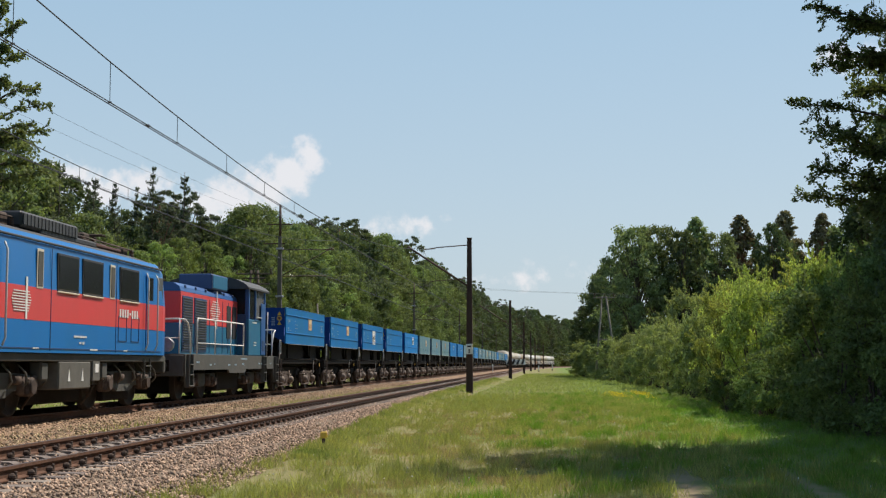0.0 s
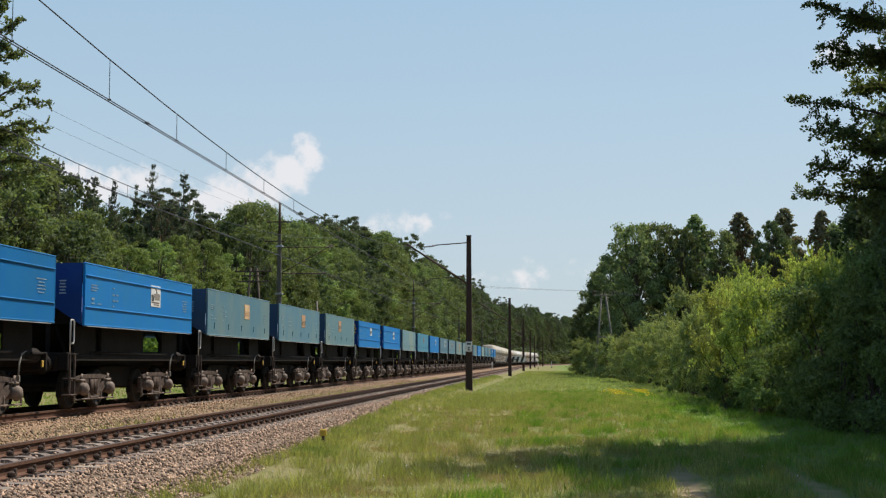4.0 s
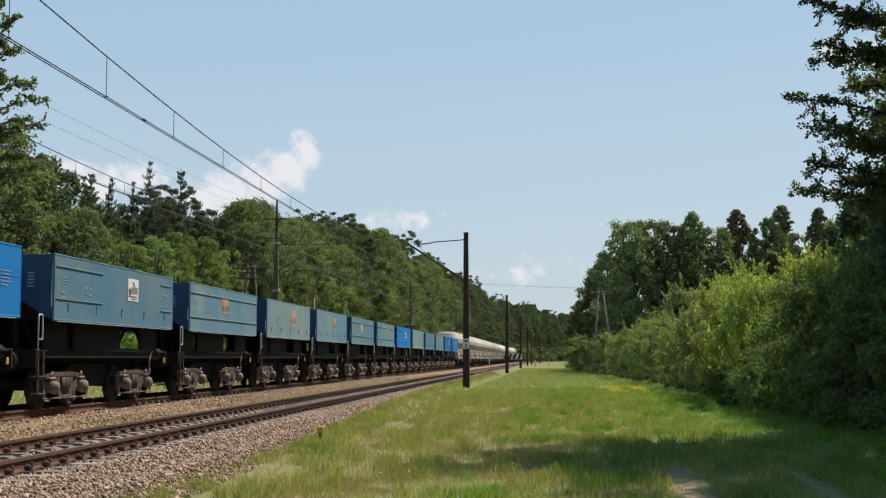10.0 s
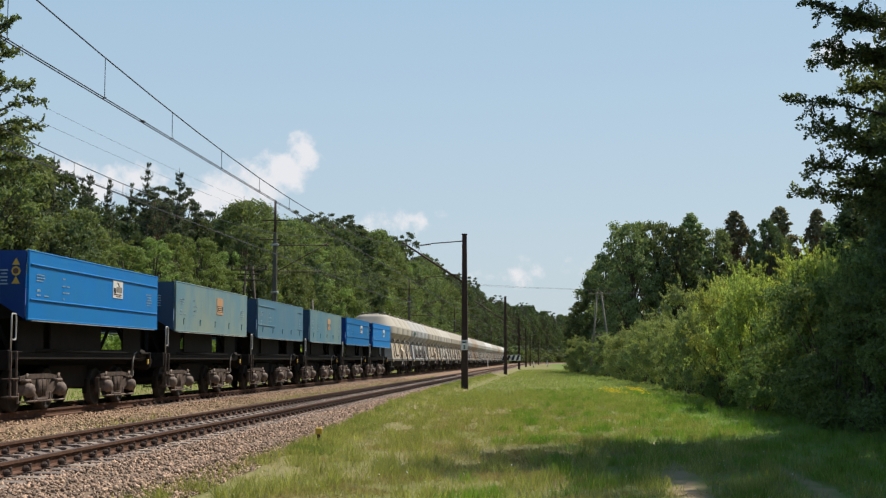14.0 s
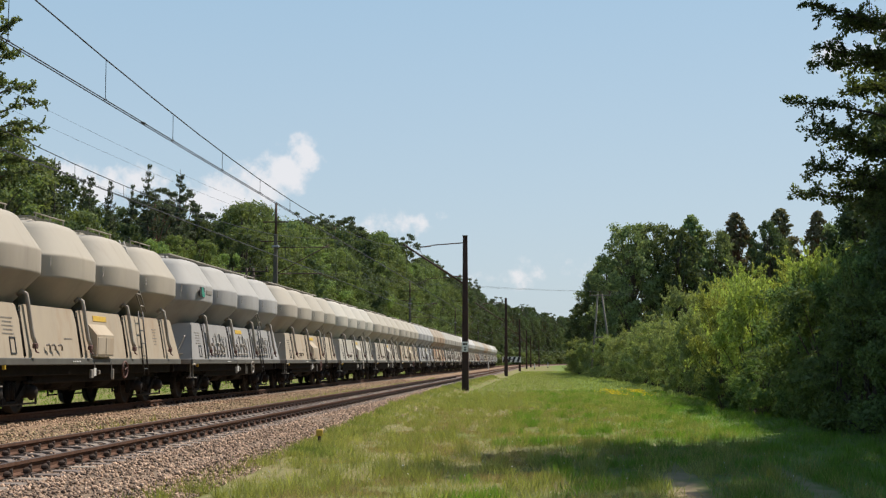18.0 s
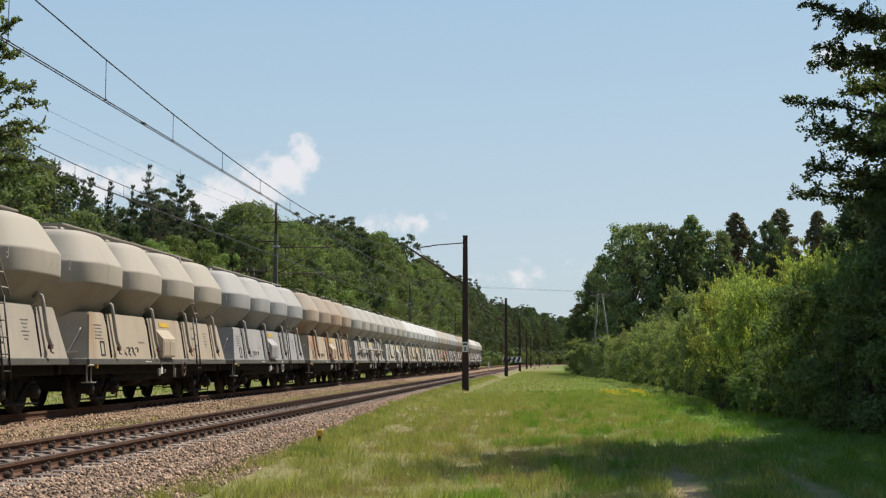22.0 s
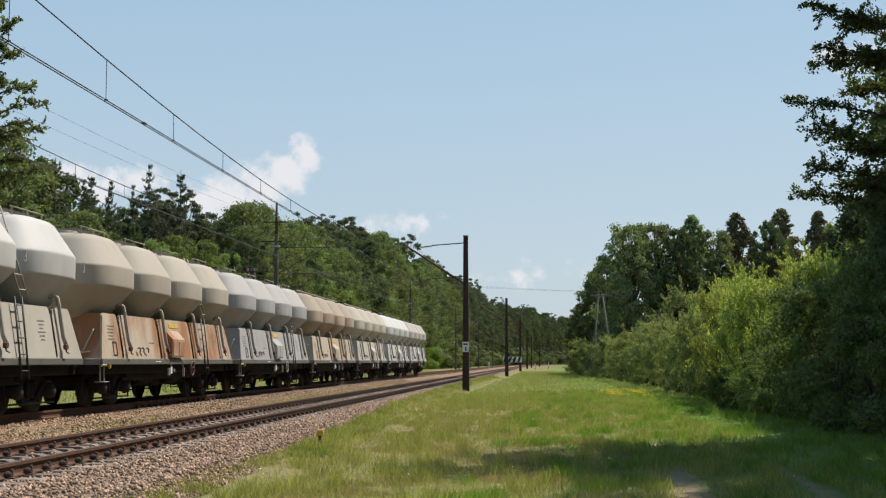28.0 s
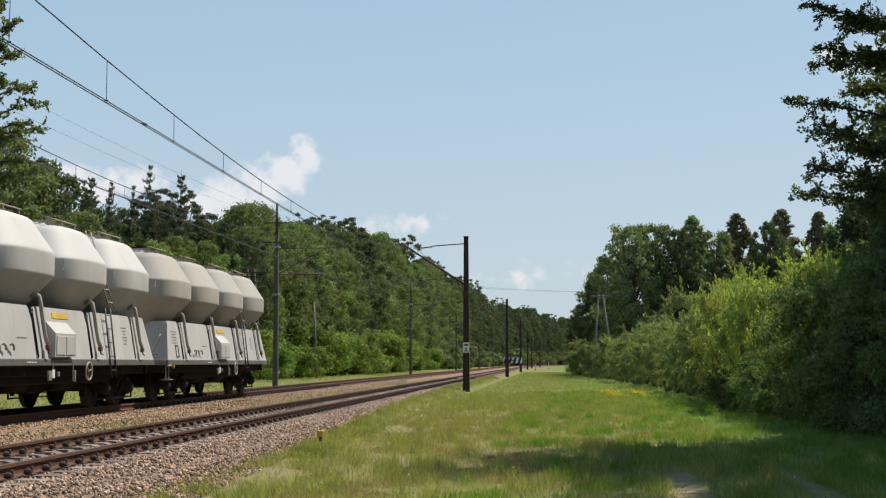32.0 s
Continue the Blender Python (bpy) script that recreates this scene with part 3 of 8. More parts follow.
def stones(name, n, sampler, material, label, lo=0.016, hi=0.036):
    """Loose broken stones: eight-sided lumps, uneven, joined as one."""
    rng = np.random.default_rng(len(name) * 7 + n)
    pts = sampler(rng, n)
    n = len(pts)
    base = np.array([(1, 0, 0), (-1, 0, 0), (0, 1, 0), (0, -1, 0), (0, 0, 1), (0, 0, -1)], dtype=np.float32)
    size = rng.uniform(lo, hi, n) * rng.uniform(0.8, 1.35, n)
    jit = rng.uniform(0.65, 1.25, (n, 6, 1))
    v = base[None] * jit * size[:, None, None]
    v += rng.uniform(-0.25, 0.25, (n, 6, 3)) * size[:, None, None]
    a = rng.uniform(0, 6.28, n)
    c, s = np.cos(a)[:, None], np.sin(a)[:, None]
    x, y = v[..., 0] * c - v[..., 1] * s, v[..., 0] * s + v[..., 1] * c
    tilt = rng.uniform(-0.8, 0.8, n)[:, None]
    z = v[..., 2] * np.cos(tilt) + x * np.sin(tilt)
    x = x * np.cos(tilt) - v[..., 2] * np.sin(tilt)
    v = np.stack([x, y, z], -1) + pts[:, None, :]
    tri = np.array([(0, 2, 4), (2, 1, 4), (1, 3, 4), (3, 0, 4), (2, 0, 5), (1, 2, 5), (3, 1, 5), (0, 3, 5)])
    f = (tri[None] + (np.arange(n) * 6)[:, None, None]).reshape(-1, 3)
    me = bpy.data.meshes.new(name)
    me.vertices.add(n * 6)
    me.vertices.foreach_set("co", v.reshape(-1).astype(np.float32))
    me.loops.add(len(f) * 3)
    me.loops.foreach_set("vertex_index", f.reshape(-1).astype(np.int32))
    me.polygons.add(len(f))
    me.polygons.foreach_set("loop_start", np.arange(0, len(f) * 3, 3, dtype=np.int32))
    me.polygons.foreach_set("loop_total", np.full(len(f), 3, dtype=np.int32))
    me.materials.append(material)
    me.update(calc_edges=True)
    return tagged(new(name, me), label, "ballast", kind="stuff")


def build_stones():
    near_p = ([-9.8, -9.1, -8.4, -7.2, -6.0, -5.65, -5.15, -4.5], [-0.34, -0.22, -0.203, -0.210, -0.203, -0.198, -0.30, -0.46])
    far_p = ([-13.9, -13.2, -12, -10.8, -10.3, -9.3, -9.0], [-0.11, -0.095, -0.102, -0.095, -0.095, -0.33, -0.37])

    def near_bed(rng, n):
        y = 9 + 66 * rng.uniform(0, 1, n) ** 1.35
        x = np.where(rng.uniform(0, 1, n) < 0.62, rng.uniform(-6.3, -4.35, n), rng.uniform(-9.6, -5.9, n))
        keep = (np.abs(np.abs(x - NEAR) - 0.7535) > 0.10) & ~((np.abs((y - 9) % 0.6 - 0.3) > 0.18) & (np.abs(x - NEAR) < 1.27))
        x, y = x[keep], y[keep]
        return np.stack([x, y, np.interp(x, *near_p) + rng.uniform(-0.012, 0.022, len(x))], -1)

    def far_bed(rng, n):
        y = 16 + 80 * rng.uniform(0, 1, n) ** 1.3
        x = rng.uniform(-11.4, -9.0, n)
        keep = np.abs(np.abs(x - FAR) - 0.7535) > 0.10
        x, y = x[keep], y[keep]
        return np.stack([x, y, np.interp(x, *far_p) + rng.uniform(-0.012, 0.022, len(x))], -1)

    def strays(rng, n):
        y = 13 + 40 * rng.uniform(0, 1, n) ** 1.5
        x = -4.6 + np.abs(rng.normal(0, 0.35, n))
        return np.stack([x, y, np.array([ground_z(a, b) for a, b in zip(x, y)]) + 0.005], -1)

    def between(rng, n):
        y = 13 + 70 * rng.uniform(0, 1, n) ** 1.35
        x = rng.uniform(-10.2, -8.5, n)
        z = np.maximum(np.interp(x, [-10.3, -9.25, -8.9], [-0.095, -0.34, -0.60]), np.interp(x, [-9.8, -9.1, -8.4], [-0.60, -0.22, -0.205]))
        return np.stack([x, y, np.maximum(z, -0.36) + rng.uniform(-0.010, 0.024, n)], -1)

    stones("ballast_stones_between", 20000, between, STONE_RUST, "loose rust-tinted stones in the dip between the tracks", 0.014, 0.034)
    stones("ballast_stones_near", 64000, near_bed, STONE, "loose grey-brown crushed stones beside the near track", 0.014, 0.032)
    stones("ballast_stones_far", 30000, far_bed, STONE_RUST, "loose rust-tinted crushed stones beside the far track")
    stones("ballast_stones_strewn", 900, strays, STONE, "single stones strewn into the grass edge")


def bank_z(x, y):
    bed_z = float(np.interp(x, [-6.0, -5.65, -5.15, -4.5, -4.0], [-0.165, -0.18, -0.30, -0.46, -0.60]))
    return max(bed_z, ground_z(x, y) if x > -4.7 else -0.6) + 0.035 + 0.03 * noise.noise((x * 2.2, y * 0.9, 6.0))


def bank_edge(y):
    return float(np.interp(y, [10, 22, 30, 46, 70], [-4.30, -4.50, -4.85, -5.30, -5.55])) + 0.16 * noise.noise((y * 0.45, 2.0, 0)) + 0.08 * noise.noise((y * 1.7, 5.0, 0))


def build_bank():
    """Turf that has grown over the ballast's foot, further up the line."""
    ys = list(np.arange(10, 90, 0.5)) + list(np.arange(90, 360, 3.0))
    g = Geo()
    vs = []
    for y in ys:
        e = bank_edge(y)
        for i in range(8):
            x = e + (-3.7 - e) * i / 7
            z = bank_z(x, y) if 0 < i < 7 else bank_z(x, y) - 0.09
            vs.append((x, y, z))
    g.add(vs, [(j * 8 + i, j * 8 + i + 1, j * 8 + 9 + i, j * 8 + 8 + i) for j in range(len(ys) - 1) for i in range(7)], True)
    solo("grass_bank", g, MEADOW, "rough turf grown over the foot of the ballast", "ground", kind="structure")


build_ground()
build_bank()
build_beds()
build_tracks()
build_stones()


# ---------------------------------------------------------------- overhead line
SPAN = 75.0
BASE_NEAR, BASE_FAR = NEAR + 2.65, FAR - 3.33


def messenger_z(s, up=0.0):
    u = (s % SPAN) / SPAN - 0.5
    return 5.755 + up + 2.0 * (2 * u) ** 2


def contact_z(s, up=0.0):
    return 5.46 + up + 0.03 * math.cos(2 * math.pi * s / SPAN)


def stagger(s):
    return 0.05 * math.cos(math.pi * s / SPAN)


def build_wires(name, t, up):
    line = thing("overhead_line", "bronze contact and carrier wires with droppers over the %s track" % name, "overhead line", "overhead lines", "structure")
    st = [-60 + 3.0 * i for i in range(160)] + [420 + 6.0 * i for i in range(40)]
    for k in (-0.03, 0.03):
        part("contact_wire", Geo().tube([along(s, t + k + stagger(s), contact_z(s, up)) for s in st], 0.009, 6), COPPER, line)
    part("carrier_wire", Geo().tube([along(s, t + stagger(s), messenger_z(s, up)) for s in st], 0.011, 6), COPPER, line)
    for span in (-1, 0, 1, 2, 3):
        for k in range(18):
            s = SPAN * span + 1.15 + 4.0 * k
            g = Geo().tube([along(s, t + stagger(s), messenger_z(s, up)), along(s, t + stagger(s), contact_z(s, up))], 0.006, 4)
            part("dropper", g.box(along(s, t + stagger(s), contact_z(s, up) + 0.02), (0.06, 0.02, 0.025), 0.006), COPPER, line)
    # a clamp that joins the wires
    part("clamp", Geo().box(along(23.25, t + stagger(23.25), contact_z(23.25, up) + 0.01), (0.07, 0.12, 0.035), 0.010), COPPER, line)


def insulator(g, a, b, r=0.06, mi=0):
    """A ribbed insulator between two points."""
    a, b = Vector(a), Vector(b)
    n = 7
    pts = []
    g.tube([a, b], r * 0.45, 8, mi=mi)
    for i in range(n):
        c = a.lerp(b, (i + 0.5) / n)
        d = (b - a).normalized() * 0.012
        g.tube([c - d, c + d], r, 10, mi=mi)
    return g


def near_mast():
    """A tapered steel mast of two channels with an arm to the near track's wires."""
    m = thing("catenary_mast", "rust-brown steel catenary mast beside the near track", "mast", "near masts")
    for k in (-1, 1):
        g = Geo()
        prof = [(k * 0.20, -0.16), (k * 0.20, 0.16), (k * 0.17, 0.16), (k * 0.17, -0.16)]
        top = [(k * 0.125, -0.10), (k * 0.125, 0.10), (k * 0.10, 0.10), (k * 0.10, -0.10)]
        g.add([(x, y, -0.4) for x, y in prof] + [(x, y, 8.75) for x, y in top],
              [(3, 2, 1, 0), (4, 5, 6, 7)] + [(i, (i + 1) % 4, 4 + (i + 1) % 4, 4 + i) for i in range(4)])
        part("channel", g, RUSTY, m)
    web = Geo()
    web.add([(-0.18, -0.012, -0.4), (0.18, -0.012, -0.4), (0.18, 0.012, -0.4), (-0.18, 0.012, -0.4),
             (-0.105, -0.012, 8.74), (0.105, -0.012, 8.74), (0.105, 0.012, 8.74), (-0.105, 0.012, 8.74)],
            [(3, 2, 1, 0), (4, 5, 6, 7), (0, 1, 5, 4), (1, 2, 6, 5), (2, 3, 7, 6), (3, 0, 4, 7)])
    part("web", web, RUSTY, m)
    part("foundation", Geo().box((0, 0, -0.3), (0.7, 0.6, 0.7), 0.04), CONCRETE, m, "low concrete footing")
    part("cap", Geo().box((0, 0, 8.77), (0.30, 0.26, 0.05), 0.01), RUSTY, m)
    arm = Geo()
    arm.tube([(-0.1, 0, 8.38), (-1.9, 0, 8.25)], 0.03, 8)
    part("arm", arm, RUSTY, m, "slim steel bracket tubes")
    part("strut", Geo().tube([(-0.12, 0, 6.10), (-3.50, 0, 8.32)], 0.055, 8), RUSTY, m, "slanting bracket tube")
    part("insulator", insulator(Geo(), (-0.75, 0.0, 6.52), (-1.25, 0.0, 6.85), 0.065), PORCELAIN, m, "brown ribbed insulator")
    reg = Geo().tube([(-0.15, 0, 6.5), (-2.2, 0, 6.35)], 0.022, 8).tube([(-2.0, 0, 6.35), (-2.75, 0, 6.02)], 0.014, 6)
    part("registration_arm", reg, RUSTY, m)
    part("insulator", insulator(Geo(), (-1.9, 0, 8.22), (-2.55, 0, 8.14)), PORCELAIN, m, "brown ribbed insulator")
    part("insulator", insulator(Geo(), (-0.2, 0, 6.5), (-0.75, 0, 6.46)), PORCELAIN, m, "brown ribbed insulator")
    return m


def far_mast():
    """A tapered concrete mast with a slim pipe on top and an arm to the far track's wires."""
    m = thing("catenary_mast", "grey concrete catenary mast beyond the far track", "mast", "far masts")
    g = Geo()
    a, b = 0.155, 0.095
    rings = [(-0.5, a), (5.2, 0.125), (8.6, b)]
    vs = []
    for z, r in rings:
        c = r * 0.35
        vs += [(r, -r + c, z), (r, r - c, z), (r - c, r, z), (-r + c, r, z), (-r, r - c, z), (-r, -r + c, z), (-r + c, -r, z), (r - c, -r, z)]
    g.add(vs, [(i * 8 + j, i * 8 + (j + 1) % 8, i * 8 + 8 + (j + 1) % 8, i * 8 + 8 + j) for i in range(2) for j in range(8)] + [tuple(range(16, 24))])
    part("pillar", g, CONCRETE, m)
    part("top_pipe", Geo().tube([(0, 0, 8.5), (0, 0, 10.4)], 0.085, 8, 0.065), RUSTY, m, "rusty pipe extension")
    for z in (5.2, 7.9):
        part("band", Geo().box((0, 0, z), (0.40, 0.40, 0.12), 0.02), STEEL, m)
    part("cross_arm", Geo().box((0, 0, 9.3), (1.5, 0.07, 0.07), 0.01), RUSTY, m)
    part("cross_arm", Geo().box((-0.3, 0, 8.2), (1.2, 0.07, 0.07), 0.01), RUSTY, m)
    part("arm", Geo().tube([(0.15, 0, 7.85), (2.6, 0, 7.85)], 0.025, 8).tube([(0.15, 0, 6.4), (3.1, 0, 8.0)], 0.026, 8), RUSTY, m, "slim rusty bracket tubes")
    part("registration_arm", Geo().tube([(0.9, 0, 6.35), (2.7, 0, 6.35)], 0.03, 8).tube([(2.5, 0, 6.35), (3.2, 0, 6.05)], 0.014, 6), RUSTY, m)
    part("insulator", insulator(Geo(), (0.15, 0, 6.35), (0.9, 0, 6.35), 0.055), PORCELAIN, m, "brown ribbed insulator")
    part("insulator", insulator(Geo(), (2.55, 0, 7.85), (3.1, 0, 7.85), 0.055), PORCELAIN, m, "brown ribbed insulator")
    return m


def number_plate(m):
    """White plate with unreadable dark marks."""
    p = part("plate", Geo().box((0.0, -0.23, 2.05 + 0.5), (0.36, 0.02, 0.56), 0.008), WHITE, m, "small white plate with dark marks")
    for z, w in ((2.70, 0.24), (2.50, 0.10), (2.38, 0.10)):
        part("mark", Geo().box((0.0, -0.245, z), (w, 0.008, 0.09)), BLACK, p)


def build_masts():
    nm, fm = near_mast(), far_mast()
    nm.matrix_world = pose(BASE_NEAR, SPAN, -0.52)
    fm.matrix_world = pose(BASE_FAR, SPAN, -0.18)
    near_list = [nm]
    for i in (2, 3, 4, 5, 6):
        a = 0 if SPAN * i < BEND else -math.degrees((SPAN * i - BEND) / RADIUS)
        near_list.append(copy_thing(nm, Matrix.Translation(along(SPAN * i, BASE_NEAR, -0.52)) @ pose(0, 0, 0, 0, 0, a)))
        copy_thing(fm, Matrix.Translation(along(SPAN * i, BASE_FAR, -0.18)) @ pose(0, 0, 0, 0, 0, a))
    number_plate(near_list[0])
    # striped warning board on the second mast
    second = near_list[1]
    board = part("warning_board", Geo().box((0.62, 0.30, 1.95), (2.1, 0.03, 0.62), 0.01), WHITE, second, "white board with slanting black stripes")
    for i in range(4):
        x = -0.28 + 0.52 * i
        g = Geo().prism([(x - 0.13 + 0.0, 1.66), (x + 0.13, 1.66), (x + 0.33, 2.24), (x + 0.07, 2.24)], 1, 0.272, 0.284)
        part("stripe", g, BLACK, board)
    part("board_bracket", Geo().box((0.3, 0.22, 1.95), (0.9, 0.08, 0.06), 0.01).box((0, 0.20, 1.95), (0.12, 0.14, 0.3), 0.01), RUSTY, second)


def build_feeders():
    """Two thin wires on the far masts' tops."""
    for off, z, sag in ((BASE_FAR - 0.6, 9.42, 0.7), (BASE_FAR + 0.6, 9.40, 0.75), (BASE_FAR - 0.75, 8.1, 0.6)):
        pts = []
        for i in range(0, 132):
            s = -60 + 4.0 * i
            u = (s % SPAN) / SPAN - 0.5
            pts.append(along(s, off, z - sag * (1 - (2 * u) ** 2)))
        solo("feeder_wire", Geo().tube(pts, 0.0045, 4), COPPER, "thin dark feeder wire along the far masts", "wire", "feeder wires", "structure")


build_wires("near", NEAR, 0.0)
build_wires("far", FAR, 0.45)
build_masts()
build_feeders()


# ---------------------------------------------------------------- poles, posts, markers
def build_power_poles():
    # A-shaped pole in the hedge
    x, y = 5.35, 140.0
    p = thing("power_pole", "grey wooden A-shaped power pole standing in the hedge", "pole", at=pose(x, y, -0.5))
    for k, top in ((-0.85, -0.05), (1.5, 0.35)):
        part("leg", Geo().tube([(k, 0, -0.3), (top, 0, 8.7)], 0.13, 10, 0.09), WOODPOLE, p)
    part("tie_beam", Geo().box((0.2, -0.1, 4.2), (1.6, 0.1, 0.14), 0.02), WOODPOLE, p)
    part("cross_arm", Geo().box((0.15, -0.14, 8.55), (2.2, 0.10, 0.12), 0.02), WOODPOLE, p)
    for k in (-0.85, 0.15, 1.15):
        part("insulator", insulator(Geo(), (k, -0.14, 8.6), (k, -0.14, 8.95), 0.07), PORCELAIN, p)
    # double pole with three cross arms beyond the far track
    q = thing("power_pole", "grey double power pole with cross arms at the forest edge", "pole", at=pose(-20.6, 92.0, 0.0))
    for k in (-0.55, 0.55):
        part("leg", Geo().tube([(k * 1.5, 0, -0.3), (k * 0.4, 0, 7.7)], 0.11, 10, 0.08), BARK, q)
    for z, w in ((7.45, 2.6), (7.15, 1.6), (6.75, 2.2)):
        part("cross_arm", Geo().box((0.0, -0.1, z), (w, 0.09, 0.10), 0.02), BARK, q)
    for k in (-1.2, 0.0, 1.2):
        part("insulator", insulator(Geo(), (k, -0.1, 7.5), (k, -0.1, 7.8), 0.06), PORCELAIN, q)
    for k, j in ((-0.85, -1.2), (0.15, 0.0), (1.15, 1.2)):
        a, b = Vector((x + k, y - 0.14, 8.45)), Vector((-20.6 + j, 91.9, 7.8))
        pts = [a.lerp(b, i / 16) - Vector((0, 0, 0.35 * 4 * (i / 16) * (1 - i / 16))) for i in range(17)]
        solo("power_wire", Geo().tube(pts, 0.005, 4), COPPER, "thin power wire crossing above the tracks", "wire", "power wires", "structure")
        c = Vector((x + k + 14, y + 18, 8.4))
        solo("power_wire", Geo().tube([a.lerp(c, i / 6) - Vector((0, 0, 0.2 * 4 * (i / 6) * (1 - i / 6))) for i in range(7)], 0.008, 4), COPPER,
             "thin power wire running into the trees", "wire", "power wires", "structure")
    # leaning thin pole before the forest
    solo("telegraph_pole", Geo().tube([(0.25, 0, -0.2), (0, 0, 6.0)], 0.10, 8, 0.07), WOODPOLE, "thin grey leaning pole before the forest", "pole",
         at=pose(-18.6, 106.0, 0.0))


def build_posts():
    # low yellow-headed marker at the ballast's foot
    p = thing("track_marker", "short dark post with a yellow head in the grass", "marker post", at=pose(-4.40, 25.9, -0.46))
    part("post", Geo().box((0, 0, 0.11), (0.055, 0.055, 0.30), 0.008), RUSTY, p)
    part("head", Geo().box((0, 0, 0.30), (0.13, 0.09, 0.13), 0.02), YELLOW, p, "yellow painted head")
    # white posts far along the line
    for s, off, h in ((300, -2.8, 1.3), (345, 0.2, 1.6), (230, -10.0, 1.6)):
        q = thing("marker_post", "white-painted post beside the track with a dark foot", "marker post", "white posts", at=Matrix.Translation(along(s, off, -0.5)))
        part("shaft", Geo().box((0, 0, h * 0.6), (0.20, 0.16, h * 0.85), 0.02), WHITE, q)
        part("foot", Geo().box((0, 0, h * 0.1), (0.22, 0.18, h * 0.2), 0.02), RUSTY, q)


build_power_poles()
build_posts()


# ---------------------------------------------------------------- trees and bushes
def leaf_cloud(rng, blobs, n, size, flat=0.75, shell=0.62, loose=0.14, ragged=0.85):
    """Leaves in lumps: blobs are (centre, radius). Most lie on a lump's skin and face outwards, a few hang loose."""
    w = np.array([r ** 2 for _, r in blobs])
    pick = rng.choice(len(blobs), n, p=w / w.sum())
    d = rng.normal(size=(n, 3))
    d[:, 2] += 0.35
    d /= np.linalg.norm(d, axis=1)[:, None]
    rad = shell + (1 - shell) * rng.uniform(0, 1, n) ** 0.6
    stray = rng.uniform(0, 1, n) < loose
    rad = np.where(stray, rng.uniform(0.2, 1.55, n), rad * rng.uniform(0.92, 1.08, n))
    cen = np.array([c for c, _ in blobs], dtype=float)[pick]
    rr = np.array([r for _, r in blobs])[pick]
    p = cen + d * (rad * rr)[:, None] * np.array([1, 1, flat])
    nrm = d + rng.normal(0, ragged * 0.55, (n, 3))
    nrm /= np.linalg.norm(nrm, axis=1)[:, None]
    a = np.cross(nrm, rng.normal(size=(n, 3)))
    a /= np.linalg.norm(a, axis=1)[:, None]
    b = np.cross(nrm, a)
    s = size * rng.uniform(0.6, 1.3, n)[:, None]
    return p, a * s, b * s


def crown_blobs(rng, h, low, width, n, shape):
    """Lumps of a crown from height low to h, on an uneven envelope; shape: oak, birch or pine."""
    out = []
    lobes = [(rng.uniform(0, 6.283), rng.uniform(-0.16, 0.22)) for _ in range(4)]
    for i in range(n):
        u = ((i + rng.uniform(0, 1)) / n) ** 0.9
        z = low + (h - low) * u
        a = i * 2.39996 + rng.uniform(-0.5, 0.5)
        if shape == "pine":
            w = width * (0.30 + 0.75 * math.sin(math.pi * (0.10 + 0.84 * u)) ** 0.8)
        elif shape == "cone":
            w = width * min(1.0, 0.03 + 1.15 * (1 - u) ** 0.72) * (0.6 + 0.4 * min(1.0, u * 5))
        elif shape == "birch":
            w = width * (0.22 + 0.85 * math.sin(math.pi * (0.14 + 0.80 * u)) ** 1.1)
        else:
            w = width * math.sqrt(max(0.05, 1 - (2 * u - 0.80) ** 2 * 0.70))
        w *= 1 + sum(k * max(0.0, math.cos(a - b)) ** 3 for b, k in lobes)
        r = w * (0.30 + 0.68 * math.sqrt(rng.uniform(0, 1)))
        br = width * {"oak": 0.21, "birch": 0.20, "pine": 0.19, "cone": 0.17}[shape] * rng.uniform(0.6, 1.4) * (1.0 - (0.55 if shape == "cone" else 0.25) * u)
        out.append(((r * math.cos(a), r * math.sin(a), min(z, h - br * 0.7)), br))
    return out


TREES = {}


def tree_meshes(kind, seed, h, width, low, leaves, size, bark, leaf, shape, lumps):
    """Trunk with limbs, and crown, for one kind of tree."""
    key = (kind, seed)
    if key in TREES:
        return TREES[key]
    rng = np.random.default_rng(seed)
    blobs = crown_blobs(rng, h, low, width, lumps, shape)
    g = Geo()
    r = 0.012 * h + 0.05
    bend = rng.uniform(-0.25, 0.25, 2)
    trunk = [(bend[0] * math.sin(3 * u) * u * 2, bend[1] * math.sin(2.4 * u) * u * 2, -0.3 + (h * 0.93 + 0.3) * u) for u in np.linspace(0, 1, 8)]
    g.tube(trunk, r, 8, r * 0.15)
    for c, br in blobs[::2]:
        u = min(0.9, max(0.15, (c[2] - 0.25 * h) / h))
        k = int(u * 7)
        a = Vector(trunk[k]).lerp(Vector(trunk[min(7, k + 1)]), u * 7 - k)
        b = Vector(c)
        mid = a.lerp(b, 0.5) + Vector((0, 0, 0.12 * (b - a).length))
        g.tube([a, mid, b], r * 0.30, 5, r * 0.07, caps=False)
    p, ax, bx = leaf_cloud(rng, blobs, leaves, size, 0.50 if shape == "pine" else 0.72, 0.40, 0.42, 1.15)
    TREES[key] = (g.mesh("trunk", bark), quads_mesh("crown", p, ax, bx, leaf))
    return TREES[key]


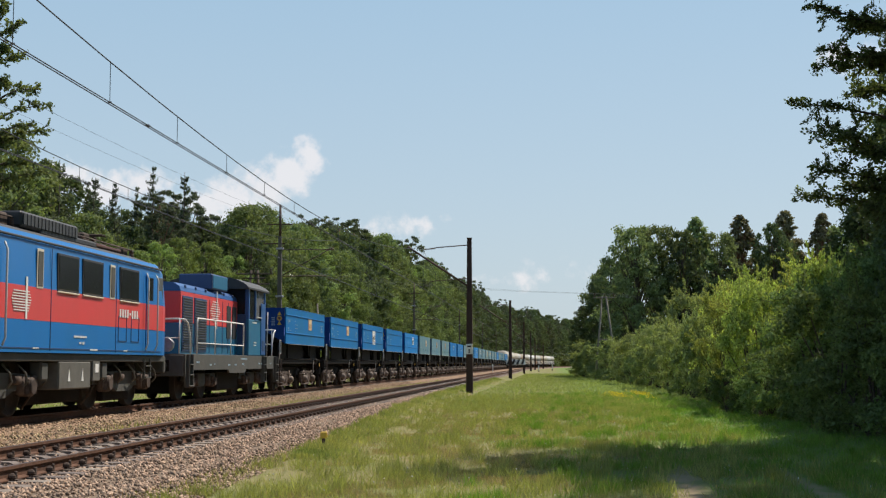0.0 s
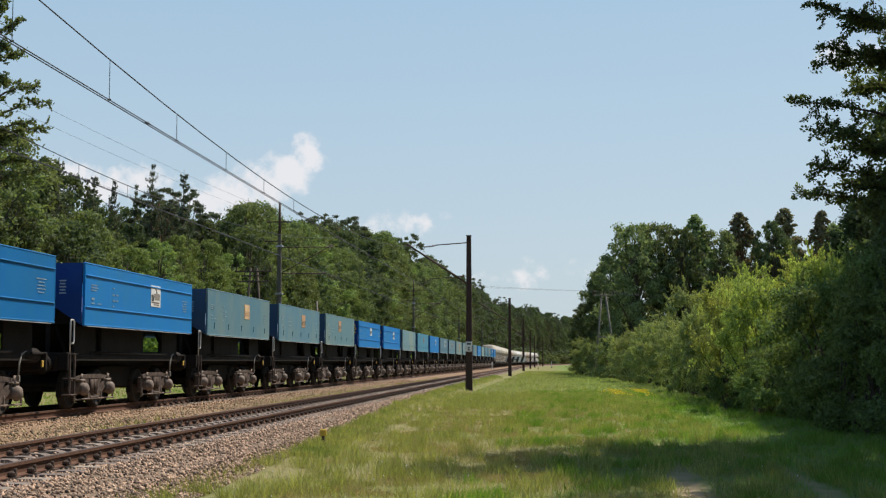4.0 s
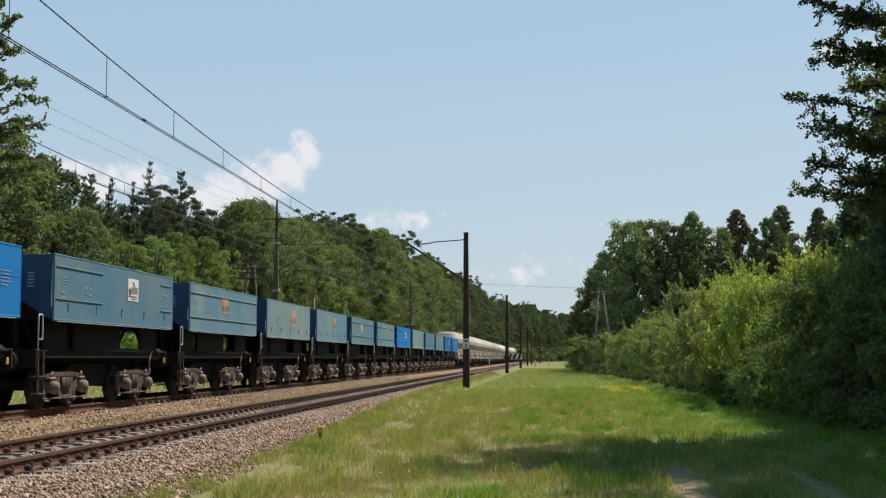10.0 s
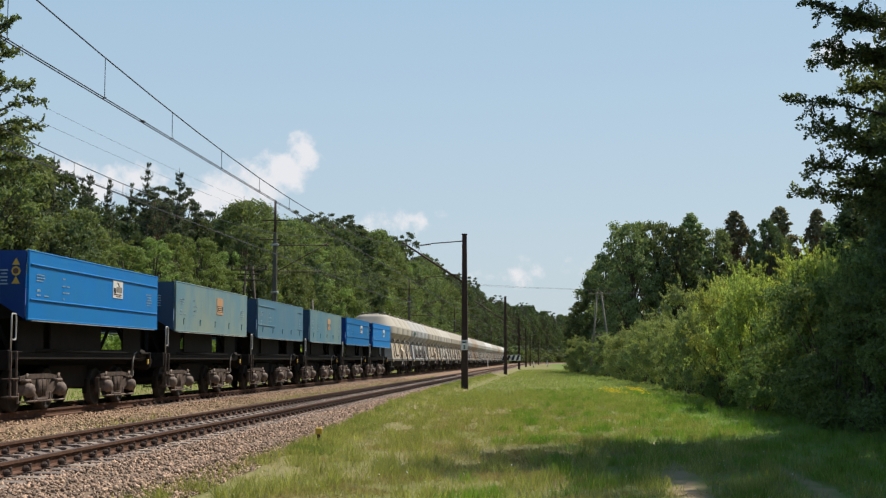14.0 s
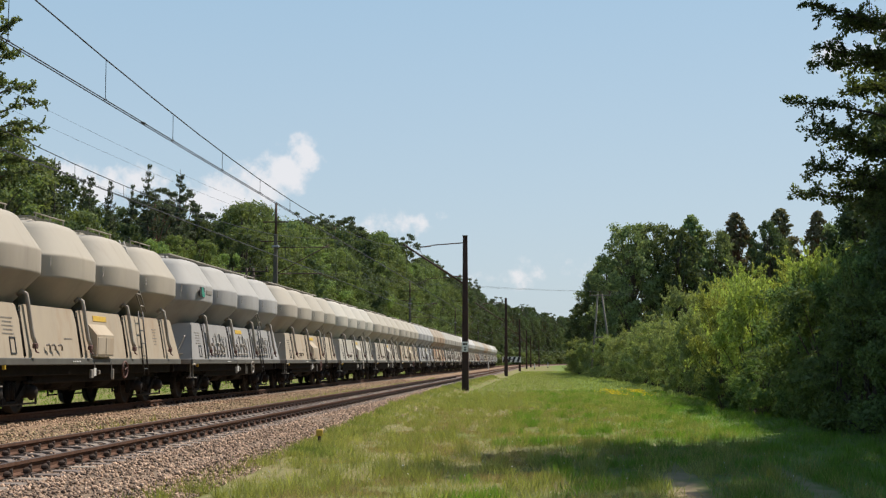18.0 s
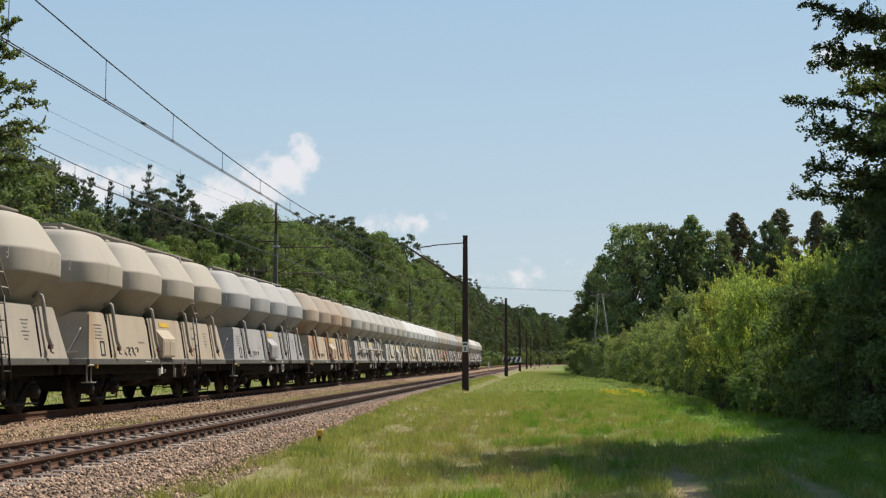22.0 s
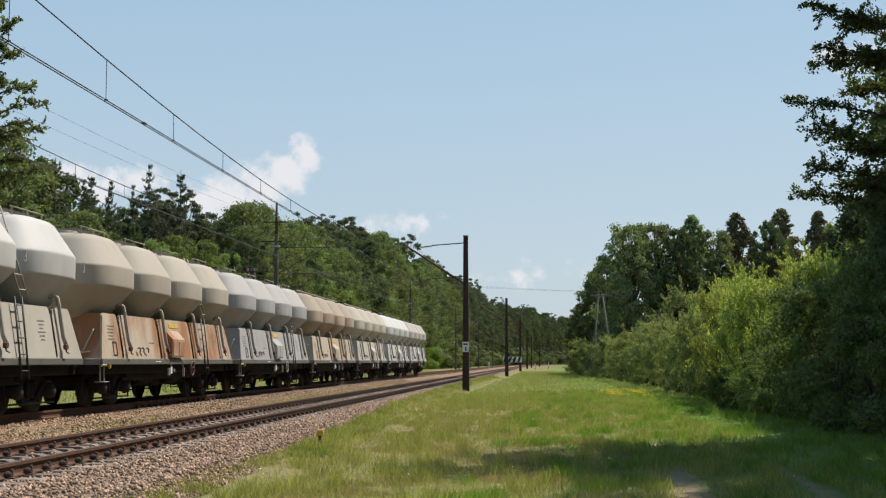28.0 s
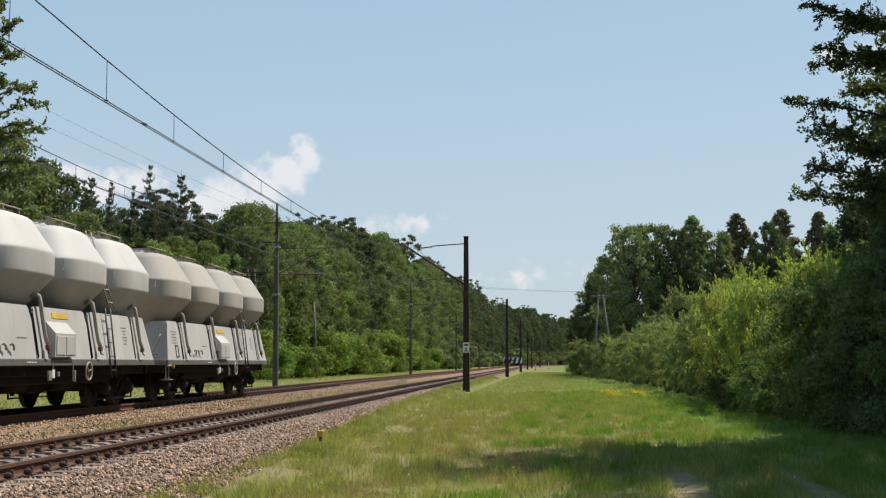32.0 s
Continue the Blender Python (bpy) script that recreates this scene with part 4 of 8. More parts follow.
def conifer_meshes(kind, seed, h, width, low, per, size, bark, leaf, taper=0.75):
    """A spruce: whorls of boughs that droop and turn up at the tip, with open gaps between them."""
    key = (kind, seed)
    if key in TREES:
        return TREES[key]
    rng = np.random.default_rng(seed)
    g = Geo()
    r = 0.011 * h + 0.04
    g.tube([(0.04 * math.sin(5 * u), 0.04 * math.cos(4 * u), -0.3 + (h + 0.3) * u) for u in np.linspace(0, 1, 8)], r, 8, 0.012)
    P, A, B = [], [], []
    z = low
    while z < h - 0.1:
        u = (z - low) / (h - low)
        for k in range(6 if u < 0.8 else 4):
            a = rng.uniform(0, 6.283)
            ln = (width * (1 - u) ** taper + 0.12) * rng.uniform(0.45, 1.15)
            way = np.array([math.cos(a), math.sin(a), 0.0])
            rise = rng.uniform(-0.25, 0.10) + 0.35 * u
            tip = np.array([0, 0, z]) + way * ln + np.array([0, 0, rise * ln + 0.10 * ln])
            mid = np.array([0, 0, z]) + way * ln * 0.55 + np.array([0, 0, rise * ln * 0.45 - 0.06 * ln])
            g.tube([(0, 0, z), tuple(mid), tuple(tip)], 0.022, 4, 0.006, caps=False)
            m = int(per * (0.25 + ln / width))
            f = rng.uniform(0.12, 1.04, m)
            base = np.array([0, 0, z])[None]
            c = np.where((f < 0.55)[:, None], base + (mid - base) * (f / 0.55)[:, None], mid + (tip - mid) * ((f - 0.55) / 0.45)[:, None])
            side = np.array([-way[1], way[0], 0])
            c = c + side[None] * (rng.normal(0, 0.13, m) * ln * (1.15 - f))[:, None] + np.array([0, 0, 1.0])[None] * rng.normal(-0.05, 0.06, m)[:, None]
            ax = way[None] * 0.7 + side[None] * rng.choice([-0.9, 0.9], m)[:, None] + rng.normal(0, 0.35, (m, 3))
            ax[:, 2] -= 0.25
            ax /= np.linalg.norm(ax, axis=1)[:, None]
            bx = np.cross(ax, rng.normal(0, 0.5, (m, 3)) + np.array([0, 0, 1.0])); bx /= np.linalg.norm(bx, axis=1)[:, None]
            sz = size * rng.uniform(0.6, 1.3, m)[:, None]
            P.append(c); A.append(ax * sz); B.append(bx * sz * 0.8)
        z += 0.34 + 0.22 * rng.uniform() - 0.12 * u
    TREES[key] = (g.mesh("trunk", bark), quads_mesh("crown", np.concatenate(P), np.concatenate(A), np.concatenate(B), leaf))
    return TREES[key]


def plant_tree(name, meshes, x, y, turn, scale, label, category, group):
    t = thing(name, label, category, group, at=pose(x, y, ground_z(x, y) - 0.05, 0, 0, turn) @ Matrix.Diagonal((scale[0], scale[0], scale[1], 1)))
    part("trunk", meshes[0], None, t)
    part("crown", meshes[1], None, t)
    return t


def forest_left():
    """The forest beyond the far track: young birches and spruces close by, tall dark mixed wood further on."""
    rng = np.random.default_rng(11)
    oak = [tree_meshes("oak", 20 + i, 12, 3.3, 1.6, 17500, 0.105, BARK, LEAF_OAK, "oak", 84) for i in range(3)]
    birch = [tree_meshes("birch", 40 + i, 12, 2.4, 1.2, 15500, 0.090, BARK, LEAF_BIRCH, "birch", 78) for i in range(3)]
    pine = [tree_meshes("pine", 60 + i, 13, 2.2, 4.0, 12000, 0.100, PINE_BARK, LEAF_PINE, "pine", 62) for i in range(2)]
    spruce = [conifer_meshes("spruce", 70 + i, 12, 2.3, 1.2, 95, 0.085, BARK, LEAF_PINE) for i in range(3)]
    # Oak-shaped trees in darker leaves: shaded stretches of wood, as leaf colour.
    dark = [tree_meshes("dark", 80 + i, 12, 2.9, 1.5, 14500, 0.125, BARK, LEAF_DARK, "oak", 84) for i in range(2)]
    words = {"oak_tree": "broad leafy oak with a dense green crown", "birch_tree": "slender light green broadleaf tree", "spruce_tree": "dark narrow spruce of the forest edge",
             "pine_tree": "tall pine with a reddish trunk", "forest_tree": "leafy tree with forest shade put into darker leaves"}
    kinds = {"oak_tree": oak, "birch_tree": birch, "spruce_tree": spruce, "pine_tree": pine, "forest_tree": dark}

    def skyline(s):
        return float(np.interp(s, [40, 58, 66, 74, 80, 92, 99, 107, 127, 142, 184, 228, 271, 335, 475], [10.6, 10.9, 10.2, 10.3, 10.7, 11.2, 11.0, 12.6, 13.6, 14.8, 18.0, 19.6, 21.0, 22.3, 22.5]))

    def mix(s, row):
        """Shares of the kinds along the forest, front row first; forest_tree brings the shaded tone."""
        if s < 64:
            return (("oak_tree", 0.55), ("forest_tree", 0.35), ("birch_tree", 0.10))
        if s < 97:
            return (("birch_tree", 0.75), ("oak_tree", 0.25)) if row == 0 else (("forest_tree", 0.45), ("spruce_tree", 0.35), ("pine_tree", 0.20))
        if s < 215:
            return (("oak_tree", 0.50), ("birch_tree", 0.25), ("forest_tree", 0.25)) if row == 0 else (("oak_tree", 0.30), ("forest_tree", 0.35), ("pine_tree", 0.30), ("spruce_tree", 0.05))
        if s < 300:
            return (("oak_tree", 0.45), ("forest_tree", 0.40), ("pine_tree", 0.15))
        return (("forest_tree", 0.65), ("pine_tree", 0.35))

    def place(kind, s, off, hh, wide=1.0):
        m = kinds[kind][int(rng.integers(len(kinds[kind])))]
        v = hh / 12.0
        p = along(s, off)
        plant_tree(kind, m, p.x, p.y, rng.uniform(0, 360), (max(0.70, min(v, 1.6)) * rng.uniform(0.85, 1.12) * wide, v), words[kind], "tree", "forest beyond the far track")

    s = 34.0
    while s < 960:
        step = 3.0 if s < 130 else (4.6 if s < 260 else (7.0 if s < 560 else 6.0))
        for row in range(3 if s < 260 else 2):
            off = -23.0 - row * rng.uniform(2.8, 4.4) - rng.uniform(-0.9, 1.0)
            ss = s + rng.uniform(-1.4, 1.4)
            low = 0.84 if (row == 0 and 66 < s < 97) else (0.93 if row == 0 else 1.02)
            hh = skyline(ss * (24.0 / -off)) * (-off / 24.0) ** 0.9 * rng.uniform(0.80, 1.07) * low
            r = rng.uniform()
            for kind, share in mix(ss, row):
                r -= share
                if r <= 0:
                    break
            place(kind, ss, off, hh)
        s += step
    # spruces that stand out of the skyline, the small ones beside them, and the round oaks
    for k, (s, off, h, w) in enumerate(((84.0, -25.5, 13.9, 0.80), (91.5, -25.5, 14.6, 0.95), (76.5, -25.5, 11.9, 0.55), (72.8, -25.5, 11.3, 0.55), (79.0, -26.5, 12.0, 0.60), (95.0, -26.5, 13.4, 0.70), (87.0, -27.5, 13.0, 0.7))):
        plant_tree("spruce_tree", spruce[k % 3], off, s, s * 7, (w, h / 12.0), "dark narrow spruce above its neighbours", "tree", "forest beyond the far track")
    for s, off, h in ((105, -24, 13.8), (111, -24.5, 14.6), (118, -25, 14.2), (127, -24.5, 14.6), (134, -24, 15.0)):
        plant_tree("oak_tree", oak[int(s) % 3], off, s, s * 13, (1.12, h / 12.0), "broad leafy oak with a rounded crown", "tree", "forest beyond the far track")


def undergrowth():
    rng = np.random.default_rng(5)
    ms = []
    for k in range(3):
        r2 = np.random.default_rng(300 + k)
        blobs = [((r2.uniform(-1.1, 1.1), r2.uniform(-1.1, 1.1), r2.uniform(0.35, 1.9)), r2.uniform(0.30, 0.62)) for _ in range(20)]
        g = Geo()
        for c, _ in blobs[::2]:
            g.tube([(c[0] * 0.2, c[1] * 0.2, -0.1), (c[0] * 0.7, c[1] * 0.7, c[2] * 0.6), c], 0.03, 5, 0.01, caps=False)
        p, a, b = leaf_cloud(r2, blobs, 4200, 0.085, 0.8, 0.5, 0.2)
        ms.append((g.mesh("stem_cluster", BARK), quads_mesh("foliage", p, a, b, LEAF_LIGHT)))
    for i in range(84):
        s = 40 + 190 * (i / 84) ** 1.1 + rng.uniform(-1, 1)
        off = -19.6 - rng.uniform(0, 2.6) - (1.5 if s < 60 else 0)
        k = rng.uniform(0.7, 1.35) * (1.0 + s / 500) * (1.35 if 105 < s < 175 else 1.0)
        t = thing("shrub", "bright green shrub at the forest edge", "bush", "forest edge shrubs",
                  at=pose(off, s, ground_z(off, s), 0, 0, rng.uniform(0, 360)) @ Matrix.Diagonal((k * 1.1, k * 1.1, k, 1)))
        m = ms[i % 3]
        tagged(part("stem_growth", m[0], None, t), kind="stuff")
        part("foliage", m[1], None, t)


def far_brush():
    """Dark brush that closes the forest's foot far along the line."""
    rng = np.random.default_rng(55)
    ms = []
    for k in range(2):
        r2 = np.random.default_rng(350 + k)
        blobs = [((r2.uniform(-1.6, 1.6), r2.uniform(-1.6, 1.6), r2.uniform(0.3, 2.4)), r2.uniform(0.5, 0.8)) for _ in range(18)]
        p, a, b = leaf_cloud(r2, blobs, 1800, 0.20, 0.9, 0.5)
        ms.append(quads_mesh("foliage", p, a, b, LEAF_DARK if k else LEAF_OAK))
    for i in range(120):
        s = 225 + 720 * i / 120 + rng.uniform(-2, 2)
        off = -19.5 - rng.uniform(0, 3.0)
        q = along(s, off)
        k = rng.uniform(1.0, 1.7) + (0.6 if s > 500 else 0)
        t = thing("shrub", "dark green brush at the forest's foot", "bush", "far brush", at=pose(q.x, q.y, ground_z(q.x, q.y), 0, 0, rng.uniform(0, 360)) @ Matrix.Diagonal((k * 1.5, k * 1.5, k, 1)))
        part("foliage", ms[i % 2], None, t)


def bushes_right():
    """The hedge of tall bushes along the grass strip."""
    ms = []
    for k in range(8):
        high = k > 3                     # bare stems at the foot
        r2 = np.random.default_rng(400 + k)
        blobs = []
        for i in range(44):
            a, u = i * 2.39996 + r2.uniform(-0.6, 0.6), r2.uniform(0, 1)
            w = 2.3 * math.sqrt(max(0.10, 1 - (1.45 * u - 0.55) ** 2)) * r2.uniform(0.75, 1.12)
            r = w * math.sqrt(r2.uniform(0.20, 1))
            blobs.append(((r * math.cos(a), r * math.sin(a), (1.05 + 3.15 * u) if high else 0.22 + 3.95 * u ** 1.15), r2.uniform(0.26, 0.72)))
        g = Geo()
        for c, _ in blobs[::2]:
            g.tube([(c[0] * 0.12, c[1] * 0.12, -0.2), (c[0] * 0.5, c[1] * 0.5, c[2] * 0.6), c], 0.05, 5, 0.012, caps=False)
        p, a, b = leaf_cloud(r2, blobs, 15500, 0.070, 0.60, 0.45, 0.22, 1.1)
        # long shoots that stick out, with leaves along them
        P, A, B = [p], [a], [b]
        for c, br in [blobs[i] for i in r2.integers(0, 44, 110)]:
            d = np.array([c[0] * 0.35, c[1] * 0.35, 0.5]) + r2.normal(0, 0.55, 3)
            d /= np.linalg.norm(d)
            ln = r2.uniform(0.5, 1.15)
            m = 34
            f = r2.uniform(0.25, 1.0, m)
            q = np.array(c)[None] + d[None] * (br * 0.5 + ln * f)[:, None] - np.array([0, 0, 1])[None] * (0.22 * f ** 2 * ln)[:, None] + r2.normal(0, 0.035, (m, 3))
            ax = d[None] * 0.6 + r2.normal(0, 0.6, (m, 3)); ax /= np.linalg.norm(ax, axis=1)[:, None]
            bx = np.cross(ax, r2.normal(0, 0.6, (m, 3)) + np.array([0, 0, 1.0])); bx /= np.linalg.norm(bx, axis=1)[:, None]
            P.append(q); A.append(ax * 0.062); B.append(bx * 0.062)
            g.tube([c, tuple(np.array(c) + d * (br * 0.5 + ln) - np.array([0, 0, 0.2 * ln]))], 0.010, 4, 0.004, caps=False)
        p, a, b = np.concatenate(P), np.concatenate(A), np.concatenate(B)
        # Same foliage in up to three tones; LEAF_HEDGE_SHADE has shade in its colour.
        ms.append([(g.mesh("stem_cluster", BARK), quads_mesh("foliage", p, a, b, lm)) for lm in ((LEAF_BUSH,) if high else (LEAF_BUSH, LEAF_BUSH_PALE, LEAF_HEDGE_SHADE))])

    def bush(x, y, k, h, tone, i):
        t = thing("bush", ("tall leafy bush with bright yellow-green leaves", "pale green leafy bush", "bush with shade put into its dark green leaves")[tone], "bush", "hedge bushes",
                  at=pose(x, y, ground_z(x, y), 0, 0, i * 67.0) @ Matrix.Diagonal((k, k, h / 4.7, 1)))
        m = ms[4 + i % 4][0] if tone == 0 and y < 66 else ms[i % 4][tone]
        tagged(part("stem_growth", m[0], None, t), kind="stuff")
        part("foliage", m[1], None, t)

    rows = [  # x, y, spread, height, tone
        # Tone 2 marks hedge in shade; the lowest ones stand in for foot shade.
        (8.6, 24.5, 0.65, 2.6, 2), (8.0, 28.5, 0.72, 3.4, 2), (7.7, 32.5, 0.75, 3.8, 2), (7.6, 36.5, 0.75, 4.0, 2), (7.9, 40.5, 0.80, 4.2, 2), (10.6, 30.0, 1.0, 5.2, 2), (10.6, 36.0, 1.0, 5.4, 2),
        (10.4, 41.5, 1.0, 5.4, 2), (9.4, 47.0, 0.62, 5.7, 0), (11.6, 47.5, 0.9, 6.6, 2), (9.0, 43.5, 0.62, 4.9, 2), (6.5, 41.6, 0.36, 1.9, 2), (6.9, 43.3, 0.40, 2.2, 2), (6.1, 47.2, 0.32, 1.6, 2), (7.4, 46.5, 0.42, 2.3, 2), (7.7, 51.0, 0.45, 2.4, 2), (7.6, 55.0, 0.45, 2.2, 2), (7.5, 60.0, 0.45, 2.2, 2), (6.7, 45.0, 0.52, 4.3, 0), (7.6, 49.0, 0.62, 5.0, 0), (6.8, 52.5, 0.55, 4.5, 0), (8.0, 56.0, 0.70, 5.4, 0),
        (6.9, 59.0, 0.52, 4.3, 1), (8.7, 62.0, 0.80, 5.9, 0), (6.9, 65.5, 0.52, 4.1, 1), (8.9, 70.0, 0.9, 5.6, 0), (7.1, 73.0, 0.58, 4.3, 1), (7.3, 82.0, 0.68, 4.4, 1), (10.6, 54.0, 0.9, 6.2, 0),
        (7.2, 90.0, 0.78, 4.5, 1), (7.0, 99.0, 0.72, 4.0, 1), (6.7, 109.0, 0.82, 4.5, 1), (6.3, 120.0, 0.75, 3.9, 1), (6.0, 132.0, 0.85, 4.4, 1), (5.5, 145.0, 0.75, 4.0, 1), (5.1, 158.0, 0.85, 4.3, 1),
        (4.3, 171.0, 0.95, 4.7, 1), (4.9, 184.0, 0.9, 4.6, 1), (10.2, 79.0, 1.1, 5.6, 0), (9.9, 95.0, 1.1, 7.2, 1), (9.6, 112.0, 1.2, 5.4, 1), (9.0, 135.0, 1.2, 5.2, 1)]
    for i, (x, y, k, h, tone) in enumerate(rows):
        bush(x, y, k, h, tone, i)


def forest_right():
    rng = np.random.default_rng(77)
    oak = [tree_meshes("lime", 95 + i, 12, 3.0, 1.0, 19000, 0.120, BARK, LEAF_LIME, "birch", 130) for i in range(3)]
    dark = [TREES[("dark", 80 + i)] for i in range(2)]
    red = [tree_meshes("red", 90 + i, 12, 2.5, 0.8, 18000, 0.13, PINE_BARK, LEAF_RED, "cone", 150) for i in range(2)]
    cone = [tree_meshes("cone", 93, 12, 2.7, 0.8, 18000, 0.13, BARK, LEAF_LIME, "cone", 150)]
    rows = [(9.2, 150, 15.2, 1.1, oak), (12.0, 152, 15.4, 1.1, oak), (14.6, 150, 14.8, 1.0, dark), (16.4, 153, 16.4, 1.35, cone), (19.0, 154, 14.8, 1.0, oak),
            (22.0, 158, 17.0, 1.45, red), (25.2, 155, 15.8, 0.9, dark), (27.2, 158, 17.4, 1.5, red), (31.0, 156, 16.8, 1.4, red), (33.5, 158, 15.8, 1.2, oak),
            (7.4, 165, 13.0, 0.9, dark), (6.2, 180, 10.5, 0.9, dark), (4.8, 190, 8.8, 0.8, dark), (8.4, 186, 14.0, 1.1, oak), (18, 168, 15.5, 1.2, dark),
            (24, 172, 16.0, 1.3, dark), (11, 172, 15.0, 1.2, dark), (37, 160, 16.0, 1.3, dark), (29, 170, 15.5, 1.3, dark), (42, 158, 15.5, 1.3, oak)]
    for i, (x, y, h, w, ms) in enumerate(rows):
        label = "tall pine with a reddish-brown crown" if ms is red else "dense dark green conifer with a pointed top" if ms is cone else "tall dark green leafy tree behind the hedge"
        plant_tree("pine_tree" if ms is red or ms is cone else "broadleaf_tree", ms[i % len(ms)], x, y, i * 51, (w * 1.12, h / 10.8), label, "tree", "trees behind the hedge")
    # woods that close the view along the line
    for i in range(70):
        s = 560 + rng.uniform(0, 160)
        off = -30 - rng.uniform(0, 30) if i < 34 else 20 + rng.uniform(0, 70)
        if i >= 50:
            s, off = 900 + rng.uniform(0, 60), rng.uniform(-30, 40)
        p = along(s, off)
        plant_tree("forest_tree", dark[i % 2], p.x, p.y, i * 77, (1.8, rng.uniform(1.35, 1.75)), "distant dark forest tree", "tree", "far woods")
    for i in range(26):
        s, off = 215 + i * 13 + rng.uniform(-3, 3), 20 + rng.uniform(0, 10) + i * 0.4
        p = along(s, off)
        plant_tree("forest_tree", dark[i % 2], p.x, p.y, i * 31, (1.3, rng.uniform(0.85, 1.2)), "dark leafy tree along the line", "tree", "far woods")


def overhanging_tree(name, base, h, limbs, seed, leaf, label, n_leaf, size, trunk_r, thin=1.0, level=0.45, reach=1.0):
    """A near tree whose boughs hang into the view. limbs: tips, in the world, with the spread of leaves."""
    rng = np.random.default_rng(seed)
    bx, by = base
    z0 = ground_z(bx, by)
    t = thing(name, label, "tree", at=pose(bx, by, z0))
    tr = [(0.15 * math.sin(2.2 * u) * 2, 0.1 * math.sin(3 * u), -0.3 + (h + 0.3) * u) for u in np.linspace(0, 1, 10)]
    part("trunk", Geo().tube(tr, trunk_r, 12, trunk_r * 0.12), BARK, t)
    P, A, B = [], [], []
    twigs = Geo()
    for tip, droop, dens in limbs:
        tip = Vector(tip) - Vector((bx, by, z0))
        flat = math.hypot(tip.x, tip.y)
        u = min(0.95, max(0.12, (tip.z - 0.12 * flat) / h))
        k = int(u * 9)
        a = Vector(tr[k]).lerp(Vector(tr[min(9, k + 1)]), u * 9 - k)
        pts = []
        for i in range(7):
            q = a.lerp(tip, i / 6) + Vector((0, 0, droop * math.sin(math.pi * i / 6)))
            pts.append(q)
        g = Geo().tube(pts, 0.05, 6, 0.006, caps=False)
        # twigs with their leaves, denser towards the trunk's side
        for j in range(int(26 * dens * thin)):
            s = rng.uniform(0.15, 1.0)
            k2 = min(5, int(s * 6))
            c = pts[k2].lerp(pts[k2 + 1], s * 6 - k2)
            way = Vector((rng.normal(0, 1), rng.normal(0, 1), rng.normal(-0.05, level)))
            way = (way.normalized() + (tip - a).normalized() * 0.7).normalized()
            ln = rng.uniform(0.35, 1.0) * (1.25 - 0.6 * s) * reach
            e = c + way * ln
            twigs.tube([c, e], 0.012, 4, 0.005, caps=False)
            m = int(n_leaf)
            f = rng.uniform(0.15, 1.05, m)
            cc = np.array(c)[None] + np.array(way)[None] * (ln * f)[:, None] + rng.normal(0, 0.055, (m, 3)) * (1.3 - 0.6 * f)[:, None]
            aa = rng.normal(size=(m, 3)) * 0.8 + np.array(way)[None]
            aa /= np.linalg.norm(aa, axis=1)[:, None]
            bb = np.cross(aa, rng.normal(size=(m, 3))); bb /= np.linalg.norm(bb, axis=1)[:, None]
            sz = size * rng.uniform(0.6, 1.25, m)[:, None]
            P.append(cc); A.append(aa * sz); B.append(bb * sz)
        part("bough", g, BARK, t)
    tagged(part("twig_growth", twigs, BARK, t), kind="stuff")
    part("leafage", quads_mesh("leafage", np.concatenate(P), np.concatenate(A), np.concatenate(B), leaf), None, t)
    return t


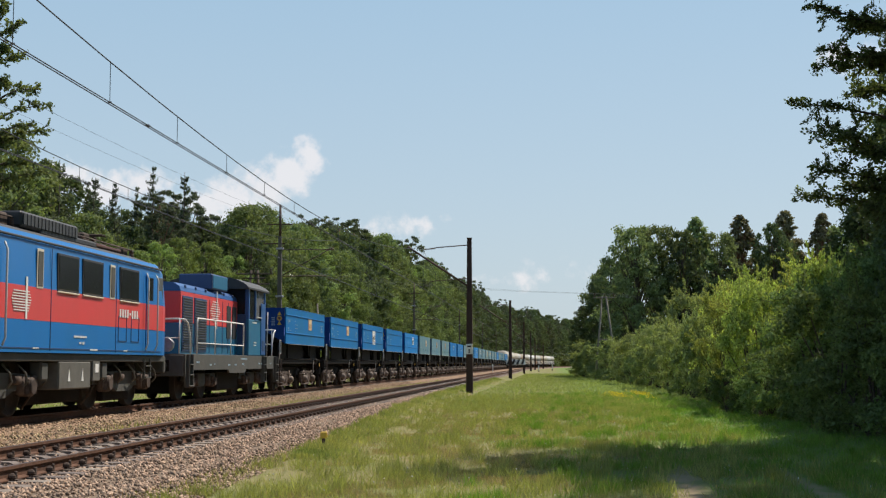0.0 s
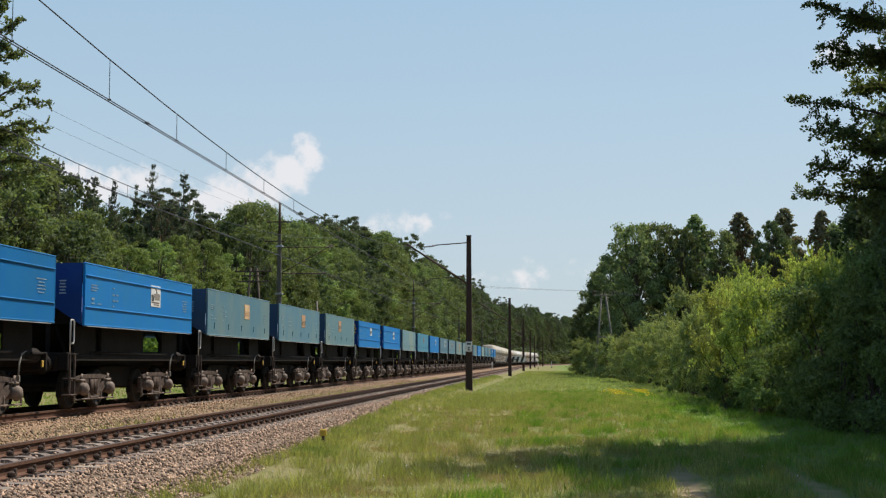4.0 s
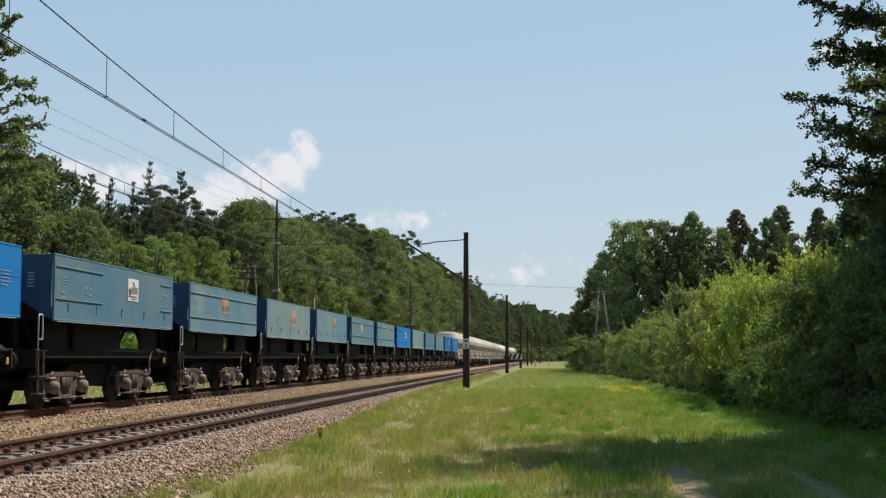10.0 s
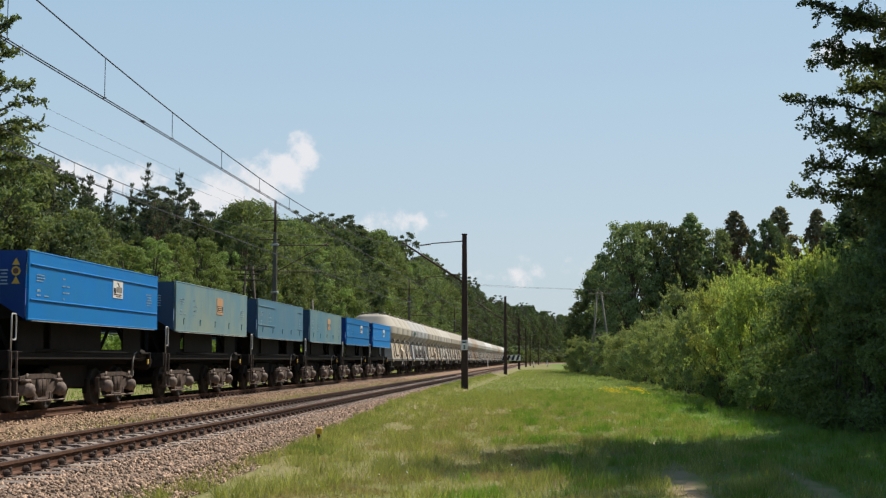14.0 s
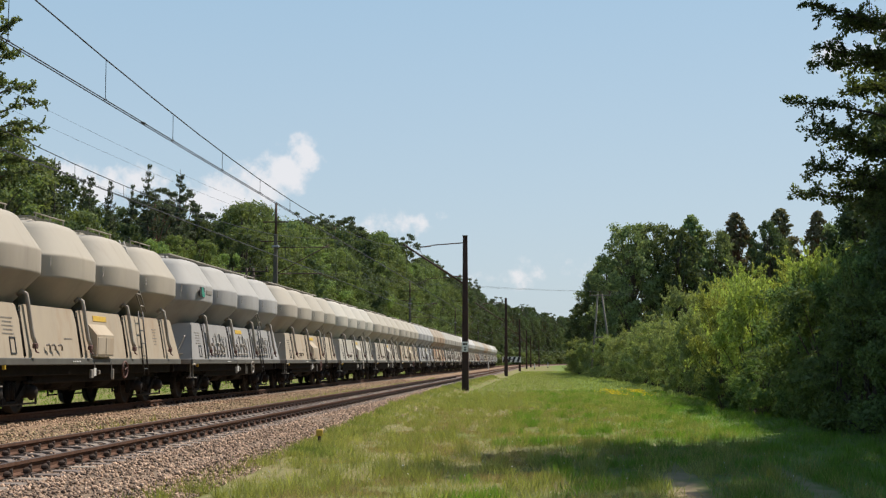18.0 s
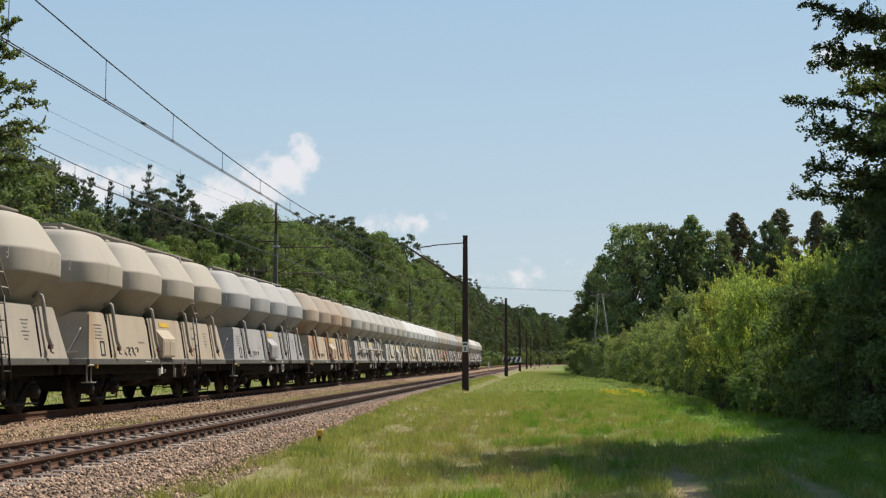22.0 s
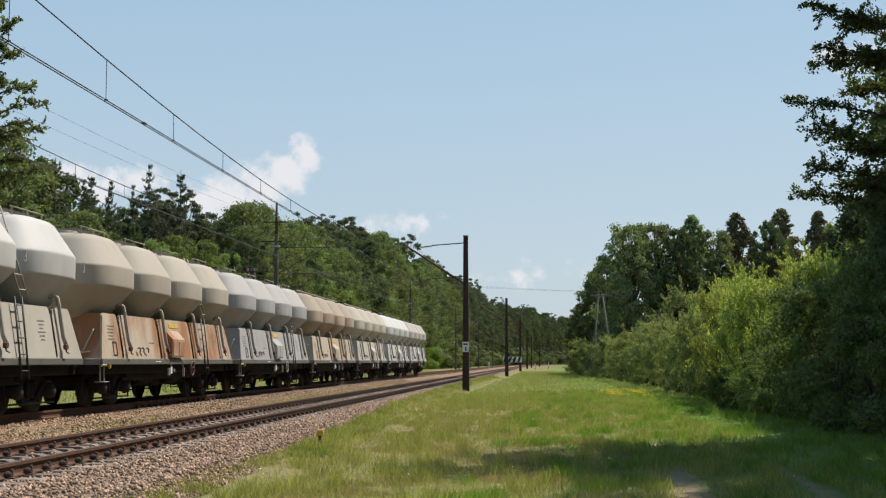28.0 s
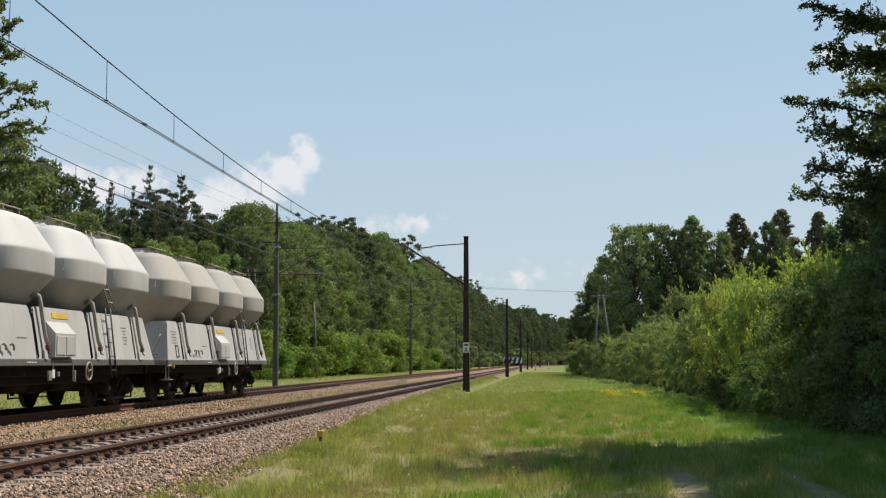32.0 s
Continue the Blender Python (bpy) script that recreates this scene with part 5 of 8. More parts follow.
def near_trees():
    def at(px, py, d):
        """A place d metres ahead, by its bearing and height at that distance."""
        return ((px - 970) / 2375 * d, d, 1.21 + (642 - py) / 2375 * d)
    limbs = []
    rng = np.random.default_rng(3)
    for bx, bz, d, dens in ((1440, 8, 30, 0.9), (1440, 84, 30, 1.0), (1446, 122, 31, 1.0), (1405, 186, 30, 0.7), (1446, 235, 30, 0.8), (1436, 300, 30, 0.9), (1390, 345, 31, 0.85), 
                            (1500, 40, 31, 1.3), (1500, 170, 32, 1.3), (1480, 240, 29, 1.2), (1490, 330, 31, 1.4), (1520, 372, 30, 1.0), (1540, 100, 30, 1.4), (1540, 270, 32, 1.4),
                            (1560, 375, 29, 1.2), (1440, -60, 31, 1.1), (1500, -90, 30, 1.2), (1640, 200, 27, 1.2), (1650, 60, 33, 1.2),
                            (1700, 320, 32, 1.2), (1620, 420, 28, 1.3), (1560, -150, 31, 1.2)):
        limbs.append((at(bx, bz, d), rng.uniform(-0.15, 0.35), dens))
    # Upper boughs out of view, reaching over the grass to shade it.
    for tip in ((7.0, 30, 12.5), (10.5, 31.5, 12.0), (8.5, 33.5, 12.8), (9.0, 28.5, 11.6), (6.6, 31.5, 11.2), (11.2, 29.5, 13.6), (8.2, 32.5, 14.8), (9.8, 30.0, 15.6), (7.6, 30.5, 15.0), (9.0, 31.6, 17.0),
                (10.8, 33.6, 10.8), (7.6, 22.5, 12.0), (9.5, 24.0, 12.8), (8.2, 26.0, 11.8)):
        limbs.append((tip, 0.2, 1.5))
    big = overhanging_tree("roadside_tree", (8.9, 31.0), 17.5, limbs, 8, LEAF_BOUGH, "large dark backlit tree with boughs hanging over the meadow", 46, 0.047, 0.22, 1.6, 0.42, 0.80)
    # Leaf masses above the view, added for their shade on the meadow.
    r2 = np.random.default_rng(31)
    blobs = [((r2.uniform(6.2, 12.5) - 8.9, r2.uniform(26.0, 33.0) - 31.0, r2.uniform(12.4, 18.0)), r2.uniform(0.8, 1.4)) for _ in range(50)]
    blobs += [((r2.uniform(6.5, 11.0) - 8.9, r2.uniform(20.5, 28.5) - 31.0, r2.uniform(10.8, 14.0)), r2.uniform(0.7, 1.2)) for _ in range(34)]
    p, a, b = leaf_cloud(r2, blobs, 34000, 0.10, 0.6, 0.4, 0.3)
    part("upper_crown", quads_mesh("upper_crown", p, a, b, LEAF_DARK), None, big)
    limbs = []
    for bx, bz, d, dens in ((-6, 12, 46, 0.9), (-4, 75, 46, 0.9), (30, 138, 45, 0.9), (50, 165, 45, 0.8), (48, 212, 46, 0.9), (16, 205, 45, 0.7), (-15, 225, 46, 1.2), (-30, 130, 46, 1.2),
                            (-40, 60, 46, 1.3), (-60, 150, 46, 1.3), (-40, -30, 46, 1.2), (-90, 220, 46, 1.2), (-120, 90, 46, 1.2), (8, 272, 46, 1.3), (40, 290, 46, 1.3), (-150, 10, 46, 1.2)):
        limbs.append((at(bx, bz, d), rng.uniform(-0.1, 0.3), dens))
    overhanging_tree("lineside_oak", (-20.4, 46.0), 13.5, limbs, 9, LEAF_OAK, "tall oak at the forest edge with spreading leafy boughs", 12, 0.082, 0.22, 1.1, 0.45, 0.62)


def shade_trees():
    """Trees added on the meadow's edge beside the hedge, mostly unseen, to shade grass."""
    for i, (x, y, h, w) in enumerate(((9.6, 23.5, 15.0, 1.0), (9.0, 19.0, 14.5, 1.05), (11.4, 27.0, 15.0, 1.05), (8.2, 15.0, 14.0, 1.0), (7.6, 11.0, 14.0, 1.0), (12.5, 21.0, 15.0, 1.2), (12.8, 38.5, 14.0, 1.0), (15.5, 51.0, 15.0, 1.2), (13.0, 29.0, 15.0, 1.15), (12.6, 35.5, 15.0, 1.1), (13.5, 42.0, 14.0, 1.15), (12.2, 23.0, 13.0, 1.0), (10.6, 37.5, 8.2, 0.7), (10.9, 34.0, 8.0, 0.8), (12.0, 44.0, 8.4, 0.85), (11.6, 50.0, 7.6, 0.72), (16.5, 33.0, 16.0, 1.3), (16.0, 25.0, 15.0, 1.3))):
        plant_tree("broadleaf_tree", TREES[("dark", 80 + i % 2)], x, y, i * 83, (w, h / 12.0), "dark green leafy tree added beside the meadow", "tree", "meadow edge trees")


forest_left()
undergrowth()
far_brush()
bushes_right()
forest_right()
near_trees()
shade_trees()


# ---------------------------------------------------------------- grass, flowers, path
def blades(name, pts, lo, hi, width, material, label, seed, lean=0.35, category="grass"):
    rng = np.random.default_rng(seed)
    n = len(pts)
    h = rng.uniform(lo, hi, n)[:, None]
    up = rng.normal(0, lean, (n, 3)); up[:, 2] = 1
    up /= np.linalg.norm(up, axis=1)[:, None]
    side = np.cross(up, rng.normal(size=(n, 3))); side /= np.linalg.norm(side, axis=1)[:, None]
    me = quads_mesh(name, pts + up * h * 0.48, up * h * 0.5, side * width * rng.uniform(0.7, 1.4, n)[:, None], material)
    return tagged(new(name, me), label, category, kind="stuff")


def scatter(rng, n, y0, y1, x0, x1, power=1.5, keep=None):
    y = y0 + (y1 - y0) * rng.uniform(0, 1, n) ** power
    x = rng.uniform(x0, x1, n)
    pts = [(a, b, ground_z(a, b)) for a, b in zip(x, y) if keep is None or keep(a, b)]
    return np.array(pts)


RUTS = (1.95, 3.45)


def rut_x(k, y):
    return RUTS[k] + 0.16 * math.sin(y * 0.31 + k) + 0.012 * max(0, y - 35)


def off_path(x, y):
    for k in (0, 1):
        w = (0.26 if y < 21 else 0.12) * (1 if k == 0 else 0.7) + 0.12 * noise.noise((y * 0.6, k * 5, 0))
        if abs(x - rut_x(k, y)) < w and noise.noise((x * 1.5, y * 0.5, 9)) > (-0.5 if y < 23 else 0.05):
            return False
    return True


def tufty(x, y):
    return noise.noise((x * 0.8, y * 0.55, 4.0)) + 0.6 * noise.noise((x * 3, y * 2.5, 1.0)) > 0.16 and off_path(x, y)


def dry(x, y):
    return noise.noise((x * 0.45, y * 0.35, 7.0)) > 0.12 and off_path(x, y)


def build_grass():
    rng = np.random.default_rng(2)
    def lush(x, y):
        return off_path(x, y) and rng.uniform() < min(1.0, max(0.0, (x - 0.5) / 3.5 + 0.5 * noise.noise((x * 0.6, y * 0.3, 2.0))))

    def plain(x, y):
        return off_path(x, y) and rng.uniform() < min(1.0, max(0.12, (4.5 - x) / 4.0))
    def clumps(n, y0, y1, x0, x1, per, spread, keep):
        """Tussocks: blades round common roots."""
        c = scatter(rng, n, y0, y1, x0, x1, 1.25, keep)
        k = rng.integers(0, len(c), n * per)
        size = rng.uniform(0.4, 1.5, len(c))[k]
        p = c[k].copy()
        p[:, :2] += rng.normal(0, spread, (len(k), 2)) * size[:, None]
        return p

    def fresh(x, y):
        return off_path(x, y) and noise.noise((x * 0.6, y * 0.42, 14.0)) + 0.9 * noise.noise((x * 1.7, y * 1.3, 3.0)) + rng.normal(0, 0.25) > -0.05

    def thatch(x, y):
        return off_path(x, y) and noise.noise((x * 0.6, y * 0.42, 21.0)) + 0.6 * noise.noise((x * 1.9, y * 1.3, 8.0)) + rng.normal(0, 0.12) > 0.20 + 0.05 * max(0, x)
    blades("grass_tussocks", clumps(2700, 13, 72, -4.6, 4.0, 26, 0.085, fresh), 0.09, 0.30, 0.0065, GRASS_FRESH, "fresh bright green tussocks of grass", 21, 0.42)
    blades("grass_tussocks", clumps(2000, 13, 75, -1.2, 6.5, 26, 0.09, tufty), 0.08, 0.27, 0.0065, GRASS_LUSH, "deep green tussocks of grass", 22, 0.42)
    blades("grass_thatch", clumps(3600, 13, 60, -4.5, 3.0, 24, 0.14, thatch), 0.04, 0.13, 0.007, GRASS_DRY, "flattened brown thatch of last year's grass", 23, 1.1)
    e = np.array([(x, y, bank_z(x, y)) for y in 23 + 110 * rng.uniform(0, 1, 26000) ** 1.5 for x in [bank_edge(y) + 0.02 + abs(rng.normal(0, 0.45))] if x < -3.7])
    blades("grass_bank_blades", e, 0.05, 0.20, 0.010, GRASS_BLADE, "rough grass on the foot of the ballast", 24, 0.5)
    blades("grass_short", scatter(rng, 75000, 13, 46, -4.5, 9.0, 1.3, plain), 0.03, 0.085, 0.006, GRASS_BLADE, "short green meadow grass", 1, 0.6)
    blades("grass_tufts", scatter(rng, 70000, 13, 60, -4.4, 7.0, 1.3, tufty), 0.07, 0.19, 0.006, GRASS_BLADE, "taller tufts of green grass", 2, 0.5)
    blades("grass_dry", scatter(rng, 30000, 13, 50, -4.3, 3.0, 1.3, dry), 0.04, 0.13, 0.005, GRASS_DRY, "straw-coloured dry grass", 3, 0.55)
    blades("grass_lush", scatter(rng, 85000, 13, 62, 0.0, 11, 1.25, lush), 0.05, 0.17, 0.007, GRASS_LUSH, "lush green grass beside the hedge", 4, 0.55)
    blades("grass_far", scatter(rng, 80000, 50, 230, -4.2, 8, 1.5, off_path), 0.06, 0.20, 0.020, GRASS_FRESH, "rough meadow grass further along", 5, 0.6)
    blades("grass_verge", scatter(rng, 14000, 36, 190, -20, -14.4, 1.5), 0.06, 0.20, 0.018, GRASS_LUSH, "green grass verge beyond the far track", 6, 0.6)
    blades("seed_heads", scatter(rng, 2600, 14, 46, -4.0, 3.2, 1.3, off_path), 0.14, 0.30, 0.0035, GRASS_DRY, "pale grass seed heads", 7, 0.25)
    # weeds at the foot of the ballast and between the tracks
    w = [(-4.75 + rng.normal(0, 0.18), 14 + 60 * rng.uniform() ** 1.4, 0) for _ in range(5000)]
    w = np.array([(x, y, ground_z(x, y) + 0.03) for x, y, _ in w])
    blades("weeds_edge", w, 0.04, 0.15, 0.008, GRASS_BLADE, "green weeds creeping over the ballast foot", 8)
    w = []
    for cx, cy in ((-9.3, 47), (-9.4, 52), (-9.5, 60), (-9.3, 66), (-9.5, 75), (-9.4, 84), (-9.6, 30), (-9.3, 93), (-9.5, 100), (-9.4, 110)):
        for _ in range(160):
            w.append((cx + rng.normal(0, 0.22), cy + rng.normal(0, 2.0), -0.33))
    blades("weeds_between_tracks", np.array(w), 0.10, 0.30, 0.02, GRASS_BLADE, "weeds growing between the two tracks", 9)
    # broad-leaved plants by the marker
    w = np.array([(-4.75 + rng.normal(0, 0.22), 26.6 + rng.normal(0, 0.9), -0.44) for _ in range(260)])
    blades("weed_clump", w, 0.06, 0.20, 0.016, GRASS_BLADE, "clump of broad-leaved weeds by the marker", 10, 0.5)
    # yellow flowers
    f = []
    for cx, cy, sx, sy, n in ((3.25, 69.0, 0.42, 7.0, 330), (4.60, 70.0, 0.36, 7.0, 300)):
        for _ in range(n):
            x, y = cx + rng.normal(0, sx * 0.6), cy + rng.normal(0, sy * 0.5)
            f.append((x, y, ground_z(x, y) + 0.16))
    blades("yellow_flowers", np.array(f), 0.04, 0.08, 0.035, FLOWER, "patches of small yellow meadow flowers", 11, 1.6, "flowers")
    d = scatter(rng, 260, 14, 45, -4.0, 4.0, 1.3, off_path)
    d[:, 2] += 0.14
    blades("white_flowers", d, 0.02, 0.035, 0.012, WHITE, "scattered tiny white meadow flowers", 12, 0.8, "flowers")


build_grass()


# ---------------------------------------------------------------- paints of the train
DUMP_BLUE = mat("wagon_blue", (0.006, 0.170, 0.500), (0.008, 0.190, 0.510), (0.022, 0.165, 0.330), spec=0.18, rough=0.5, scale=2.0, big=0.5, stretch=1.6, dirt_amount=0.5, bump=0.05, edge=(0.42, 0.66))
DUMP_BLUE_DEEP = mat("wagon_deep_blue", (0.006, 0.135, 0.380), (0.008, 0.150, 0.380), (0.022, 0.130, 0.235), spec=0.13, rough=0.55, scale=2.0, big=0.5, stretch=1.6, dirt_amount=0.55, bump=0.05, edge=(0.42, 0.66))
DUMP_BLUE_LIGHT = mat("wagon_light_blue", (0.040, 0.225, 0.370), (0.058, 0.240, 0.360), (0.11, 0.24, 0.26), rough=0.5, scale=2.5, big=0.8, stretch=2.5, dirt_amount=0.6, bump=0.06)
DUMP_TEAL = mat("wagon_teal", (0.085, 0.195, 0.270), (0.108, 0.218, 0.270), (0.19, 0.26, 0.23), rough=0.6, spec=0.2, scale=2.2, big=0.45, stretch=1.6, dirt_amount=0.75, bump=0.08, edge=(0.44, 0.64), vary=0.10)
DUMP_TEAL_DARK = mat("wagon_teal_dark", (0.069, 0.174, 0.263), (0.090, 0.193, 0.260), (0.16, 0.22, 0.21), rough=0.6, spec=0.2, scale=2.2, big=0.5, stretch=1.8, dirt_amount=0.65, bump=0.08, edge=(0.44, 0.66))
DUMP_GREEN = mat("wagon_faded_green", (0.103, 0.218, 0.276), (0.132, 0.236, 0.267), (0.22, 0.27, 0.215), rough=0.65, spec=0.2, scale=2.2, big=0.42, stretch=1.4, dirt_amount=0.85, bump=0.08, edge=(0.42, 0.60), vary=0.10)
# Blue wagons' end plates: side paint darkened for the shade on that end.
END_SHADE_NAVY = mat("end_plate_shade_navy", (0.008, 0.040, 0.200), (0.010, 0.048, 0.205), (0.018, 0.050, 0.110), rough=0.6, spec=0.15, scale=3, big=0.8, dirt_amount=0.5, bump=0.05)
END_SLATE = mat("end_plate_slate_blue", (0.028, 0.070, 0.150), (0.036, 0.078, 0.140), (0.050, 0.075, 0.095), rough=0.65, spec=0.15, scale=3, big=0.8, dirt_amount=0.5, bump=0.05)
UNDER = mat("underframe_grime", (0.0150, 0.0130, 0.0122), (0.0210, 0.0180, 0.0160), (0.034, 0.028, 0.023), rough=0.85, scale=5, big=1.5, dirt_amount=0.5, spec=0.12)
BOGIE = mat("bogie_rust_brown", (0.058, 0.043, 0.036), (0.130, 0.096, 0.078), (0.020, 0.017, 0.015), rough=0.8, scale=7, big=2.5, dirt_amount=0.65, spec=0.2)
AXLE = mat("axle_box_dusty", (0.26, 0.205, 0.170), (0.120, 0.092, 0.075), (0.045, 0.036, 0.030), rough=0.7, scale=9, big=3.0, dirt_amount=0.65, spec=0.3)
AXLE_BLACK = mat("axle_box_black", (0.035, 0.028, 0.024), (0.022, 0.018, 0.016), rough=0.85, scale=7, spec=0.2)
WHEEL = mat("wheel_steel", (0.034, 0.029, 0.026), (0.050, 0.042, 0.036), rough=0.7, spec=0.12)
GREY_RAIL = mat("handrail_pale", (0.55, 0.55, 0.53), (0.42, 0.41, 0.39), rough=0.5)
POSTER = mat("poster_beige", (0.62, 0.45, 0.26), (0.55, 0.33, 0.16), (0.35, 0.25, 0.16), rough=0.7, scale=4, big=2, dirt_amount=0.5)
POSTER_ORANGE = mat("poster_rust_orange", (0.50, 0.26, 0.11), (0.40, 0.22, 0.11), (0.30, 0.26, 0.2), rough=0.8, scale=4, big=2, dirt_amount=0.6)
MARKS = mat("stencil_white", (0.30, 0.40, 0.46), (0.22, 0.32, 0.40), rough=0.6)
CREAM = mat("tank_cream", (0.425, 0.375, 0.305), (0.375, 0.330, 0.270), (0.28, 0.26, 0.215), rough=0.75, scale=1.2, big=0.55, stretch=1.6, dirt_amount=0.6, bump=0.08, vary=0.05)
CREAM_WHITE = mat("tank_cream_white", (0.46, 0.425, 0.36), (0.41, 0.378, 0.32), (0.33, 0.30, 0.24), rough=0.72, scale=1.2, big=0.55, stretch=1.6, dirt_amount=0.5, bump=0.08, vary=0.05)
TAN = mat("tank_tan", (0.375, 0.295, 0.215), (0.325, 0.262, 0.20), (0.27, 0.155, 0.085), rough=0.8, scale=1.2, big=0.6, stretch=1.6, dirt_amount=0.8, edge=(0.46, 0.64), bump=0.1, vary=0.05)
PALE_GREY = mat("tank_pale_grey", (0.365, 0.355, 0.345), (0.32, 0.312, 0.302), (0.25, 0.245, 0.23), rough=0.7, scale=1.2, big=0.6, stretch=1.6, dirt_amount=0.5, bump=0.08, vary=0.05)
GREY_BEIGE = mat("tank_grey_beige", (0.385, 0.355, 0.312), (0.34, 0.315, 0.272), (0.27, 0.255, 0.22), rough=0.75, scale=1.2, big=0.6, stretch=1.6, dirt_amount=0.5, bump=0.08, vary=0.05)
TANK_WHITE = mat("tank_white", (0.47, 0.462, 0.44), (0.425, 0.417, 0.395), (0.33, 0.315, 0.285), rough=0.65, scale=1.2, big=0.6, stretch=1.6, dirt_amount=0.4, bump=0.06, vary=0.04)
BOX_RUST = mat("panel_rusty_tan", (0.46, 0.385, 0.285), (0.41, 0.345, 0.26), (0.30, 0.125, 0.045), rough=0.8, scale=1.8, big=0.55, stretch=2.5, dirt_amount=0.95, bump=0.1, edge=(0.44, 0.60))
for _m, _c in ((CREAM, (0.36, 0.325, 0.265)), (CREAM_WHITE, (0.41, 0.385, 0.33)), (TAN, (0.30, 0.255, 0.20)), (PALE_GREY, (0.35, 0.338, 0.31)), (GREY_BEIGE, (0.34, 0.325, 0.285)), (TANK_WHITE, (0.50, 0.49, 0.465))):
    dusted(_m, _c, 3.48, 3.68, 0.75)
BOX_TAN = mat("panel_tan", (0.44, 0.37, 0.275), (0.39, 0.33, 0.25), (0.31, 0.175, 0.085), rough=0.8, scale=1.8, big=0.7, stretch=3.0, dirt_amount=0.7, bump=0.1, edge=(0.52, 0.72))
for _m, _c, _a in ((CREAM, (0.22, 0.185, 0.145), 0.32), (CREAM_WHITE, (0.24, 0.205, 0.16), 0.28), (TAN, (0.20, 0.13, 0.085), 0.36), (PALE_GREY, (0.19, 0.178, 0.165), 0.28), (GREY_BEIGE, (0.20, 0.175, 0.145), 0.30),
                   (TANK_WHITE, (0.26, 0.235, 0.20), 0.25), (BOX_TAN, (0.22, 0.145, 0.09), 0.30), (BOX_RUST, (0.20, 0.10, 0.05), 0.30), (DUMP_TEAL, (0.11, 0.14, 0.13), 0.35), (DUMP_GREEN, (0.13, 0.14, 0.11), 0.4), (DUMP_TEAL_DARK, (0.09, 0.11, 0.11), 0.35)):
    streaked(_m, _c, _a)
BOX_GREY = mat("box_grey", (0.125, 0.122, 0.105), (0.095, 0.092, 0.08), (0.06, 0.05, 0.04), rough=0.7, scale=4, big=1.2, dirt_amount=0.5)
SILL = mat("sill_grey", (0.27, 0.25, 0.22), (0.20, 0.185, 0.165), (0.12, 0.09, 0.07), rough=0.8, scale=4, big=1, dirt_amount=0.5)
PIPE = mat("pipe_grey", (0.40, 0.37, 0.32), (0.31, 0.28, 0.24), (0.2, 0.12, 0.08), rough=0.6, scale=5, dirt_amount=0.5)
VALVE = mat("valve_red", (0.13, 0.050, 0.042), (0.085, 0.048, 0.040), rough=0.7)
GRATING = mat("grating_steel", (0.24, 0.21, 0.17), (0.30, 0.27, 0.22), rough=0.7, metal=0.4)
LOCO_BLUE = mat("loco_blue", (0.010, 0.155, 0.470), (0.012, 0.165, 0.470), (0.028, 0.145, 0.33), spec=0.45, rough=0.3, scale=3, big=0.8, stretch=2.5, dirt_amount=0.35, bump=0.03)
LOCO_RED = mat("loco_red", (0.66, 0.058, 0.062), (0.62, 0.062, 0.062), (0.42, 0.09, 0.08), rough=0.35, scale=3, big=0.8, stretch=2.5, dirt_amount=0.35, bump=0.03)
LOCO_DARK = mat("loco_frame_dark", (0.050, 0.052, 0.046), (0.070, 0.070, 0.062), (0.10, 0.085, 0.07), rough=0.75, scale=4, big=1.2, dirt_amount=0.5)
LOCO_CAB = mat("loco_cab_blue", (0.018, 0.085, 0.270), (0.02, 0.095, 0.28), (0.04, 0.08, 0.16), rough=0.4, scale=3, big=0.8, bump=0.03)
LOCO_TEAL = mat("loco_teal_blue", (0.010, 0.125, 0.250), (0.014, 0.140, 0.250), (0.03, 0.09, 0.17), rough=0.4, scale=3, big=0.8, dirt_amount=0.5, bump=0.03)
# Cab glass greyed in its base colour, for the sky it reflects.
GLASS_SKY_GREY = mat("window_sky_grey_glass", (0.13, 0.14, 0.15), (0.17, 0.18, 0.19), rough=0.12, bump=0, spec=0.6, scale=1.5)
LOCO_GREEN = mat("emblem_green", (0.03, 0.26, 0.18), (0.04, 0.28, 0.20), rough=0.6)
LOCO_NAVY = mat("loco_navy", (0.020, 0.050, 0.140), (0.024, 0.06, 0.15), rough=0.45)
LOCO_ROOF = mat("loco_roof_grey", (0.045, 0.047, 0.05), (0.032, 0.034, 0.037), rough=0.65, scale=4)
GLASS_DARK = mat("window_dark_glass", (0.010, 0.011, 0.012), (0.016, 0.017, 0.018), rough=0.18, bump=0, spec=0.15)
RUBBER = mat("window_rubber", (0.03, 0.03, 0.03), rough=0.7)
CREAM_TRIM = mat("trim_cream", (0.62, 0.55, 0.42), rough=0.5)


# ---------------------------------------------------------------- running gear, shared by all wagons
def wheelset_geo(r=0.46):
    g = Geo()
    g.tube([(-0.95, 0, 0), (0.95, 0, 0)], 0.07, 8)
    for k in (-1, 1):
        prof = [(0.10, 0.0), (0.17, 0.04), (r - 0.09, 0.02), (r - 0.06, -0.01), (r, -0.01), (r, 0.10), (r + 0.03, 0.12), (r + 0.03, 0.135), (r - 0.07, 0.135), (r - 0.09, 0.09), (0.17, 0.10), (0.10, 0.15)]
        g.lathe([(a, k * (0.83 - b)) for a, b in prof], 22, axis=0)
    return g


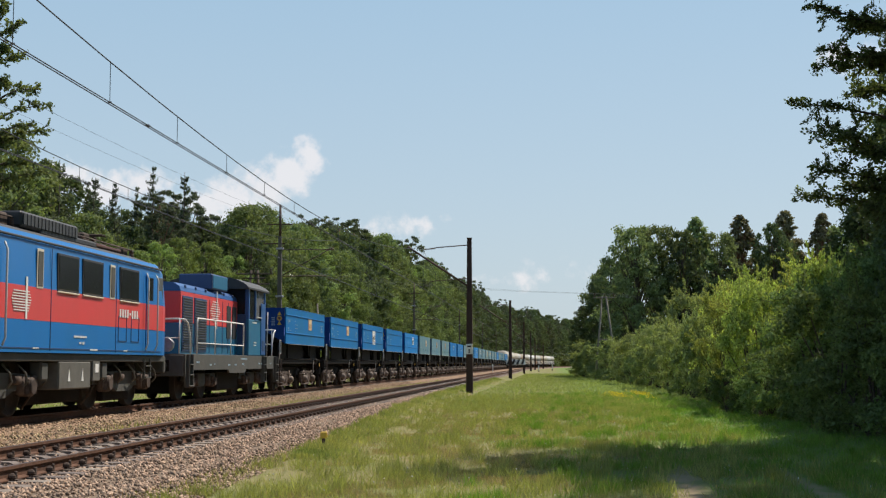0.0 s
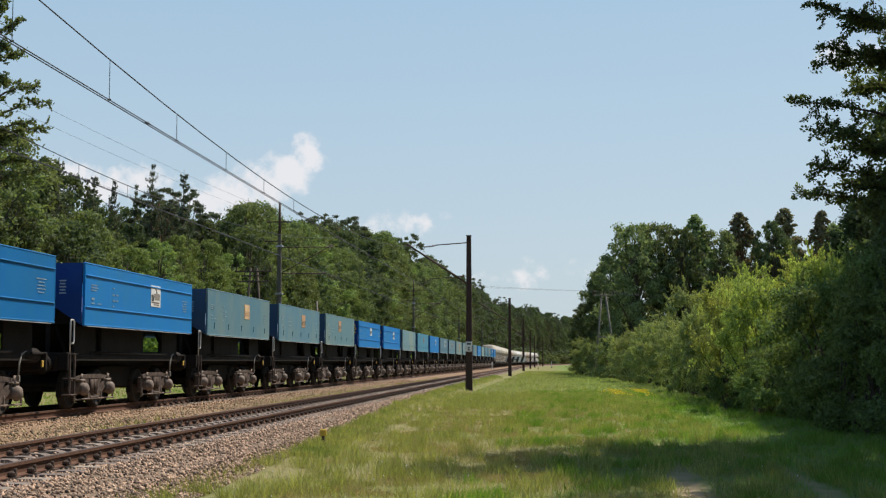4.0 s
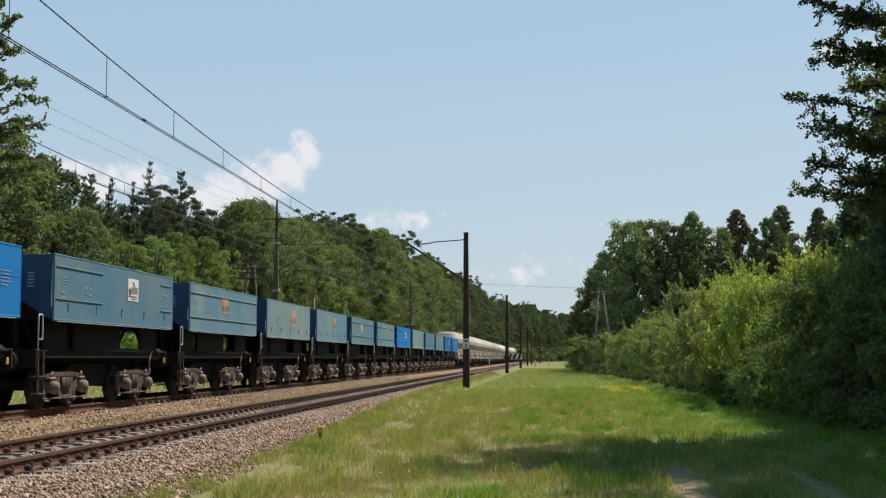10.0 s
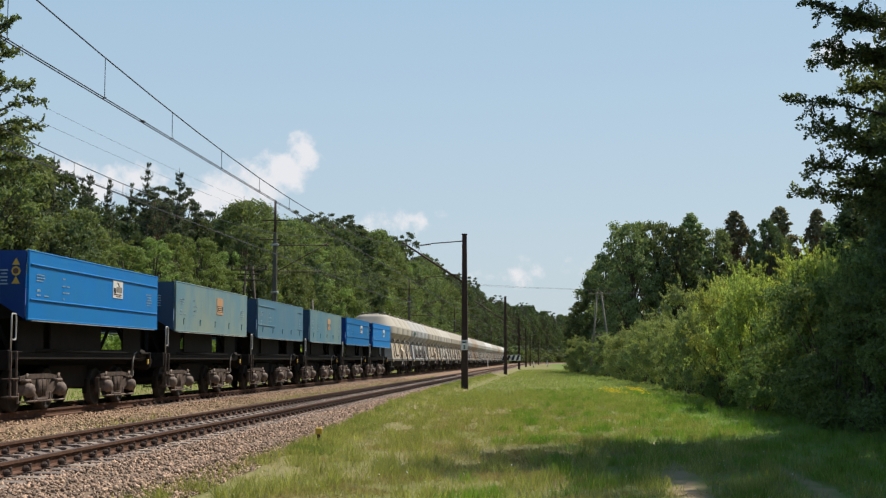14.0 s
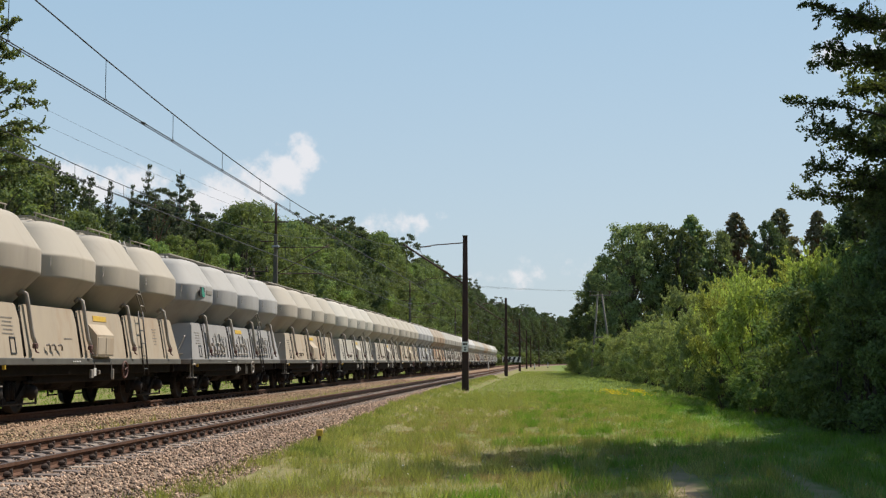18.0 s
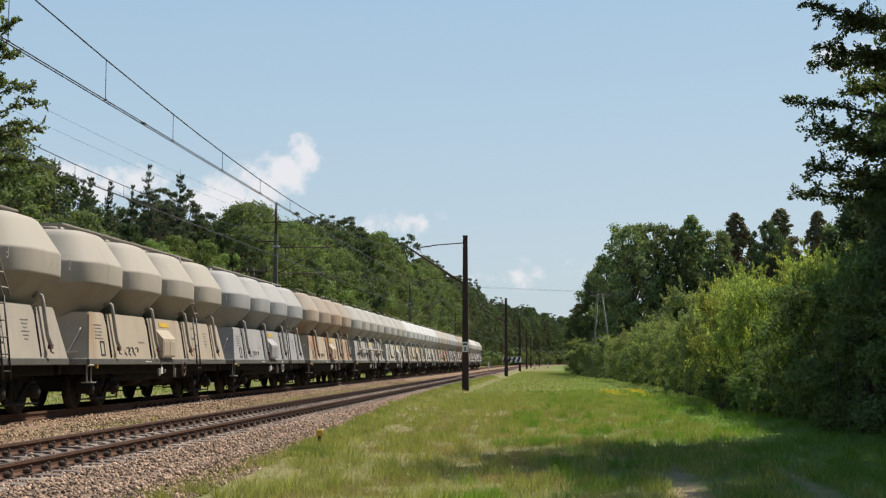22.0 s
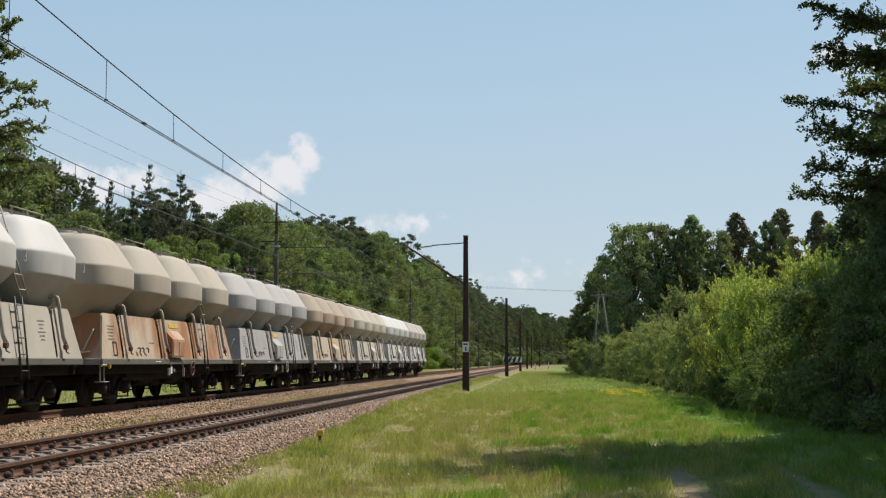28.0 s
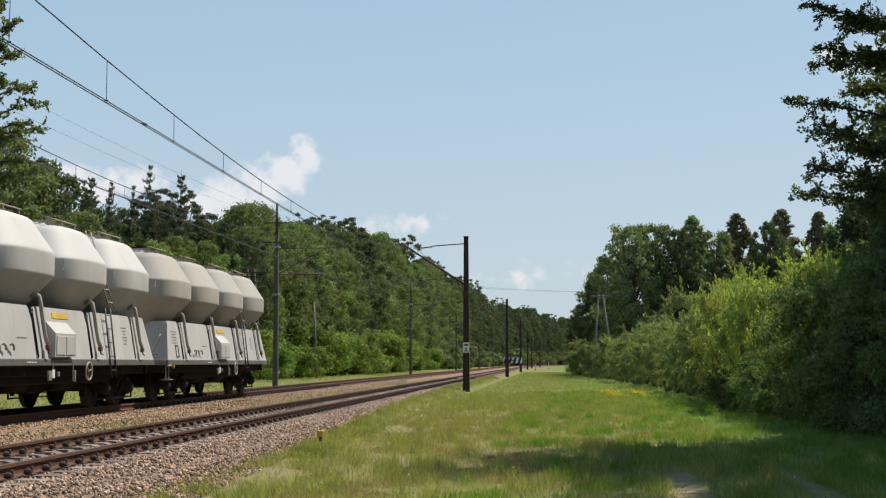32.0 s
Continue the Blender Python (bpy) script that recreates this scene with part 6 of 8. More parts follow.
def side_frame_geo():
    """An arch-bar bogie side: a top bar, two bars that slope down to a spring plank, gussets at the boxes."""
    g = Geo().prism([(-1.22, 0.66), (-1.18, 0.74), (-0.5, 0.80), (0.5, 0.80), (1.18, 0.74), (1.22, 0.66), (0.5, 0.70), (-0.5, 0.70)], 0, -0.03, 0.08)
    for k in (-1, 1):
        bar = [(k * 0.98, 0.66), (k * 0.78, 0.66), (k * 0.22, 0.30), (k * 0.22, 0.22), (k * 0.30, 0.22), (k * 0.98, 0.58)]
        g.prism(bar if k > 0 else bar[::-1], 0, 0.0, 0.10)
        gus = [(k * 0.62, 0.70), (k * 0.30, 0.70), (k * 0.34, 0.42)]
        g.prism(gus if k < 0 else gus[::-1], 0, 0.02, 0.07)
        g.box((0.02, k * 1.30, 0.48), (0.10, 0.07, 0.40), 0.02)
        for q in (-0.11, 0.11):
            g.tube([(0.04 + abs(q) * 0.2, k * 0.12 + q * 0.4, 0.32), (0.04 + abs(q) * 0.2, k * 0.12 + q * 0.4, 0.68)], 0.055, 7)
    g.box((0.04, 0, 0.25), (0.16, 0.60, 0.07), 0.02)
    return g


def brake_rod_geo():
    g = Geo().tube([(0.10, -1.35, 0.22), (0.10, 1.35, 0.22)], 0.022, 6)
    for y in (-1.35, -0.45, 0.45, 1.35):
        g.box((0.10, y, 0.30), (0.04, 0.05, 0.22), 0.01)
    return g


def axle_box_geo():
    g = Geo().box((0.0, 0, 0.02), (0.22, 0.26, 0.28), 0.05)
    g.lathe([(0.155, 0.08), (0.150, 0.16), (0.115, 0.215), (0.06, 0.24), (0.0, 0.245)], 12, axis=0)
    g.box((0.04, 0, 0.20), (0.14, 0.34, 0.06), 0.02).tube([(0.04, 0.0, 0.22), (0.04, 0.10, 0.34)], 0.03, 6)
    return g


def bolster_geo():
    g = Geo().box((0, 0, 0.66), (1.9, 0.42, 0.20), 0.03).box((0, 0, 0.82), (0.7, 0.5, 0.14), 0.03)
    for k in (-1, 1):
        g.box((0, k * 1.22, 0.55), (1.8, 0.10, 0.12), 0.02)
        for q in (-0.75, 0.75):
            g.box((q, k * 0.42, 0.46), (0.12, 0.07, 0.36), 0.02).box((q, k * 1.40, 0.46), (0.12, 0.07, 0.36), 0.02)
    return g


def bogie(parent, y, r=0.46, half=0.92, name="bogie", cast=None, boxes=None):
    cast, boxes = cast or BOGIE, boxes or AXLE
    b = part(name, shared("bogie_frame", bolster_geo, UNDER), None, parent, "", pose(0, y, 0))
    for k in (-1, 1):
        part("wheelset", shared("wheelset", wheelset_geo, WHEEL), None, b, "", pose(0, k * half, r))
        part("side_frame", shared("side_frame", side_frame_geo, cast), None, b, "brown dusty cast side frame" if cast is BOGIE else "near-black side frame", pose(k * 1.0, 0, 0) @ pose(0, 0, 0, 0, 0, 0 if k > 0 else 180))
        part("brake_rod", shared("brake_rod", brake_rod_geo, boxes), None, b, "", pose(k * 1.0, 0, 0) @ pose(0, 0, 0, 0, 0, 0 if k > 0 else 180))
        for q in (-1, 1):
            part("axle_box", shared("axle_box", axle_box_geo, boxes), None, b, "", pose(k * 1.05, q * half, r) @ pose(0, 0, 0, 0, 0, 0 if k > 0 else 180))
    return b


def buffers(parent, end, z=1.05):
    """Two sprung buffers and a screw coupling at each end."""
    for k in (-1, 1):
        for q in (-0.875, 0.875):
            def make():
                g = Geo().tube([(0, 0, 0), (0, 0.32, 0)], 0.11, 12).tube([(0, 0.30, 0), (0, 0.58, 0)], 0.07, 10)
                g.box((0, 0.02, 0), (0.34, 0.05, 0.34), 0.02)
                g.lathe([(0.06, 0.55), (0.235, 0.56), (0.235, 0.60), (0.16, 0.62), (0.0, 0.625)], 16, axis=1)
                return g
            part("buffer", shared("buffer", make, UNDER), None, parent, "", pose(q, k * (end - 0.62), z) @ pose(0, 0, 0, 0, 0, 0 if k > 0 else 180))

        def hook():
            g = Geo().box((0, 0.1, 0), (0.10, 0.35, 0.12), 0.03).tube([(0, 0.25, 0), (0, 0.45, -0.05), (0, 0.62, -0.16)], 0.035, 6)
            g.tube([(0.25, -0.02, -0.05), (0.27, 0.15, -0.30), (0.24, 0.4, -0.35), (0.22, 0.58, -0.2)], 0.025, 6)
            return g
        part("coupling", shared("coupling", hook, UNDER), None, parent, "", pose(0, k * (end - 0.62), z) @ pose(0, 0, 0, 0, 0, 0 if k > 0 else 180))


def bars(parent, x, y0, z0, rows, material, name="marking", out=0.008):
    """Unreadable lettering as rows of plain bars on the side at x. rows: (dy, dz, width, height)."""
    g = Geo()
    for dy, dz, w, h in rows:
        a, i = -w / 2, 0
        while a < w / 2 - 0.01:
            ww = min(w / 2 - a, 0.05 + 0.035 * ((i * 5 + int(dz * 90)) % 3))
            g.box((x, y0 + dy + a + ww / 2, z0 + dz), (out, ww, min(h * 0.75, 0.05)))
            a, i = a + ww + 0.022, i + 1
    return tagged(part(name, g, material, parent, "faded white lettering as small bars"), kind="stuff")


# ---------------------------------------------------------------- tipping hopper wagons
DUMP_LEN = 10.90
TUB_Y, TUB_X, TUB_TOP, TUB_LOW, RIDGE = 4.55, 1.50, 3.34, 1.90, 2.80


def tub_geo():
    """Saddle-bottomed tub: end plates, a ridged floor, open above with a load line."""
    g = Geo()
    end = [(-TUB_X + 0.03, TUB_TOP - 0.02), (-TUB_X + 0.05, TUB_LOW + 0.03), (-0.25, RIDGE - 0.1), (0.25, RIDGE - 0.1), (TUB_X - 0.05, TUB_LOW + 0.03), (TUB_X - 0.03, TUB_TOP - 0.02)]
    for k in (-1, 1):
        g.prism(end, 1, k * TUB_Y - 0.02, k * TUB_Y + 0.02)
    for k in (-1, 1):
        g.add([(k * (TUB_X - 0.05), -TUB_Y, TUB_LOW + 0.03), (k * (TUB_X - 0.05), TUB_Y, TUB_LOW + 0.03), (k * 0.22, TUB_Y, RIDGE - 0.1), (k * 0.22, -TUB_Y, RIDGE - 0.1),
               (k * (TUB_X - 0.05), -TUB_Y, TUB_LOW + 0.07), (k * (TUB_X - 0.05), TUB_Y, TUB_LOW + 0.07), (k * 0.22, TUB_Y, RIDGE - 0.06), (k * 0.22, -TUB_Y, RIDGE - 0.06)],
              [(0, 1, 2, 3), (7, 6, 5, 4), (0, 4, 5, 1), (2, 6, 7, 3)])
    g.box((0, 0, RIDGE - 0.08), (0.5, TUB_Y * 2, 0.06))
    return g


def flap_geo():
    """A whole side as one plate with a folded rim, slightly bowed."""
    g = Geo()
    h = TUB_TOP - TUB_LOW
    g.box((0, 0, TUB_LOW + h / 2), (0.05, TUB_Y * 2 - 0.02, h), 0.012)
    return g


def flap_top_geo():
    return Geo().box((0.006, 0, TUB_TOP - 0.018), (0.056, TUB_Y * 2, 0.036), 0.012)


def flap_post_geo():
    return Geo().box((0.003, 0, (TUB_TOP + TUB_LOW) / 2), (0.055, 0.05, TUB_TOP - TUB_LOW - 0.16), 0.012)


def dump_under_geo():
    """Sills, end platforms and the upright centre plate, with its two openings, that carries the tub's ridge."""
    g = Geo()
    g.box((0, 0, 1.05), (0.55, 10.0, 0.50), 0.02)
    g.box((0, 0, 0.72), (1.5, 2.6, 0.55), 0.03)
    for a, b in ((-4.3, 0.9), (2.3, 3.9)):
        g.box((0, (a + b) / 2, 1.95), (0.16, b - a, 1.5), 0.01)
    g.box((0, 1.5, 1.33), (0.16, 1.4, 0.26)).box((0, 1.5, 2.32), (0.16, 1.4, 0.80))
    for k in (-1, 1):
        for a, b in (((-4.2, -2.75), (-2.35, 1.0), (2.7, 4.2)) if k > 0 else ((3.3, 4.2),)):
            g.box((k * 1.16, (a + b) / 2, 1.58), (0.05, b - a, 0.66), 0.01)
    for k in (-1, 1):
        g.box((0, k * 4.80, 1.10), (2.55, 0.12, 0.40), 0.02)
        g.box((0, k * 4.45, 1.27), (2.5, 0.75, 0.05), 0.01)
        g.box((k * 0.62, 0, 1.10), (0.10, 9.4, 0.22), 0.01)
        g.box((k * 1.15, 0, 1.18), (0.08, 9.2, 0.14), 0.01)
        for y in (-3.95, 3.95):
            g.tube([(k * 0.95, y, 1.2), (k * 0.30, y, RIDGE - 0.1)], 0.05, 6)
        g.tube([(k * 1.15, -3.2, 1.30), (k * 1.15, 3.2, 1.30)], 0.05, 8)
    for y in (-4.1, 4.1):
        g.box((0, y, 2.22), (2.2, 0.10, 0.55), 0.02)
    return g


def dump_wagon(paint, ribbed, poster, warn, hooks, label):
    w = thing("hopper_wagon", label, "freight wagon", "tipping hopper wagons")
    # Blue wagons get the shaded-end blue here, the teal ones a slate paint.
    tub = part("tub", shared("tub", tub_geo, END_SHADE_NAVY if paint in (DUMP_BLUE, DUMP_BLUE_DEEP) else END_SLATE), None, w, "dark blue end plates and saddle floor")
    for k in (-1, 1):
        f = part("side_flap", shared("side_flap", flap_geo, paint), None, w, "", pose(k * TUB_X, 0, 0) @ pose(0, 0, 0, 0, 0, 0 if k > 0 else 180))
        part("top_rim", shared("top_rim", flap_top_geo, paint), None, f)
        part("bottom_rim", shared("bottom_rim", lambda: Geo().box((0.008, 0, TUB_LOW + 0.025), (0.056, TUB_Y * 2, 0.04), 0.010), paint), None, f)
        for q in (-1, 1):
            part("edge_post", shared("edge_post", flap_post_geo, paint), None, f, "", pose(0, q * (TUB_Y - 0.03), 0))
        if ribbed:
            for z in (3.05, 2.33):
                part("rib", shared("rib%g" % z, lambda z=z: Geo().box((0.036, 0.02, z), (0.035, TUB_Y * 2 - 0.15, 0.036), 0.012), paint), None, f)
        elif paint is DUMP_BLUE:
            part("seam", shared("blue_seam", lambda: Geo().box((0.02, 0, 2.70), (0.016, TUB_Y * 2 - 0.1, 0.016)), LOCO_NAVY), None, f)
        else:
            for z in (3.08, 2.38) if paint in (DUMP_TEAL_DARK, DUMP_BLUE_LIGHT) else ():
                part("rib", shared("short_rib%g" % z, lambda z=z: Geo().box((0.034, -2.95, z), (0.03, 3.0, 0.034), 0.010), paint), None, f)
                if paint is not DUMP_BLUE_LIGHT:
                    part("rib", shared("end_rib%g" % z, lambda z=z: Geo().box((0.034, 3.85, z), (0.03, 1.1, 0.034), 0.010), paint), None, f)

            def latch():
                return Geo().box((0.032, 0, TUB_LOW + 0.30), (0.025, 0.035, 0.16), 0.006).box((0.042, 0.03, TUB_LOW + 0.39), (0.03, 0.08, 0.04), 0.008)
            for i in range(5):
                part("latch", shared("latch", latch, paint), None, f, "", pose(0, -3.7 + 1.85 * i, 0))
        part("hinge_lip", shared("hinge_lip", lambda: Geo().box((0.02, 0, TUB_LOW - 0.006), (0.03, TUB_Y * 1.9, 0.012), 0.003), GREY_RAIL), None, f)
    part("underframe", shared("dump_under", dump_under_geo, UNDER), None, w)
    for k in (-1, 1):
        for q in (-0.72, 0.72):
            part("end_stanchion", shared("end_stanchion", lambda: Geo().box((0, 0.02, 2.2), (0.10, 0.07, 1.9), 0.01), UNDER), None, w, "", pose(q, k * (TUB_Y + 0.06), -0.15))
    bogie(w, -2.55)
    bogie(w, 2.55)
    buffers(w, DUMP_LEN / 2)

    def rail():
        return Geo().tube([(0, 0, 1.28), (0, 0, 1.96), (0, 0.03, 2.02), (0, 0.20, 2.02), (0, 0.23, 1.96), (0, 0.23, 1.55), (0, 0.20, 1.50), (0, 0, 1.50)], 0.017, 6)

    def step():
        return Geo().box((0, 0, 0.80), (0.04, 0.05, 0.95), 0.008).box((0, 0.30, 0.80), (0.04, 0.05, 0.95), 0.008).box((-0.05, 0.15, 0.36), (0.22, 0.40, 0.03), 0.008).box((-0.05, 0.15, 0.72), (0.2, 0.36, 0.03), 0.008)
    for k, y in ((1, -5.0), (-1, 4.77)):
        part("handrail", shared("dump_rail", rail, GREY_RAIL), None, w, "pale handrail", pose(k * 1.38, y, 0))
        part("footstep", shared("dump_step", step, BOGIE), None, w, "", pose(k * 1.40, y - 0.05, 0))

    def tank():
        g = Geo().tube([(0, -0.42, 0), (0, 0.42, 0)], 0.16, 14)
        g.lathe([(0.16, 0.42), (0.12, 0.47), (0.0, 0.49)], 14, axis=1).lathe([(0.16, -0.42), (0.12, -0.47), (0.0, -0.49)], 14, axis=1)
        return g
    part("air_cylinder", shared("air_cylinder", tank, UNDER), None, w, "", pose(1.05, 4.25, 1.22))
    part("air_cylinder", shared("air_cylinder", tank, UNDER), None, w, "", pose(-1.05, -4.25, 1.22))

    def hose():
        return Geo().tube([(0, 0, 0), (0.02, -0.2, 0.06), (0.04, -0.45, 0.0), (0.05, -0.6, -0.2), (0.05, -0.62, -0.45)], 0.022, 6).box((0.05, -0.62, -0.5), (0.06, 0.06, 0.14), 0.01)
    part("brake_hose", shared("brake_hose", hose, SILL), None, w, "", pose(1.15, 4.1, 1.25))
    part("release_tag", shared("release_tag", lambda: Geo().box((0, 0, 0), (0.03, 0.10, 0.14), 0.01), YELLOW), None, w, "small yellow tag", pose(1.32, 4.45, 1.05))
    # lettering, posters, signs on the side towards the meadow
    x = TUB_X + 0.031
    bars(w, x, -3.9, 2.75, [(0, 0.10, 0.42, 0.028), (0, 0.04, 0.46, 0.028), (-0.05, -0.02, 0.35, 0.028), (-0.1, -0.22, 0.18, 0.07), (-0.1, -0.32, 0.2, 0.04), (0.35, -0.32, 0.26, 0.03)], MARKS)
    bars(w, x, -2.55, 2.75, [(0, 0.10, 0.14, 0.035), (0, -0.06, 0.16, 0.04), (0.28, -0.06, 0.18, 0.04), (0.02, -0.20, 0.14, 0.04), (0.26, -0.20, 0.22, 0.04), (0, -0.34, 0.10, 0.04)], MARKS)
    bars(w, x, 3.75, 2.80, [(0, 0.0, 0.55, 0.025), (0, -0.07, 0.3, 0.025), (0, -0.14, 0.44, 0.025), (0, -0.21, 0.48, 0.025), (0, -0.28, 0.34, 0.025)], MARKS)
    if poster:
        mt, pw, ph, py, pz = poster
        p = part("poster", Geo().box((x, py, pz), (0.012, pw, ph), 0.003), mt, w, "weathered square notice on the side")
        if mt is WHITE:
            part("grey_block", Geo().box((x + 0.009, py + pw * 0.12, pz - ph * 0.02), (0.006, pw * 0.56, ph * 0.30)), SILL, p)
            g = Geo()
            for i in range(3):
                g.box((x + 0.009, py - pw * (0.42 - 0.09 * i), pz - ph * (0.08 + 0.03 * (i % 2))), (0.006, pw * 0.055, ph * 0.30))
            part("dark_strokes", g.prism([(py - pw * 0.10, pz + ph * 0.36), (py + pw * 0.02, pz + ph * 0.34), (py + pw * 0.16, pz + ph * 0.14), (py + pw * 0.10, pz + ph * 0.13)], 0, x + 0.006, x + 0.012), BLACK, p)
            part("red_line", Geo().box((x + 0.009, py - pw * 0.05, pz - ph * 0.30), (0.006, pw * 0.80, ph * 0.05)).box((x + 0.009, py + pw * 0.05, pz - ph * 0.40), (0.006, pw * 0.55, ph * 0.035)), VALVE, p)
        else:
            part("lower_half", Geo().box((x + 0.008, py + pw * 0.03, pz - ph * 0.16), (0.006, pw * 0.90, ph * 0.36), 0.002), BOGIE if mt is POSTER_ORANGE else POSTER_ORANGE, p, "faded brown printed half")
            g = Geo()
            for i in range(3):
                g.box((x + 0.012, py + 0.03 * ((i * 7) % 3 - 1), pz - ph * (0.06 + 0.12 * i)), (0.006, pw * (0.72 - 0.14 * (i % 2)), ph * 0.05))
            tagged(part("notice_marks", g, POSTER, p), kind="stuff")
    if warn:
        def sign():
            g = Geo()
            for z, s in ((0.19, 0.08), (-0.19, 0.085)):
                g.prism([(-s, z - s * 0.8), (s, z - s * 0.8), (0, z + s)], 1, -0.006, 0.006)
            g.tube([(0, -0.007, 0), (0, 0.007, 0)], 0.095, 14)
            return g
        sg = part("warning_sign", shared("warning_sign", sign, YELLOW), None, w, "yellow warning signs on the end plate", pose(1.27, -TUB_Y - 0.028, 2.90))
        part("sign_centre", shared("sign_centre", lambda: Geo().tube([(0, -0.012, 0), (0, -0.006, 0)], 0.06, 12), VALVE), None, sg)
    bars_end = Geo()
    for i in range(5):
        bars_end.box((1.02, -TUB_Y - 0.024, 2.92 - 0.07 * i), (0.16 - 0.03 * (i % 2), 0.008, 0.03))
    part("end_marking", bars_end, MARKS, w, "faded lettering on the end plate")
    if hooks:
        def loop():
            return Geo().tube([(0, -0.11, 0), (0, -0.12, 0.16), (0, -0.06, 0.24), (0, 0.06, 0.24), (0, 0.12, 0.16), (0, 0.11, 0)], 0.022, 6)
        for y in (-1.8, 1.6):
            part("lifting_loop", shared("lifting_loop", loop, GREY_RAIL), None, w, "", pose(-1.3, y, TUB_TOP - 0.04))
    return w


# ---------------------------------------------------------------- cement silo wagons
SILO_LEN = 14.46


def tank_geo():
    prof = [(0.0, 4.25), (0.42, 4.24), (0.58, 4.21), (0.66, 4.17), (0.715, 4.11), (0.755, 4.02), (0.985, 3.45), (0.998, 3.42), (1.0, 3.38), (1.0, 2.97), (0.998, 2.93), (0.985, 2.90),
            (0.69, 2.34), (0.45, 1.85), (0.30, 1.45), (0.2, 1.2)]
    return Geo().barrel(prof, 64, 1.56, 1.67, 3.4)


def panel_geo(a=1.62, slope=0.0, way=1):
    """One side panel: leaning inwards, its upper corners a little cut."""
    lo, hi = 1.17, 2.27
    b = a - 0.10
    pts = [(-a, lo), (a, lo), (a, 1.95), (b, hi - 0.05), (b - 0.08, hi), (-b + 0.08, hi), (-b, hi - 0.05), (-a, 1.95)]
    if slope:
        pts = [(-a, lo), (a, lo), (a, 1.95), (b, hi - 0.05), (b - 0.08, hi), (-a + slope + 0.04, hi), (-a + slope - 0.04, hi - 0.06)]
        if way < 0:
            pts = [(-y, z) for y, z in pts[::-1]]

    def xx(z):
        return 1.50 - 0.18 * (z - lo) / (hi - lo)
    v = [(xx(z), y, z) for y, z in pts] + [(xx(z) - 0.05, y, z) for y, z in pts]
    n = len(pts)
    return Geo().add(v, [tuple(range(n)), tuple(range(2 * n - 1, n - 1, -1))] + [(i, n + i, n + (i + 1) % n, (i + 1) % n) for i in range(n)])


def silo_body_geo():
    """The dark inner hopper body between the panels, and the sloping ends."""
    g = Geo()
    poly = [(-1.42, 1.17), (1.42, 1.17), (1.25, 2.18), (-1.25, 2.18)]
    a = [(x, -6.35, z) for x, z in poly[:2]] + [(x * 0.98, -5.75, z) for x, z in poly[2:]]
    b = [(x, 6.35, z) for x, z in poly[:2]] + [(x * 0.98, 5.75, z) for x, z in poly[2:]]
    return g.add(a + b, [(3, 2, 1, 0), (4, 5, 6, 7), (0, 1, 5, 4), (1, 2, 6, 5), (2, 3, 7, 6), (3, 0, 4, 7)])


def silo_end_geo():
    """The end panel, leaning inwards, closing the last side panels."""
    v = [(-1.50, 0.0, 1.17), (1.50, 0.0, 1.17), (1.32, -0.55, 2.27), (-1.32, -0.55, 2.27)]
    v += [(x * 0.97, y - 0.05, z) for x, y, z in v]
    return Geo().add(v, [(0, 1, 2, 3), (7, 6, 5, 4), (0, 4, 5, 1), (1, 5, 6, 2), (2, 6, 7, 3), (3, 7, 4, 0)])


def silo_under_geo():
    g = Geo().box((0, 0, 0.95), (0.7, 12.6, 0.35), 0.03)
    for k in (-1, 1):
        g.box((k * 1.25, 0, 0.93), (0.10, 12.6, 0.26), 0.02)
        g.box((0, k * 6.5, 0.98), (2.7, 0.14, 0.34), 0.02)
        g.box((0, k * 2.6, 0.80), (2.2, 0.30, 0.40), 0.03)
        g.tube([(0.8, k * 0.7, 0.70), (0.8, k * 2.0, 0.70)], 0.22, 12)
        g.tube([(-0.8, k * 0.7, 0.70), (-0.8, k * 2.0, 0.70)], 0.22, 12)
    g.box((0, 0, 0.62), (1.7, 0.8, 0.4), 0.04)
    g.box((0, 0, 0.80), (2.3, 7.2, 0.36), 0.03).box((0, 0, 0.60), (1.6, 11.8, 0.30), 0.03)
    return g


def ladder_geo(z0, z1, x0, x1):
    g = Geo()
    for k in (-0.19, 0.19):
        g.tube([(x0, k, z0), (x1, k, z1)], 0.02, 6)
    n = int((z1 - z0) / 0.30)
    for i in range(n):
        u = (i + 0.5) / n
        g.tube([(x0 + (x1 - x0) * u, -0.19, z0 + (z1 - z0) * u), (x0 + (x1 - x0) * u, 0.19, z0 + (z1 - z0) * u)], 0.014, 5)
    return g


def lean_x(z):
    """How far out the leaning side panel lies at height z."""
    return 1.50 - 0.18 * (z - 1.17) / 1.10


def panel_ribs_geo(n=7):
    """Pressed upright ribs on one panel."""
    g = Geo()
    for i in range(n):
        y = -1.30 + 2.60 * i / (n - 1)
        top = 2.02 - 0.22 * ((i * 3) % 4) / 3
        g.prism([(lean_x(1.24) - 0.01, 1.24), (lean_x(1.24) + 0.035, 1.26), (lean_x(top) + 0.035, top - 0.03), (lean_x(top) - 0.01, top)], 1, y - 0.035, y + 0.035)
    return g


